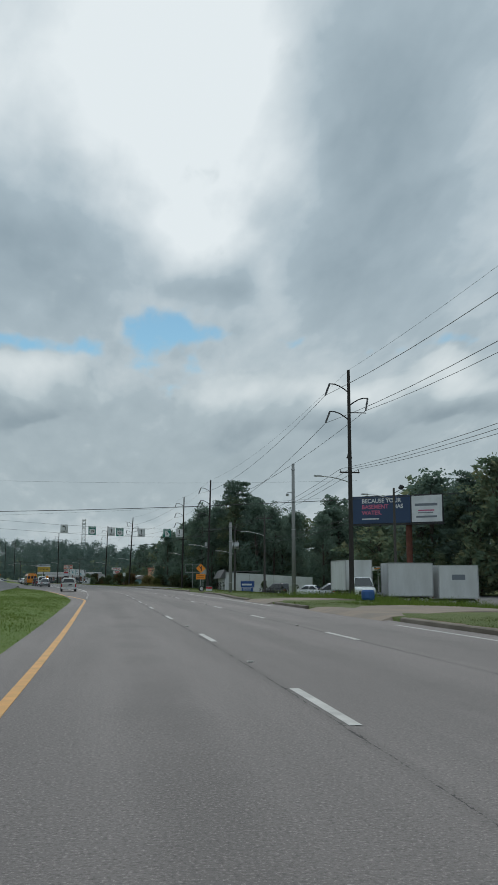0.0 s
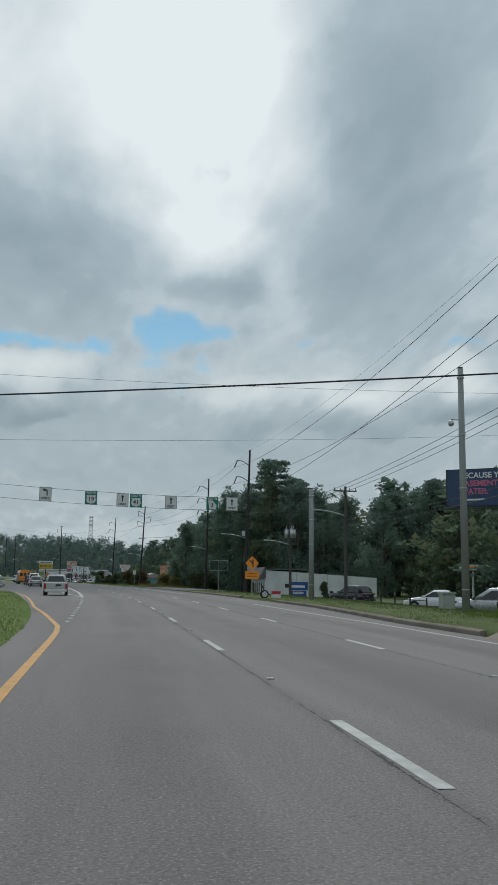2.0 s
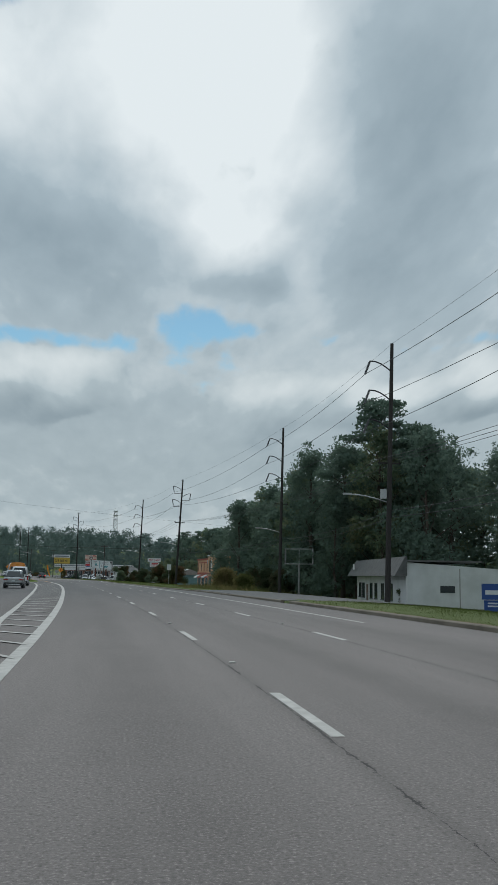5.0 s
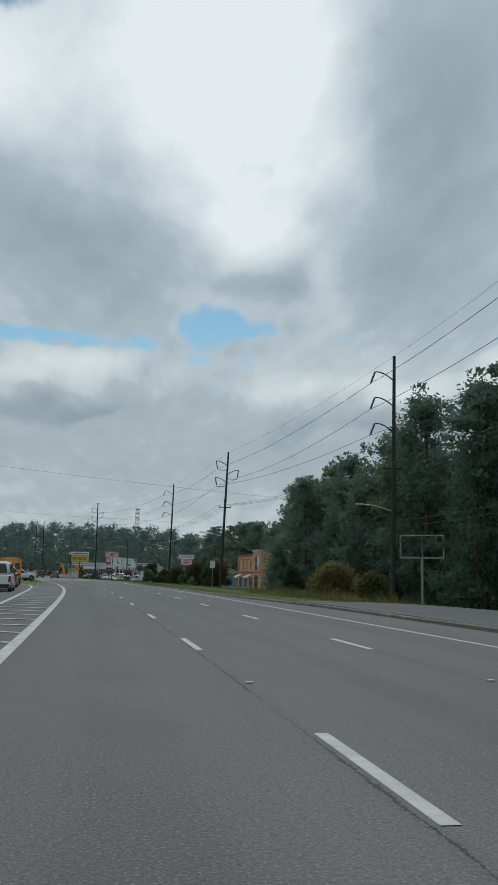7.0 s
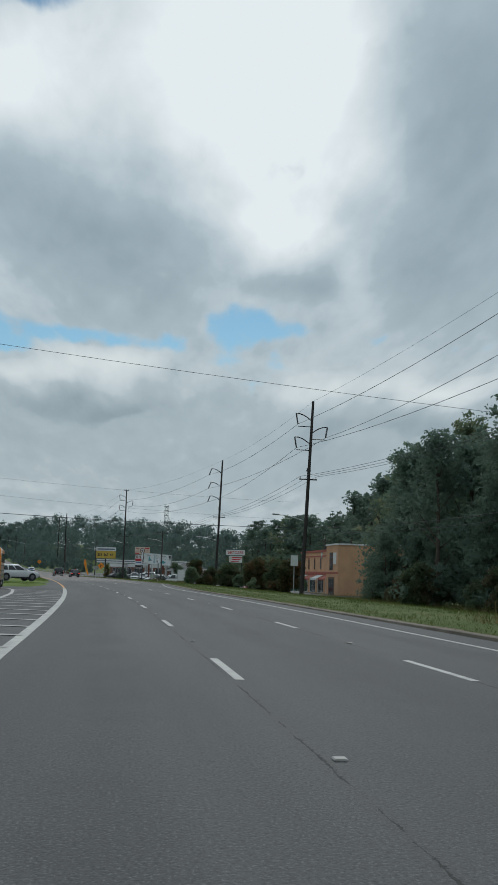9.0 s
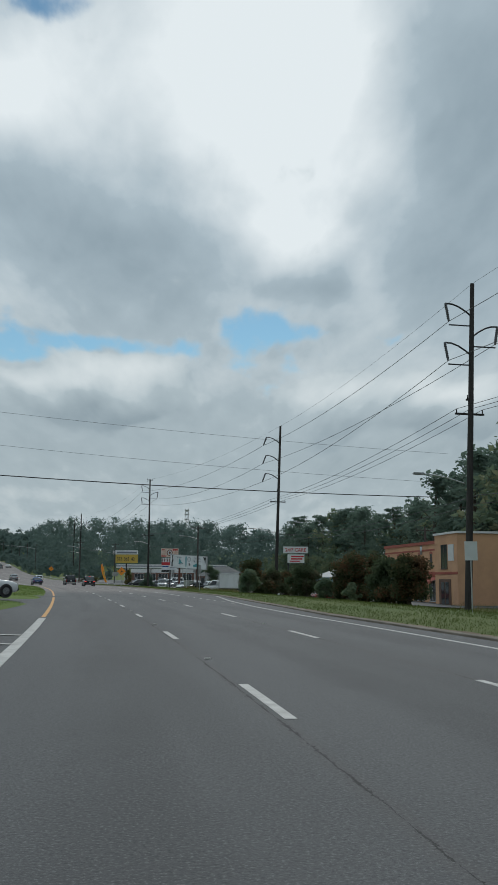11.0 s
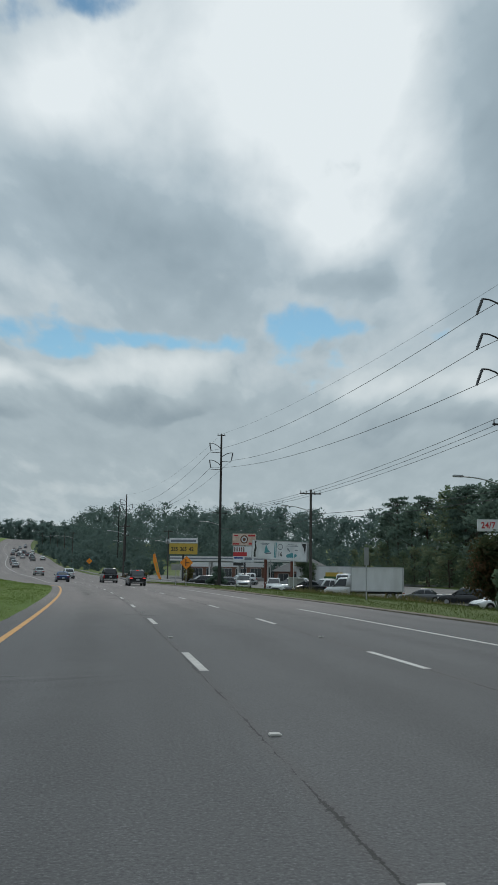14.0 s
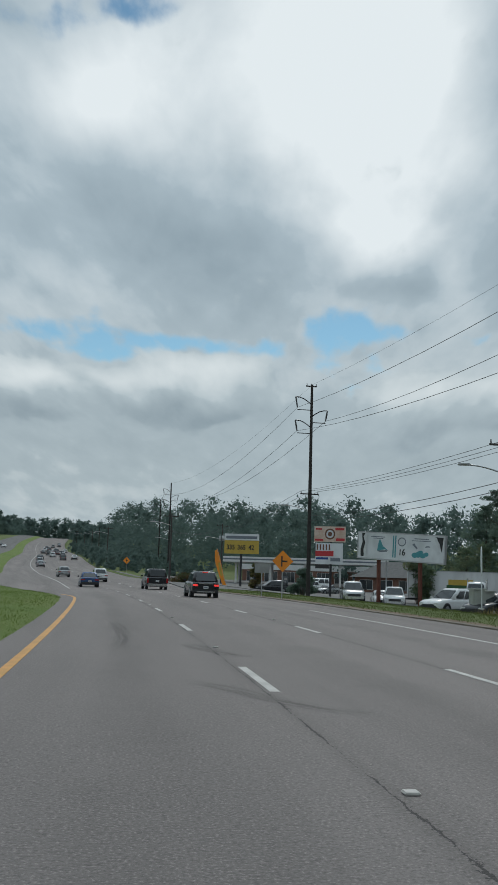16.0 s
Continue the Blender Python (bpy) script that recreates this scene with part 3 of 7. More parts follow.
def marks():
    random.seed(5)
    for lane, first in ((0.0, -9), (3.42, -9)):
        for k in range(first, 62):
            s0 = 12.192 * k + (0.15 if lane else 0)
            j = random.uniform(-0.03, 0.03)
            stripe("lane_dash", [s0, s0 + 1.5, s0 + 3.05], lane - 0.065 + j, lane + 0.065 + j, WHITE_PAINT, "")
            bm = bmesh.new()
            box(bm, (0, 0, 0.012), (0.11, 0.11, 0.022), 0.008)
            if k % 2 == 0 or lane == 0:
                r = part("lane_reflector", bm, WHITE_PAINT, road)
                r.matrix_world = along(s0 - 5.3, lane + 0.02)
            else:
                bm.free()
    yl = curve_through([(-120, -3.5), (54, -3.53), (57.7, -3.65), (59.6, -3.85), (67, -4.6), (76, -5.64), (98.5, -7.4), (118, -9.2)])
    stripe("edge_line", stations(-110, 118, 3), lambda s: yl(s) - 0.075, lambda s: yl(s) + 0.075, YELLOW_PAINT, "faded yellow edge line")
    y2 = curve_through([(244, -3.5), (338, -3.5), (358, -3.45), (361, -3.6), (365, -4.3)])
    stripe("edge_line", stations(244, 365, 3), lambda s: y2(s) - 0.075, lambda s: y2(s) + 0.075, YELLOW_PAINT, "faded yellow edge line")
    # short dashes into the first turn bay
    for k in range(17):
        s0 = 60.6 + 2.36 * k
        stripe("bay_dash", [s0, s0 + 0.65], -3.58, -3.44, WHITE_PAINT, "")
    # painted gore between the lane and the bay
    gl = curve_through([(99, -3.5), (107, -4.15), (117, -4.9), (140, -5.4), (165, -5.8), (190, -6.2), (225, -6.5), (236, -7.0), (243, -9.0)])
    stripe("gore_line", stations(99, 243, 3), -3.62, -3.38, WHITE_PAINT, "wide white gore line", 0.010)
    stripe("gore_line", stations(101, 243, 3), lambda s: gl(s) - 0.1, lambda s: gl(s) + 0.1, WHITE_PAINT, "white gore line", 0.013)
    for k in range(44):
        s0 = 103 + 3.05 * k
        a, b = gl(s0), -3.5
        if s0 < 236:
            verts = [at(s0, a) + Vector((0, 0, 0.017)), at(s0 - 1.1, b) + Vector((0, 0, 0.017)), at(s0 - 0.8, b) + Vector((0, 0, 0.017)), at(s0 + 0.3, a) + Vector((0, 0, 0.017))]
            mesh_object("gore_bar", verts, [(0, 1, 2, 3)], WHITE_PAINT, road)
    # right edge line, breaking off at the drives and the turn bay
    e = curve_through([(-120, 6.35), (60, 6.6), (70, 6.4), (140, 6.35), (190, 6.2), (246, 6.3), (256, 6.6), (268, 7.5), (284, 9.4)])
    for a, b in ((-120, 19), (40, 84), (118, 284)):
        stripe("edge_line", stations(a, b, 3), lambda s: e(s) - 0.06, lambda s: e(s) + 0.06, WHITE_PAINT, "white edge line")
    stripe("bay_line", stations(285, 304, 3), 6.55, 6.68, WHITE_PAINT, "white bay line")
    stripe("bay_line", stations(318, 346, 3), 7.0, 7.13, WHITE_PAINT, "white bay line")
    for k in range(8):
        s0 = 262 + 3.0 * k
        stripe("bay_dash", [s0, s0 + 0.9], 6.6, 6.72, WHITE_PAINT, "")
    # second bay on the left, far lines
    l3 = curve_through([(372, -3.6), (395, -3.6), (440, -3.8), (900, -3.6)])
    stripe("edge_line", stations(386, 900, 6), lambda s: l3(s) - 0.07, lambda s: l3(s) + 0.07, WHITE_PAINT, "white edge line")


def skid_material():
    """Rubber and oil worn into the asphalt, patchy and half see-through."""
    m = bpy.data.materials.new("tyre_rubber_marks")
    m.use_nodes = True
    n = Nodes(m.node_tree)
    u, v, _ = n.split(n.make("ShaderNodeUVMap").outputs[0])
    worn = n.noise(n.join(n.math("MULTIPLY", u, 3.0), n.math("MULTIPLY", v, 1.5)), 1.5, 5.0, 0.65)
    edge = n.math("MULTIPLY", n.ramp(u, 0.0, 0.35), n.ramp(u, 1.0, 0.65))
    ends = n.math("MULTIPLY", n.ramp(v, 0.0, 0.25), n.ramp(v, 1.0, 0.75))
    dark = n.make("ShaderNodeBsdfPrincipled")
    n.put(dark.inputs["Base Color"], n.mix(worn, (0.05, 0.048, 0.047), (0.08, 0.077, 0.075)))
    n.put(dark.inputs["Roughness"], 0.75)
    clear = n.make("ShaderNodeBsdfTransparent")
    both = n.make("ShaderNodeMixShader")
    n.put(both.inputs[0], n.math("MULTIPLY", n.math("MULTIPLY", n.math("MULTIPLY", edge, ends), n.ramp(worn, 0.3, 0.65)), 0.28))
    n.put(both.inputs[1], clear.outputs[0])
    n.put(both.inputs[2], dark.outputs[0])
    n.put(n.make("ShaderNodeOutputMaterial").inputs[0], both.outputs[0])
    return m


SKID = skid_material()


def skid_mark(points, width):
    """A dark smear on the road through points (s, off)."""
    verts, uvs, faces = [], [], []
    p = [at(*q) for q in points]
    for i, c in enumerate(p):
        way = (p[min(i + 1, len(p) - 1)] - p[max(i - 1, 0)]).normalized()
        side = Vector((way.y, -way.x, 0))
        for k in (0, 1, 2):
            verts.append(c + side * width * (k / 2 - 0.5) + Vector((0, 0, 0.004)))
            uvs.append((k / 2, i / (len(p) - 1)))
    for i in range(len(p) - 1):
        for k in (0, 1):
            a = i * 3 + k
            faces.append((a, a + 1, a + 4, a + 3))
    mesh_object("skid_mark", verts, faces, SKID, road, uvs=uvs)


marks()
skid_mark([(334, -1.95), (330, -1.8), (326, -1.72), (322.5, -1.9)], 0.5)
skid_mark([(318.2, -1.1), (317.4, -0.6), (316.4, -0.2), (315.6, 0.25), (315.0, 0.9)], 0.55)
skid_mark([(325.0, -0.5), (323.6, -0.3), (322.4, 0.1), (321.6, 0.4)], 0.7)
skid_mark([(298.5, -0.9), (298.0, -0.3), (297.4, 0.3), (297.2, 0.9)], 0.6)

# ---------------------------------------------------------------- poles and lines
def tube(name, points, radius, material, parent=None):
    """A thin round line through points, four-sided."""
    pts = [Vector(p) for p in points]
    verts, faces = [], []
    for i, p in enumerate(pts):
        way = (pts[min(i + 1, len(pts) - 1)] - pts[max(i - 1, 0)]).normalized()
        side = way.cross(Vector((0, 0, 1)))
        side = side.normalized() if side.length > 1e-4 else Vector((1, 0, 0))
        up = side.cross(way)
        for a in (0, 1, 2, 3, 4, 5):
            verts.append(p + radius * (side * math.cos(a * math.pi / 3) + up * math.sin(a * math.pi / 3)))
    for i in range(len(pts) - 1):
        for j in range(6):
            k = (j + 1) % 6
            faces.append((i * 6 + j, i * 6 + k, i * 6 + 6 + k, i * 6 + 6 + j))
    return mesh_object(name, verts, faces, material, parent, smooth=True)


def sag(a, b, drop, n=10):
    a, b = Vector(a), Vector(b)
    return [a.lerp(b, i / n) - Vector((0, 0, drop * 4 * (i / n) * (1 - i / n))) for i in range(n + 1)]


def street_arm(parent, z, reach, side=-1, rise=0.5):
    """A street lamp bolted to a pole: curved arm and cobra head."""
    bm = bmesh.new()
    pts = [(side * reach * f, 0, z + rise * math.sin(f * math.pi * 0.5)) for f in (0, 0.2, 0.4, 0.6, 0.8, 1)]
    bent_rod(bm, pts, 0.045)
    arm = part("lamp_arm", bm, GALV, parent, "grey street lamp arm")
    bm = bmesh.new()
    box(bm, (side * (reach + 0.32), 0, z + rise + 0.02), (0.72, 0.3, 0.14), 0.05)
    part("lamp_head", bm, GALV, arm, "grey cobra-head street lamp")
    return arm


def insulator(parent, top, way, length=1.15):
    """A string of discs hanging from an arm."""
    top, way = Vector(top), Vector(way).normalized()
    bm = bmesh.new()
    rod(bm, top, top + way * length, 0.075, 0.075, 8)
    for i in range(8):
        p = top + way * length * (0.12 + 0.1 * i)
        rod(bm, p, p + way * 0.035, 0.115, 0.06, 8)
    part("insulator", bm, INSULATOR, parent, "string of dark insulator discs")
    return top + way * length


def transmission_pole(s, off, height, arms, lean=0.0, cross=(), lamp=None, label="", box_at=None):
    """A tall wooden pole. arms: (metres below the top, side, braced). Returns the tips of its insulators, in the world."""
    m = along(s, off)
    base = empty("power_pole", m)
    tagged(base, label or "tall dark wooden transmission pole with curved steel arms", "power pole", "transmission poles")
    bm = bmesh.new()
    rod(bm, (0, 0, -0.3), (lean, 0, height), 0.23, 0.13, 14)
    part("pole", bm, WOOD_POLE, base)
    tips = []
    for below, side, braced in arms:
        x0, z0 = lean * (1 - below / height), height - below
        reach = 1.75
        bm = bmesh.new()
        pts = [(x0 + side * reach * f, 0, z0 - 0.35 + 0.75 * math.sin(min(1, f * 1.15) * math.pi / 2)) for f in (0, 0.25, 0.5, 0.75, 1)]
        bent_rod(bm, pts, 0.055)
        if braced:
            rod(bm, (x0 + side * 0.1, 0, z0 - 0.95), (x0 + side * 1.55, 0, z0 - 0.95), 0.045)
        arm = part("arm", bm, DARK_STEEL, base, "curved dark steel arm")
        tip = insulator(arm, pts[-1], (-side * 0.18, 0, -1) if braced else (side * 0.35, 0, -0.9))
        tips.append(m @ tip)
    for below, half in cross:
        x0, z0 = lean * (1 - below / height), height - below
        bm = bmesh.new()
        box(bm, (x0, 0.14, z0), (half * 2, 0.1, 0.12), 0.01)
        for x in (-half + 0.1, 0, half - 0.1):
            rod(bm, (x0 + x, 0.14, z0 + 0.06), (x0 + x, 0.14, z0 + 0.3), 0.04, 0.03, 6)
        part("crossarm", bm, WOOD_POLE, base, "short wooden crossarm with pin insulators")
    if lamp:
        street_arm(base, lamp[0], lamp[1])
    if box_at:
        bm = bmesh.new()
        box(bm, (-0.3, -0.1, box_at), (0.42, 0.3, 0.75), 0.03)
        part("meter_box", bm, GALV, base, "grey metal box")
    top = m @ Vector((lean, 0, height))
    shoulder = [m @ Vector((lean * (1 - b / height) + x, 0.14, height - b + 0.3)) for b, half in cross[:1] for x in (-half + 0.1, 0, half - 0.1)]
    return tips, top, shoulder


LEFT3 = ((1.9, -1, False), (4.2, -1, False), (6.5, -1, False))
MIXED = ((1.8, -1, True), (3.1, 1, True), (4.3, -1, True))
route = []
route.append(transmission_pole(-16, 20.0, 20.4, MIXED, cross=((9.6, 1.1),)))
route.append(transmission_pole(68.1, 19.0, 20.3, ((1.7, -1, False), (2.9, 1, True), (4.2, -1, False)), cross=((9.2, 0.9), (7.9, 0.25)), lamp=(10.2, 2.6)))
route.append(transmission_pole(155.0, 20.3, 20.0, LEFT3, lean=0.5, cross=((9.4, 0.9),), lamp=(7.6, 2.8), box_at=8.2))
route.append(transmission_pole(203.3, 23.9, 21.5, LEFT3, lean=0.3, cross=((10.0, 0.9),), lamp=(7.8, 2.6)))
route.append(transmission_pole(261.2, 20.6, 20.2, MIXED, lean=0.9, cross=((8.3, 0.95), (7.4, 0.25)), lamp=(7.6, 2.6)))
route.append(transmission_pole(319.7, 23.6, 21.2, LEFT3, lean=0.6, cross=((9.6, 1.0), (8.3, 0.25)), lamp=(7.7, 2.8)))
route.append(transmission_pole(396.3, 20.7, 22.2, MIXED, lean=0.0, cross=((11.6, 1.0), (0.15, 0.6)), lamp=(8.8, 2.4)))
route.append(transmission_pole(511.0, 26.2, 21.0, MIXED, lean=0.0, cross=((11.0, 0.9),), lamp=(8.0, 2.6)))
route.append(transmission_pole(590.0, 34.0, 21.0, LEFT3, cross=((11.0, 0.9),)))


def strand(points_by_pole, drop, radius, label):
    pts = []
    for a, b in zip(points_by_pole[:-1], points_by_pole[1:]):
        d = (Vector(b) - Vector(a)).length
        pts += sag(a, b, drop * (d / 70) ** 2, 12)[: None if b is points_by_pole[-1] else -1]
    return tagged(tube("power_line", pts, radius, WIRE), label, "power line", "overhead wires")


for i in range(3):
    strand([r[0][i] for r in route], 1.1, 0.019, "dark high-voltage wire strung from pole to pole")
strand([r[1] for r in route], 0.8, 0.009, "thin shield wire along the tops of the poles")
for i in range(3):
    strand([r[2][i] for r in route], 0.9, 0.016, "dark distribution wire on the wooden crossarms")


def utility_pole(s, off, height, lamp=None, transformers=False, cross=True, flood=False, label="", lean=0.0):
    base = empty("utility_pole", along(s, off))
    tagged(base, label or "weathered wooden utility pole beside the verge", "utility pole", "utility poles")
    bm = bmesh.new()
    rod(bm, (0, 0, -0.3), (lean, 0, height), 0.17, 0.11, 12)
    part("pole", bm, GREY_WOOD, base)
    if cross:
        bm = bmesh.new()
        box(bm, (lean, 0.12, height - 0.4), (2.2, 0.1, 0.12), 0.01)
        for x in (-1.0, -0.45, 0.45, 1.0):
            rod(bm, (lean + x, 0.12, height - 0.34), (lean + x, 0.12, height - 0.1), 0.045, 0.03, 6)
        part("crossarm", bm, GREY_WOOD, base)
    if transformers:
        for x, y in ((-0.42, 0.05), (0.4, 0.1), (0.05, -0.42)):
            bm = bmesh.new()
            rod(bm, (x, y, height - 3.3), (x, y, height - 2.35), 0.23, 0.23, 14)
            rod(bm, (x, y, height - 2.35), (x, y, height - 2.27), 0.25, 0.2, 14)
            rod(bm, (x, y, height - 2.27), (x, y, height - 1.95), 0.05, 0.04, 6)
            part("transformer", bm, GALV, base, "grey can transformer", True)
    if lamp:
        street_arm(base, lamp[0], lamp[1])
    if flood:
        bm = bmesh.new()
        rod(bm, (0, 0, height - 0.5), (0.5, -0.3, height - 0.25), 0.04)
        box(bm, (0.65, -0.45, height + 0.05), (0.5, 0.35, 0.45), 0.05, pose(0, 0, 0, 35, 0, 40))
        part("floodlight", bm, DARK_STEEL, base, "dark floodlight")
    return base


utility_pole(79.7, 27.0, 11.6, lamp=(10.4, 2.8), cross=False, flood=True, label="dark wooden pole with a floodlight and street lamp")
utility_pole(109.8, 19.9, 10.3, lamp=(7.6, 2.6), label="weathered wooden utility pole with a street lamp")
utility_pole(130.1, 20.0, 9.8, lamp=(5.7, 2.4), transformers=True, label="wooden utility pole with three grey transformers")
utility_pole(354.4, 20.8, 10.3, lamp=(8.1, 2.4), label="dark wooden utility pole at the edge of the car lot")
utility_pole(312.0, 40.0, 9.0, transformers=True, cross=True, label="wooden utility pole with transformers behind the shrubs")
utility_pole(477.0, 30.5, 11.5, lamp=(8.4, 2.6), transformers=True, label="wooden utility pole with transformers by the fuel station")
for s, off in ((440, 13.5), (540, 15.0), (590, 15.5), (650, 16.0), (710, 16.5), (780, 16.5), (860, 16.5)):
    utility_pole(s, off, 10.0, lamp=(8.2, 2.6), cross=(s % 20 == 0), label="distant wooden utility pole with a street lamp")


def concrete_pole(s, off, height, radius, camera_arm=False, label=""):
    base = empty("concrete_pole", along(s, off))
    tagged(base, label, "concrete pole", "concrete poles")
    bm = bmesh.new()
    rod(bm, (0, 0, -0.3), (0, 0, height), radius * 1.15, radius * 0.8, 16)
    part("pole", bm, POLE_CONCRETE, base, smooth=True)
    bm = bmesh.new()
    rod(bm, (0, 0, height), (0, 0, height + 0.06), radius * 0.82, radius * 0.7, 16)
    part("cap", bm, DARK_STEEL, base, "dark pole cap")
    if camera_arm:
        bm = bmesh.new()
        rod(bm, (0, 0, height - 2.6), (-0.55, 0, height - 2.6), 0.03)
        bmesh.ops.create_uvsphere(bm, u_segments=10, v_segments=8, radius=0.15, matrix=Matrix.Translation((-0.55, 0, height - 2.8)))
        part("traffic_camera", bm, GALV, base, "small grey dome camera on an arm")
    for z in (1.1, height * 0.5, height * 0.72, height - 0.5):
        bm = bmesh.new()
        rod(bm, (0, 0, z), (0, 0, z + 0.05), radius * 1.12, radius * 1.12, 16)
        part("strap", bm, GALV, base, "thin steel strap")
    return base


concrete_pole(72.3, 14.8, 12.0, 0.17, True, "tall grey concrete pole on the grass verge")
concrete_pole(93.6, 12.4, 7.9, 0.18, False, "thick grey concrete strain pole holding the sign wires")
concrete_pole(91.0, -27.5, 9.0, 0.24, False, "thick grey concrete strain pole across the median")


def crossing(a, b, drop, radius, label):
    p, q = at(a[0], a[1], a[2]), at(b[0], b[1], b[2])
    return tagged(tube("crossing_wire", sag(p, q, drop, 16), radius, WIRE), label, "overhead wire", "wires across the road")


crossing((61.7, -28, 6.3), (46.2, 20, 6.9), 0.5, 0.022, "thick dark cable crossing above the road")
crossing((64.4, -28, 9.5), (69.3, 20, 10.2), 0.5, 0.006, "thin dark wire crossing above the road")
crossing((59.9, -28, 5.6), (75.4, 20, 9.3), 0.5, 0.006, "thin dark wire crossing above the road")
crossing((204.7, -28, 12.0), (203.5, 24, 7.4), 0.5, 0.008, "thin dark wire crossing above the road")
crossing((246.8, -28, 6.8), (263.2, 20, 6.5), 0.5, 0.026, "thick dark cable crossing above the road")
crossing((249.5, -28, 9.0), (261.5, 20, 7.2), 0.5, 0.007, "thin dark wire crossing above the road")
crossing((247.8, -28, 10.2), (262.2, 20, 9.1), 0.5, 0.007, "thin dark wire crossing above the road")
for s, off, h in ((61.0, -28.2, 10.5), (204.7, -28.2, 13.0), (248.2, -28.2, 11.0)):
    utility_pole(s, off, h, label="wooden utility pole on the far side of the highway")
# service cables at mid height along the poles
for off0, z in ((0.0, 6.4), (0.15, 6.9)):
    strand([at(68.1, 19 + off0, z), at(109.8, 19.9, z), at(130.1, 20.0, z - 0.6), at(155, 20.8, z - 0.3), at(203.3, 24.2, z - 0.6), at(261.2, 21.5, z - 0.4), at(319.7, 24.1, z), at(354.4, 20.8, z + 0.5), at(396.3, 20.7, z + 1)], 1.0, 0.022, "dark communication cable between the poles")


def lattice_tower(x, y, z, height):
    base = empty("lattice_tower", pose(x, y, z))
    tagged(base, "distant grey lattice radio tower above the trees", "radio tower")
    w0, w1 = 5.0, 2.2
    for sx in (-1, 1):
        for sy in (-1, 1):
            bm = bmesh.new()
            rod(bm, (sx * w0, sy * w0, -3), (sx * w1, sy * w1, height), 0.32, 0.32, 4)
            part("leg", bm, GALV, base)
    for sy in (-1, 1):
        bm = bmesh.new()
        for i in range(9):
            z0, z1 = height * (0.3 + i * 0.077), height * (0.3 + (i + 1) * 0.077)
            wa, wb = (w0 + (w1 - w0) * z / height for z in (z0, z1))
            rod(bm, (-wa, sy * wa, z0), (wb, sy * wb, z1), 0.2, 0.2, 4)
            rod(bm, (wa, sy * wa, z0), (-wb, sy * wb, z1), 0.2, 0.2, 4)
        part("brace", bm, GALV, base)
    for z in (0.97, 0.88, 0.78):
        bm = bmesh.new()
        box(bm, (0, 0, height * z), (w1 * 3.2, w1 * 3.2, 1.3), 0.2)
        part("platform", bm, GALV, base, "dark antenna platform")
    return base


lattice_tower(-55, 1560, 33, 71)

# ---------------------------------------------------------------- plants
def leaf_arrays(rng, centres, radii, counts, size, flat=0.0, shell=0.42):
    """Small four-cornered leaves scattered round the given clumps."""
    pos = []
    for c, r, k in zip(centres, radii, counts):
        d = rng.normal(size=(k, 3))
        d /= np.linalg.norm(d, axis=1)[:, None]
        q = d * (rng.random((k, 1)) ** shell) * (0.85 + 0.25 * rng.random((k, 1))) * np.array(r)
        pos.append(np.array(c) + q)
    pos = np.concatenate(pos)
    n = len(pos)
    a = rng.normal(size=(n, 3))
    a[:, 2] *= 1 - flat
    a /= np.linalg.norm(a, axis=1)[:, None]
    b = np.cross(a, rng.normal(size=(n, 3)))
    b /= np.linalg.norm(b, axis=1)[:, None]
    k = size * (0.6 + 0.8 * rng.random((n, 1)))
    verts = np.stack([pos - a * k, pos + b * k * 0.5, pos + a * k, pos - b * k * 0.5], 1).reshape(-1, 3)
    return verts


def crown_leaves(rng, centres, radii, leaves, size):
    """A leafy shell of small leaves over a darker core of large ones."""
    w = np.array([r[0] ** 2 for r in radii])
    w = w / w.sum()
    core = leaf_arrays(rng, centres, [tuple(q * 0.6 for q in r) for r in radii], (leaves * 0.26 * w).astype(int), size * 2.0)
    shell = leaf_arrays(rng, centres, radii, (leaves * 0.74 * w).astype(int), size, 0.0, 0.22)
    return np.concatenate([core, shell])


def leaf_mesh(name, verts, material):
    n = len(verts) // 4
    me = bpy.data.meshes.new(name)
    me.vertices.add(len(verts))
    me.vertices.foreach_set("co", verts.astype(np.float32).ravel())
    me.loops.add(n * 4)
    me.loops.foreach_set("vertex_index", np.arange(n * 4, dtype=np.int32))
    me.polygons.add(n)
    me.polygons.foreach_set("loop_start", np.arange(0, n * 4, 4, dtype=np.int32))
    me.materials.append(material)
    me.update(calc_edges=True)
    return me


def crown_clumps(rng, height, spread, low, count, ragged=0.35):
    """Clumps of a broad uneven crown."""
    centres, radii = [], []
    for i in range(count):
        f = (i + rng.random()) / count
        z = low + (height - low) * f
        wide = spread * (math.sin(min(1.0, 0.25 + f * 0.85) * math.pi) ** 0.6) * (1 - ragged * rng.random())
        a = rng.random() * 2 * math.pi
        d = wide * (0.35 + 0.6 * rng.random())
        r = spread * (0.26 + 0.2 * rng.random())
        centres.append((d * math.cos(a), d * math.sin(a), min(z, height - r * 0.6)))
        radii.append((r, r, r * (0.6 + 0.25 * rng.random())))
    return centres, radii


def sprays(rng, centres, radii, each=3):
    """Small tufts that stand out from the clumps and break up the outline."""
    more_c, more_r = [], []
    for c, q in zip(centres, radii):
        for _ in range(each):
            d = rng.normal(size=3)
            d[2] = abs(d[2]) * 0.9 + 0.1 * d[2]
            d /= np.linalg.norm(d)
            k = rng.uniform(0.85, 1.2)
            s = q[0] * rng.uniform(0.2, 0.4)
            more_c.append((c[0] + d[0] * q[0] * k, c[1] + d[1] * q[1] * k, c[2] + d[2] * q[2] * k))
            more_r.append((s, s, s * rng.uniform(0.6, 1.0)))
    return centres + more_c, [tuple(v * 0.92 for v in q) for q in radii] + more_r


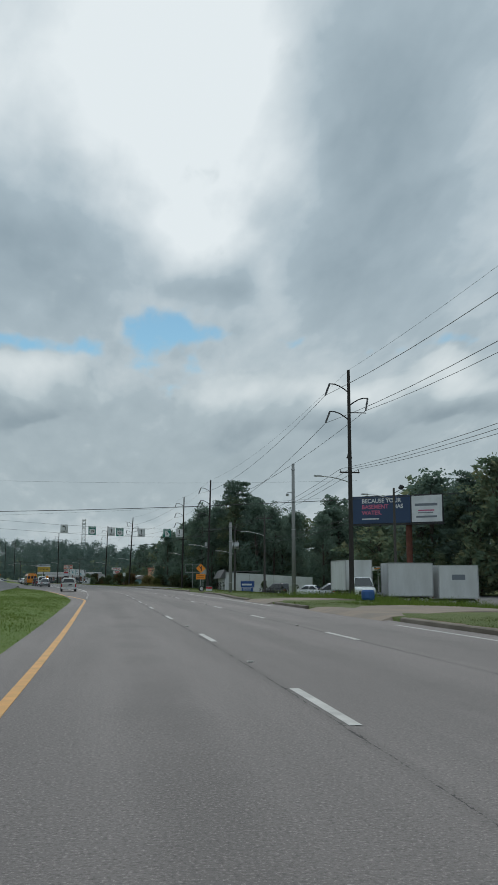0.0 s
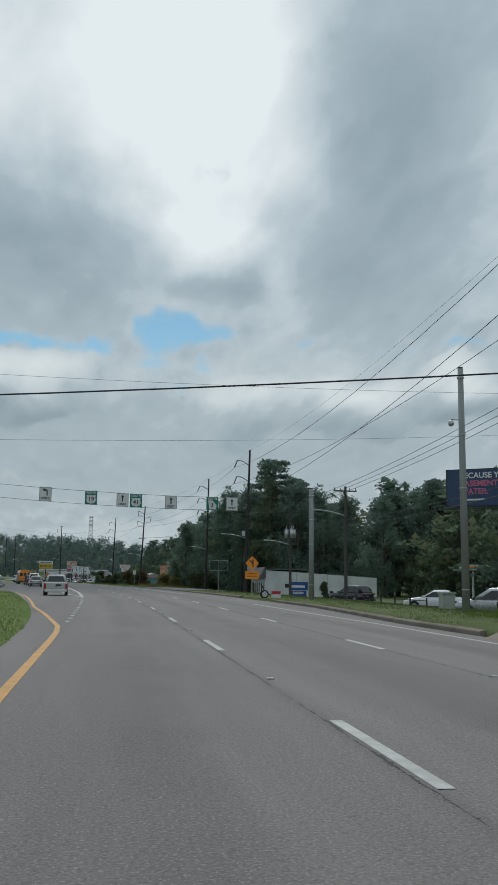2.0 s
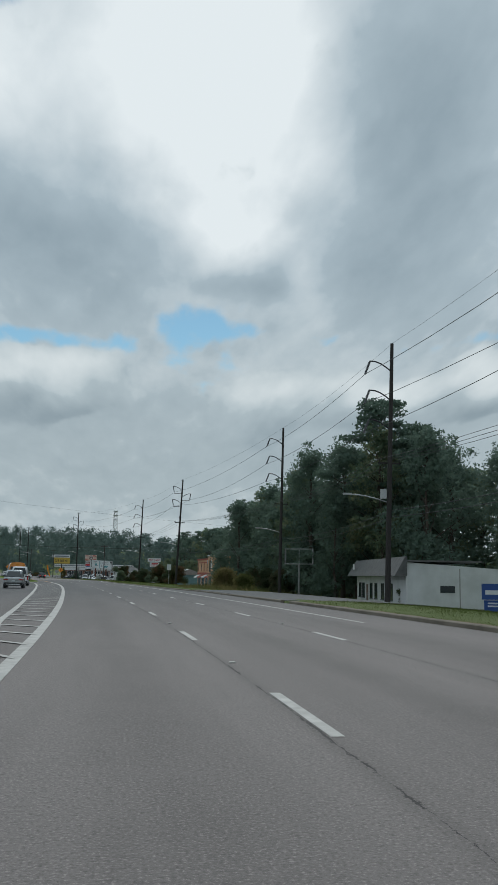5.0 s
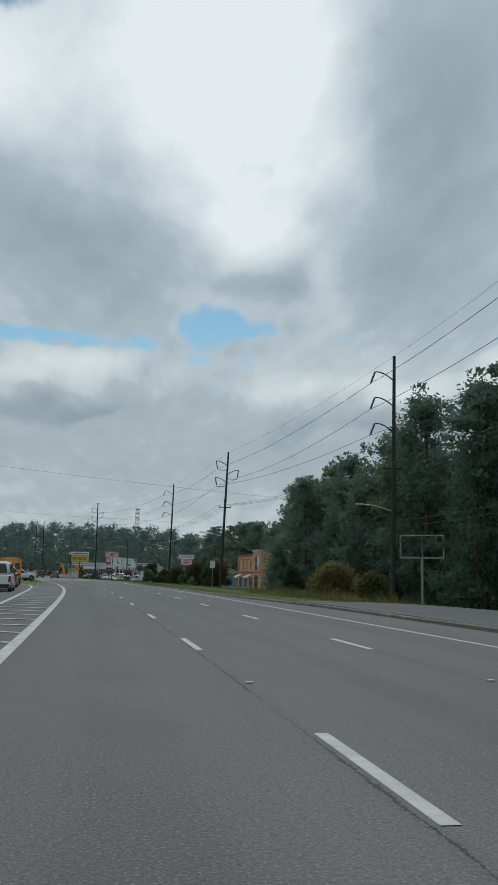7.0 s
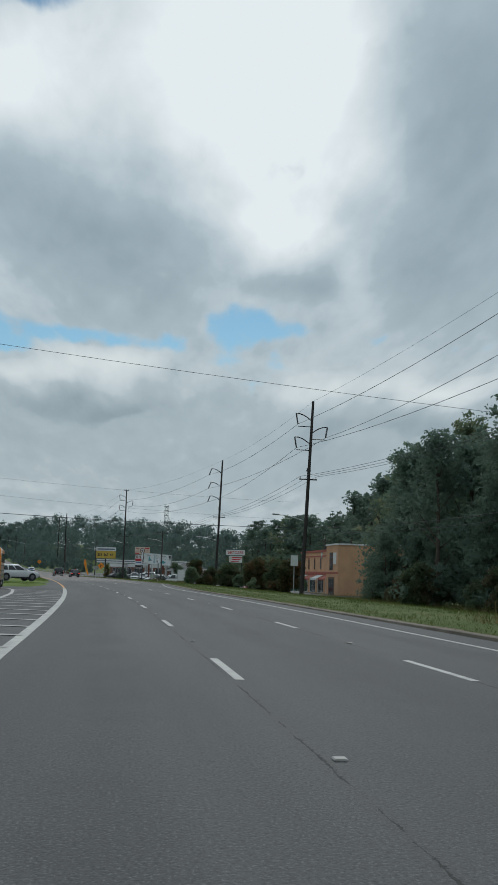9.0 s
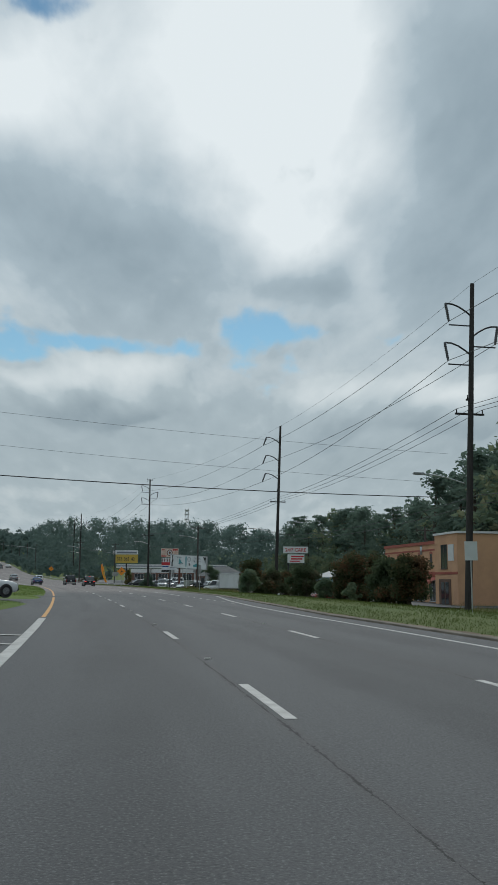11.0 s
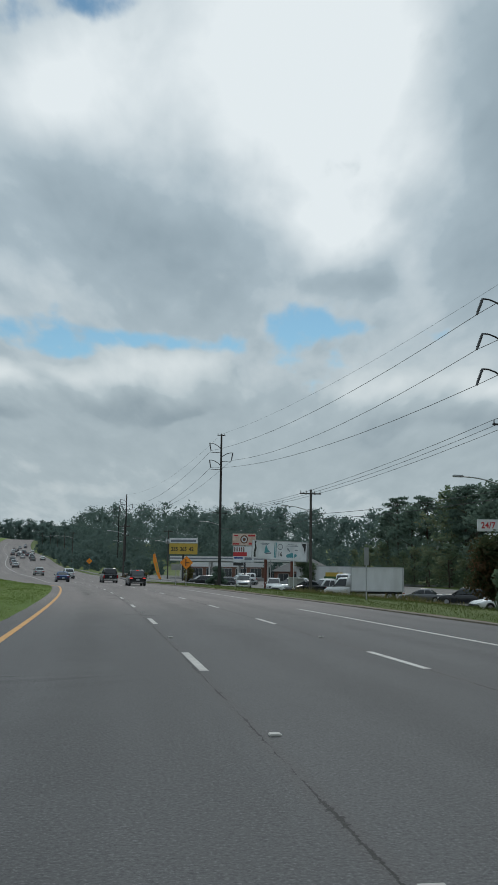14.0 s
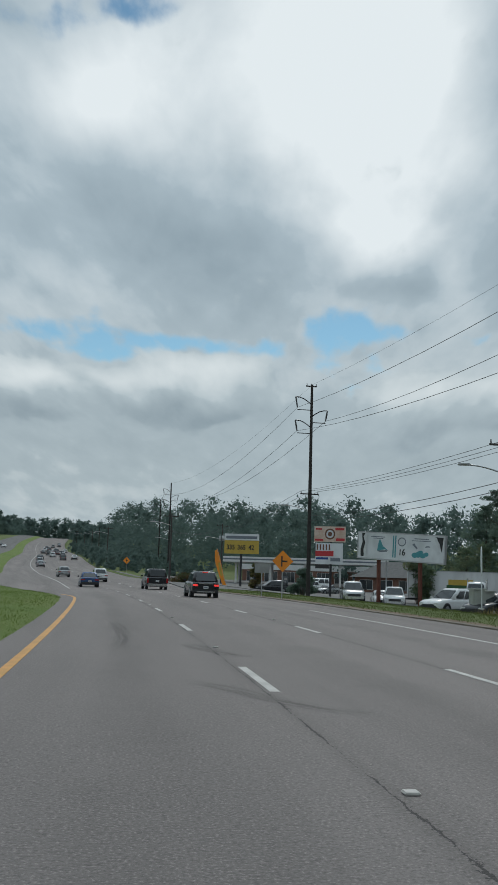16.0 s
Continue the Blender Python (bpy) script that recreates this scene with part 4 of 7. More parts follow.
def trunk_mesh(bm, rng, height, radius, limbs):
    p = Vector((0, 0, -0.3))
    n = 6
    for i in range(n):
        q = Vector((rng.normal() * 0.12, rng.normal() * 0.12, 0)) * (i > 0) + Vector((p.x, p.y, height * (i + 1) / n))
        rod(bm, p, q, radius * (1 - 0.75 * i / n), radius * (1 - 0.75 * (i + 1) / n), 8)
        p = q
    for c in limbs:
        z = max(height * 0.2, c[2] - 1.5 - rng.random() * 2)
        rod(bm, (0, 0, min(z, height * 0.92)), c, radius * 0.3, radius * 0.08, 5)


def broad_tree(seed, height, spread, low, leaves, size, material, count=26):
    rng = np.random.default_rng(seed)
    base = empty("tree", Matrix.Identity(4))
    centres, radii = crown_clumps(rng, height, spread, low, count)
    bm = bmesh.new()
    trunk_mesh(bm, rng, height * 0.85, 0.028 * height * 0.55, centres[::2])
    part("trunk", bm, BARK, base)
    centres, radii = sprays(rng, centres, radii)
    crown = new("crown", leaf_mesh("crown", crown_leaves(rng, centres, radii, leaves, size), material))
    crown.parent = base
    return tagged(base, "tall dark green broadleaf tree at the wood's edge", "tree", "roadside trees")


def pine_tree(seed, height, leaves):
    rng = np.random.default_rng(seed)
    base = empty("pine_tree", Matrix.Identity(4))
    bm = bmesh.new()
    centres, radii = [], []
    for i in range(22):
        f = (i / 22) ** 0.8
        z = height * (0.5 + 0.48 * f)
        wide = height * 0.21 * (1 - 0.75 * f) * (0.5 + 0.7 * rng.random())
        a = i * 2.4 + rng.random()
        c = (wide * math.cos(a), wide * math.sin(a), z)
        centres.append(c)
        r = 1.0 + 0.8 * rng.random() * (1 - 0.4 * f)
        radii.append((r * 1.25, r * 1.25, r * 0.42))
    trunk_mesh(bm, rng, height * 0.97, 0.02 * height * 0.6, centres)
    part("trunk", bm, BARK, base)
    counts = [int(leaves / 22)] * 22
    crown = new("crown", leaf_mesh("crown", leaf_arrays(rng, centres, radii, counts, 0.22), NEEDLE))
    crown.parent = base
    return tagged(base, "tall pine with a bare trunk and open crown", "pine tree", "roadside pines")


def shrub(seed, height, spread, leaves, size, material, label, name="shrub"):
    rng = np.random.default_rng(seed)
    base = empty(name, Matrix.Identity(4))
    centres, radii = crown_clumps(rng, height, spread, height * 0.12, 14, 0.5)
    bm = bmesh.new()
    for c in centres:
        rod(bm, (rng.normal() * 0.1, rng.normal() * 0.1, -0.1), c, 0.035, 0.01, 5)
    part("stems", bm, BARK, base)
    crown = new("foliage", leaf_mesh("foliage", crown_leaves(rng, centres, radii, leaves, size * 0.72), material))
    crown.parent = base
    return tagged(base, label, "shrub", "roadside shrubs")


def place_copies(kinds, spots, seed):
    """The first spot of each kind takes the thing itself, the rest take copies."""
    rng = random.Random(seed)
    used = set()
    for s, off, h, k in spots:
        ob, tall = kinds[k]
        p = at(s, off)
        scale = h / tall
        m = Matrix.Translation((p.x, p.y, p.z - 0.1)) @ Matrix.Rotation(rng.random() * 6.28, 4, "Z")
        if k in used:
            c = copy_thing(ob, m)
        else:
            c = ob
            c.matrix_basis = m
            used.add(k)
        wide = 1.35 if k >= 6 else 1.0
        c.scale = (scale * wide * rng.uniform(0.9, 1.15), scale * wide * rng.uniform(0.9, 1.15), scale)


OAKS = [
    (broad_tree(1, 18, 5.6, 2.0, 7600, 0.155, LEAF, 34), 18),
    (broad_tree(2, 16, 5.0, 1.0, 6800, 0.15, LEAF, 30), 16),
    (broad_tree(3, 19, 5.2, 3.5, 7600, 0.155, LEAF_LIGHT, 32), 19),
    (broad_tree(4, 13, 4.6, 0.6, 5600, 0.148, LEAF, 28), 13),
    (pine_tree(5, 23, 5200), 23),
    (pine_tree(6, 20, 4600), 20),
    (broad_tree(7, 18, 5.6, 1.5, 2700, 0.235, LEAF, 30), 18),
    (broad_tree(8, 17, 5.2, 1.0, 2600, 0.23, LEAF_LIGHT, 28), 17),
    (broad_tree(9, 20, 5.0, 2.5, 2700, 0.24, LEAF, 30), 20),
]


def wood_spots():
    r = random.Random(11)
    spots = []

    def fill(s0, s1, o0, o1, gap, h0, h1, pines):
        s = s0
        while s < s1:
            o = o0
            while o < o1:
                k = r.choice((4, 5)) if r.random() < pines else r.choice((0, 1, 2, 3) if o < 34.5 else (6, 7, 8))
                spots.append((s + r.uniform(-0.4, 0.4) * gap, o + r.uniform(-0.35, 0.35) * gap, r.uniform(h0, h1), k))
                o += gap
            s += gap

    # tall wood beside the empty sign frame
    fill(206, 264, 33.5, 58, 7.0, 15.5, 20, 0.12)
    spots.extend([(198.4, 35.5, 26.5, 4), (193, 39, 22, 5), (207, 36.5, 20.5, 2), (200, 39.5, 20, 0), (196, 44, 20, 0), (203.5, 32.5, 20.5, 0), (196, 35, 21.5, 2), (189, 38, 20.5, 1), (200.5, 30.5, 13, 3), (211.5, 30.5, 20.6, 0), (246.7, 29.0, 16.0, 1), (259, 28.8, 7.5, 3), (262, 34.4, 17.0, 3), (267.5, 37.5, 14.0, 3), (204, 42, 20, 2), (186, 46, 18, 0), (178, 50, 17, 1), (190, 55, 19, 5), (239, 31, 12, 3), (228, 30.5, 14.5, 3), (219, 31.5, 18, 2)])
    # behind the white building and the trailers
    fill(122, 202, 59, 80, 7.2, 18.5, 22.5, 0.18)
    fill(52, 124, 73, 92, 7.6, 17.5, 21.5, 0.2)
    # behind the tan building, the shrubs and the car lot
    fill(280, 354, 63, 84, 7.4, 19.5, 24.5, 0.22)
    fill(350, 482, 84, 104, 9.0, 17.5, 22.5, 0.25)
    # lower growth filling the front of the woods
    for s0, s1, off, h0, h1 in ((126, 200, 56, 7, 11), (58, 126, 71, 6, 10), (205, 267, 30.6, 5, 9), (282, 350, 59, 6, 10), (352, 480, 79, 6, 10)):
        s = s0
        while s < s1:
            spots.append((s, off + r.uniform(-1.5, 1.5), r.uniform(h0, h1), 3 if off < 40 else 7))
            s += 5.5
    return spots


place_copies(OAKS, wood_spots(), 3)


def far_wood(name, seed, spots, size, leaves, label):
    """A far wood: many crowns in one mesh, with trunks."""
    rng = np.random.default_rng(seed)
    out = []
    for s, off, h in spots:
        p = at(s, off)
        spread = h * rng.uniform(0.36, 0.5)
        c, r = crown_clumps(rng, h, spread, h * 0.04, 14)
        v = crown_leaves(rng, c, r, leaves, size * 0.7)
        out.append(v + np.array((p.x, p.y, p.z)))
    ob = new(name, leaf_mesh(name, np.concatenate(out), LEAF_FAR_HAZED))
    return tagged(ob, label, "woods", kind="stuff")


def far_spots(s0, s1, o0, o1, gap, h0, h1, seed):
    r = random.Random(seed)
    spots = []
    s = s0
    while s < s1:
        o = o0
        while (o < o1) if gap > 0 else False:
            spots.append((s + r.uniform(-0.4, 0.4) * gap, o + r.uniform(-0.4, 0.4) * gap, r.uniform(h0, h1)))
            o += gap
        s += gap
    return spots


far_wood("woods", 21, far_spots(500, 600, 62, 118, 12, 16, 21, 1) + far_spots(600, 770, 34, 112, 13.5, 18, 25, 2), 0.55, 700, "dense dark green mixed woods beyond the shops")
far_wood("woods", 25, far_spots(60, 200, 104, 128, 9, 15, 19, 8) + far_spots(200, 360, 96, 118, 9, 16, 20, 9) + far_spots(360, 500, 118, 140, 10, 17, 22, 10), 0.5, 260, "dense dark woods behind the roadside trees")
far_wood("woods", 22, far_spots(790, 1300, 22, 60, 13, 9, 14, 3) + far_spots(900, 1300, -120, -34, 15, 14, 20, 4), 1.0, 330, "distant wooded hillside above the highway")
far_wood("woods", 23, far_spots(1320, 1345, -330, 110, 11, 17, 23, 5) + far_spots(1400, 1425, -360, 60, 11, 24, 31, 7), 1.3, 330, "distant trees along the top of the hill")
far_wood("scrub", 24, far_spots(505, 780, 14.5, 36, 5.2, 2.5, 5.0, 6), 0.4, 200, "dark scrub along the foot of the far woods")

# single shrubs and weeds
roses = shrub(31, 2.3, 2.3, 4200, 0.13, LEAF_DRY, "overgrown shrub with yellowed weeds on the verge")
roses.matrix_basis = along(184.6, 13.2)
green_a = shrub(32, 2.6, 1.5, 3600, 0.13, LEAF_LIGHT, "bright green shrub on the mown verge")
green_a.matrix_basis = along(304.5, 16.6)
reddish = shrub(33, 3.9, 2.5, 6500, 0.15, LEAF_RED, "large shrub with reddish autumn leaves on the verge")
reddish.matrix_basis = along(310.5, 18.6)
dense = shrub(34, 3.3, 2.3, 6000, 0.15, LEAF_SHRUB, "dense dark green shrub on the verge")
dense.matrix_basis = along(299.5, 21.5)
round_bush = shrub(35, 2.2, 1.1, 2600, 0.1, LEAF_SHRUB, "clipped dark round shrub beside the blue sign")
round_bush.matrix_basis = along(141.0, 27.4)
red_bush = shrub(36, 1.8, 1.3, 2400, 0.11, LEAF_RED, "low shrub with red leaves before the white wall")
red_bush.matrix_basis = along(139.0, 32.3)
for s, off, turn, k in ((189.0, 14.0, 40, 0.8), (181.0, 14.4, 120, 0.75), (193.5, 15.2, 200, 0.9), (168, 27.5, 10, 0.7), (213, 26.5, 80, 1.0), (222, 27.5, 10, 1.1), (232, 28, 60, 1.2), (245, 26.5, 60, 1.1), (251, 28, 160, 1.0)):
    c = copy_thing(roses if k < 1.05 and off < 20 else dense, along(s, off, turn))
    c.scale = (k, k, k)
for s, off, turn, k, src in ((296.0, 24.5, 100, 1.05, dense), (292.0, 26.0, 210, 1.15, reddish), (288.5, 22.6, 60, 1.12, reddish), (285.0, 25.0, 20, 1.2, dense), (281.0, 24.8, 140, 1.08, reddish), (290.5, 20.6, 30, 0.75, green_a), (284.0, 21.0, 140, 0.62, green_a), (313.5, 21.5, 70, 0.9, dense), (316.5, 24.0, 70, 0.8, reddish), (238, 28.5, 10, 1.0, green_a), (268, 32.6, 10, 1.25, dense)):
    c = copy_thing(src, along(s, off, turn))
    c.scale = (k, k, k)


def at_many(s, off):
    th = np.interp(s, _s, _th)
    z = np.interp(s, RISE_S, RISE_Z) - 1.3 * step(11, 36, off) + 1.35 * step(235, 300, s) * step(5.5, 17, -off)
    return np.stack([np.interp(s, _s, _x) + off * np.cos(th), np.interp(s, _s, _y) + off * np.sin(th), z], 1)


def grass_tufts(name, seed, patches, blade, label, material=BLADE, spread=0.45):
    """Blades of grass standing on the verge, one object. patches: s0, s1, left, right, blades per square metre, height, lift."""
    rng = np.random.default_rng(seed)
    places, heights = [], []
    for s0, s1, lo, hi, per_m2, tall, lift in patches:
        grid = np.linspace(s0, s1, 60)
        ga = np.array([lo(s) if callable(lo) else lo for s in grid])
        gb = np.array([hi(s) if callable(hi) else hi for s in grid])
        s = rng.uniform(s0, s1, int((s1 - s0) * np.mean(np.maximum(gb - ga, 0)) * per_m2))
        a, b = np.interp(s, grid, ga), np.interp(s, grid, gb)
        f = rng.random(len(s))
        p = at_many(s, a + (b - a) * f)
        p[:, 2] += np.interp(f, *zip(*MOUND)) if lift is None else lift
        places.append(p)
        clump = 0.75 + 0.5 * np.sin(p[:, 0] * 1.7 + 2 * np.sin(p[:, 1] * 0.9)) * np.sin(p[:, 1] * 1.3 + p[:, 0])
        heights.append(tall * clump[:, None])
    base, tall = np.concatenate(places), np.concatenate(heights)
    n = len(base)
    tall = tall * (0.5 + rng.random((n, 1)))
    side = rng.normal(size=(n, 3)) * np.array((1, 1, 0))
    side /= np.linalg.norm(side, axis=1)[:, None]
    bend = rng.normal(size=(n, 3)) * np.array((spread, spread, 0)) * tall
    up = np.array((0, 0, 1)) * tall
    verts = np.stack([base - side * blade, base + side * blade, base + up + bend + side * blade * 0.25, base + up + bend - side * blade * 0.25], 1).reshape(-1, 3)
    ob = new(name, leaf_mesh(name, verts, material))
    return tagged(ob, label, "grass", kind="stuff")


K = RIGHT_EDGE
grass_tufts("grass", 41, [
    (2, 60, lambda s: -13.4, lambda s: M1_R(s) - 0.05, 70, 0.055, None),
    (60, 122, lambda s: -13.4, lambda s: M1_R(s) - 0.05, 32, 0.06, None),
    (274, 372, lambda s: -13.4, lambda s: M2_R(s) - 0.05, 50, 0.055, None),
    (247.5, 260, nose_left, lambda s: M2_R(s) - 0.05, 60, 0.06, None),
], 0.010, "mown grass blades on the medians")
grass_tufts("grass", 42, [
    (0, 21, lambda s: K(s) + 0.25, lambda s: K(s) + 8, 60, 0.08, 0.09),
    (36, 44, lambda s: K(s) + 0.25, lambda s: K(s) + 5, 50, 0.08, 0.09),
    (56, 140, lambda s: K(s) + 0.25, lambda s: K(s) + 9, 30, 0.08, 0.09),
    (176, 300, lambda s: K(s) + 0.25, lambda s: K(s) + 10, 28, 0.08, 0.07),
    (300, 400, lambda s: K(s) + 0.25, lambda s: K(s) + 9, 32, 0.08, 0.07),
], 0.012, "uneven grass blades on the roadside verge", BLADE_ROUGH)
grass_tufts("weeds", 43, [
    (176, 200, lambda s: K(s) + 2.6, lambda s: K(s) + 8, 26, 0.45, 0.05),
    (318, 352, lambda s: K(s) + 7.5, lambda s: K(s) + 10.5, 30, 0.35, 0.05),
    (205, 275, 25, 30, 14, 0.5, 0.0),
], 0.016, "tall dry weeds along the back of the verge", LEAF_DRY, 0.7)
grass_tufts("long_grass", 44, [
    (55, 66, lambda s: 12 + 0.0 * s, lambda s: 34 + 0.0 * s, 55, 0.5, -0.02),
    (36.5, 43.5, lambda s: K(s) + 3.5, lambda s: K(s) + 8.5, 40, 0.25, 0.05),
], 0.014, "long uncut grass beside the gravel drive", BLADE, 0.6)

# ---------------------------------------------------------------- signs and boards
SIGN_GREEN = principled("sign_green", (0.0, 0.16, 0.12), 0.45, vary=0.12)
SIGN_WHITE = principled("sign_white", (0.62, 0.64, 0.64), 0.45, vary=0.12)
SIGN_ORANGE = principled("sign_orange", (0.85, 0.27, 0.02), 0.5, vary=0.12)
FADED_INK = principled("faded_orange_ink", (0.48, 0.15, 0.015), 0.5, vary=0.3)
SIGN_BLACK = principled("sign_black", (0.02, 0.02, 0.02), 0.5, vary=0.1)
SIGN_BACK = principled("sign_back", (0.33, 0.34, 0.34), 0.45, 0.5, vary=0.2)
BOARD_BLUE = principled("board_blue", (0.02, 0.05, 0.115), 0.5, vary=0.15, scale=0.5)
BOARD_PINK = principled("board_pink", (0.52, 0.12, 0.22), 0.5, vary=0.1)
BOARD_WHITE = principled("board_white", (0.66, 0.68, 0.69), 0.5, vary=0.15, scale=0.6, tint=(0.5, 0.52, 0.53))
BOARD_TEAL = principled("board_teal", (0.06, 0.27, 0.30), 0.5, vary=0.15)
BOARD_RED = principled("board_red", (0.50, 0.03, 0.035), 0.5, vary=0.15)
BOARD_YELLOW = principled("board_yellow", (0.50, 0.34, 0.05), 0.5, vary=0.15)
BOARD_BROWN = principled("board_brown", (0.16, 0.07, 0.04), 0.6, vary=0.2)
BOARD_TAN = principled("board_tan", (0.50, 0.34, 0.26), 0.5, vary=0.3, scale=1.5, tint=(0.62, 0.52, 0.44))
RUST_STEEL = principled("rusty_steel", (0.16, 0.055, 0.035), 0.75, 0.2, vary=0.3)
GREY_INK = principled("grey_ink", (0.16, 0.18, 0.21), 0.5, vary=0.1)
BLUE_SIGN = principled("blue_cabinet", (0.012, 0.06, 0.24), 0.45, vary=0.15)
CABINET = principled("green_grey_cabinet", (0.36, 0.375, 0.34), 0.6, vary=0.2)


def lettering(parent, body, x, z, height, material, y=-0.012, align="CENTER", squeeze=1.0, bold=0.0):
    """Raised letters on a board: x and z on its face, the height of a capital."""
    cu = bpy.data.curves.new("lettering", "FONT")
    cu.body, cu.size, cu.extrude, cu.align_x = body, height * 1.42, 0.004, align
    cu.offset = bold
    cu.materials.append(material)
    ob = new("lettering", cu)
    ob.parent = parent
    ob.matrix_basis = Matrix.Translation((x, y, z)) @ Matrix.Rotation(radians(90), 4, "X") @ Matrix.Diagonal((squeeze, 1, 1, 1))
    return ob


def plate(parent, name, x0, x1, z0, z1, material, y=0.0, depth=0.02, label=""):
    bm = bmesh.new()
    box(bm, ((x0 + x1) / 2, y + depth / 2, (z0 + z1) / 2), (x1 - x0, depth, z1 - z0))
    return part(name, bm, material, parent, label)


def shape(parent, name, outline, material, y, depth=0.006, label=""):
    """A flat cut-out from an outline of x, z points."""
    n = len(outline)
    verts = [(x, y, z) for x, z in outline] + [(x, y + depth, z) for x, z in outline]
    faces = [tuple(range(n)), tuple(range(2 * n - 1, n - 1, -1))] + [(i, n + i, n + (i + 1) % n, (i + 1) % n) for i in range(n)]
    return mesh_object(name, verts, faces, material, parent, label)


def ring(cx, cz, rx, rz, n=18):
    return [(cx + rx * math.cos(2 * math.pi * i / n), cz + rz * math.sin(2 * math.pi * i / n)) for i in range(n)]


def board_pose(left, right, z):
    """A pose whose x runs from the left end of a board to its right end (each s, off), at height z."""
    a, b = at(*left, 0), at(*right, 0)
    return Matrix.Translation((a.x, a.y, z)) @ Matrix.Rotation(math.atan2(b.y - a.y, b.x - a.x), 4, "Z"), (b - a).length


SHIELD = [(-0.27, 0.20), (-0.2, 0.25), (-0.1, 0.21), (0, 0.25), (0.1, 0.21), (0.2, 0.25), (0.27, 0.20), (0.24, 0.08), (0.28, -0.06), (0.22, -0.2), (0.08, -0.24), (0, -0.28), (-0.08, -0.24), (-0.22, -0.2), (-0.28, -0.06), (-0.24, 0.08)]
STATE = [(-0.24, 0.26), (0.02, 0.26), (0.26, -0.02), (0.22, -0.26), (-0.16, -0.26), (-0.2, -0.05)]
ARROW = [(-0.035, -0.16), (0.035, -0.16), (0.035, 0.1), (0.1, 0.1), (0.0, 0.26), (-0.1, 0.1), (-0.035, 0.1)]
TURN = [(0.06, -0.16), (0.13, -0.16), (0.13, 0.12), (0.08, 0.2), (-0.04, 0.22), (-0.04, 0.28), (-0.2, 0.18), (-0.04, 0.08), (-0.04, 0.14), (0.04, 0.12), (0.06, 0.08)]


def hung_sign(s, off, top, kind, number=""):
    w, h = 0.8, 0.9
    p = along(s, off)
    base = empty("hanging_sign", Matrix.Translation((p.translation.x, p.translation.y, top - h)) @ p.to_quaternion().to_matrix().to_4x4())
    green = kind in ("shield", "state")
    tagged(base, "green highway route sign hung from span wires" if green else "white lane-use sign hung from span wires", "road sign", "signs above the road")
    plate(base, "panel", 0, w, 0, h, SIGN_GREEN if green else SIGN_WHITE)
    cx = w / 2
    if green:
        lettering(base, "SOUTH", cx, h - 0.18, 0.135, SIGN_WHITE, -0.008, bold=0.006)
        shape(base, "shield", [(cx + x * 1.15, 0.36 + z * 1.15) for x, z in (SHIELD if kind == "shield" else STATE)], SIGN_WHITE, -0.008, label="white route shield")
        lettering(base, number, cx, 0.23, 0.28, SIGN_BLACK, -0.016, bold=0.006)
    else:
        for x0, x1, z0, z1 in ((0.02, w - 0.02, 0.02, 0.035), (0.02, w - 0.02, h - 0.035, h - 0.02), (0.02, 0.035, 0.035, h - 0.035), (w - 0.035, w - 0.02, 0.035, h - 0.035)):
            plate(base, "border", x0, x1, z0, z1, SIGN_BLACK, -0.006, 0.008)
        shape(base, "arrow", [(cx + x * 1.1, 0.52 + z * 1.1) for x, z in (ARROW if kind == "only" else TURN)], SIGN_BLACK, -0.008, label="black arrow")
        lettering(base, "ONLY", cx, 0.11, 0.14, SIGN_BLACK, -0.008, bold=0.006)
    bm = bmesh.new()
    for x in (0.12, w - 0.12):
        rod(bm, (x, 0.03, -0.05), (x, 0.03, h + 0.06), 0.014, 0.014, 6)
    part("hanger", bm, GALV, base)


for off, top, kind, number in ((-6.5, 7.22, "turn", ""), (-3.52, 7.05, "shield", "19"), (-1.44, 6.95, "only", ""), (-0.54, 6.92, "shield", "41"), (1.81, 6.87, "only", ""), (4.62, 6.86, "state", "3"), (5.98, 6.87, "only", "")):
    hung_sign(91.7, off - 0.05, top + 0.1, kind, number)
for dz in (0.02, -0.86):
    pts = [at(91.0, -27.5, 8.7 + dz * 0.9), at(92.0, -16, 7.90 + dz), at(91.72, -6.5, 7.27 + dz), at(91.72, -3.5, 7.12 + dz), at(91.72, 0, 6.99 + dz), at(91.72, 3, 6.93 + dz), at(91.72, 6.5, 6.94 + dz), at(93.4, 12.4, 7.24 + dz)]
    tagged(tube("span_wire", pts, 0.012, WIRE), "steel span wire holding the signs above the road", "span wire", "span wires")


def post(parent, x, y, z0, z1, r=0.04, material=GALV, name="post"):
    bm = bmesh.new()
    rod(bm, (x, y, z0), (x, y, z1), r, r, 8)
    return part(name, bm, material, parent)


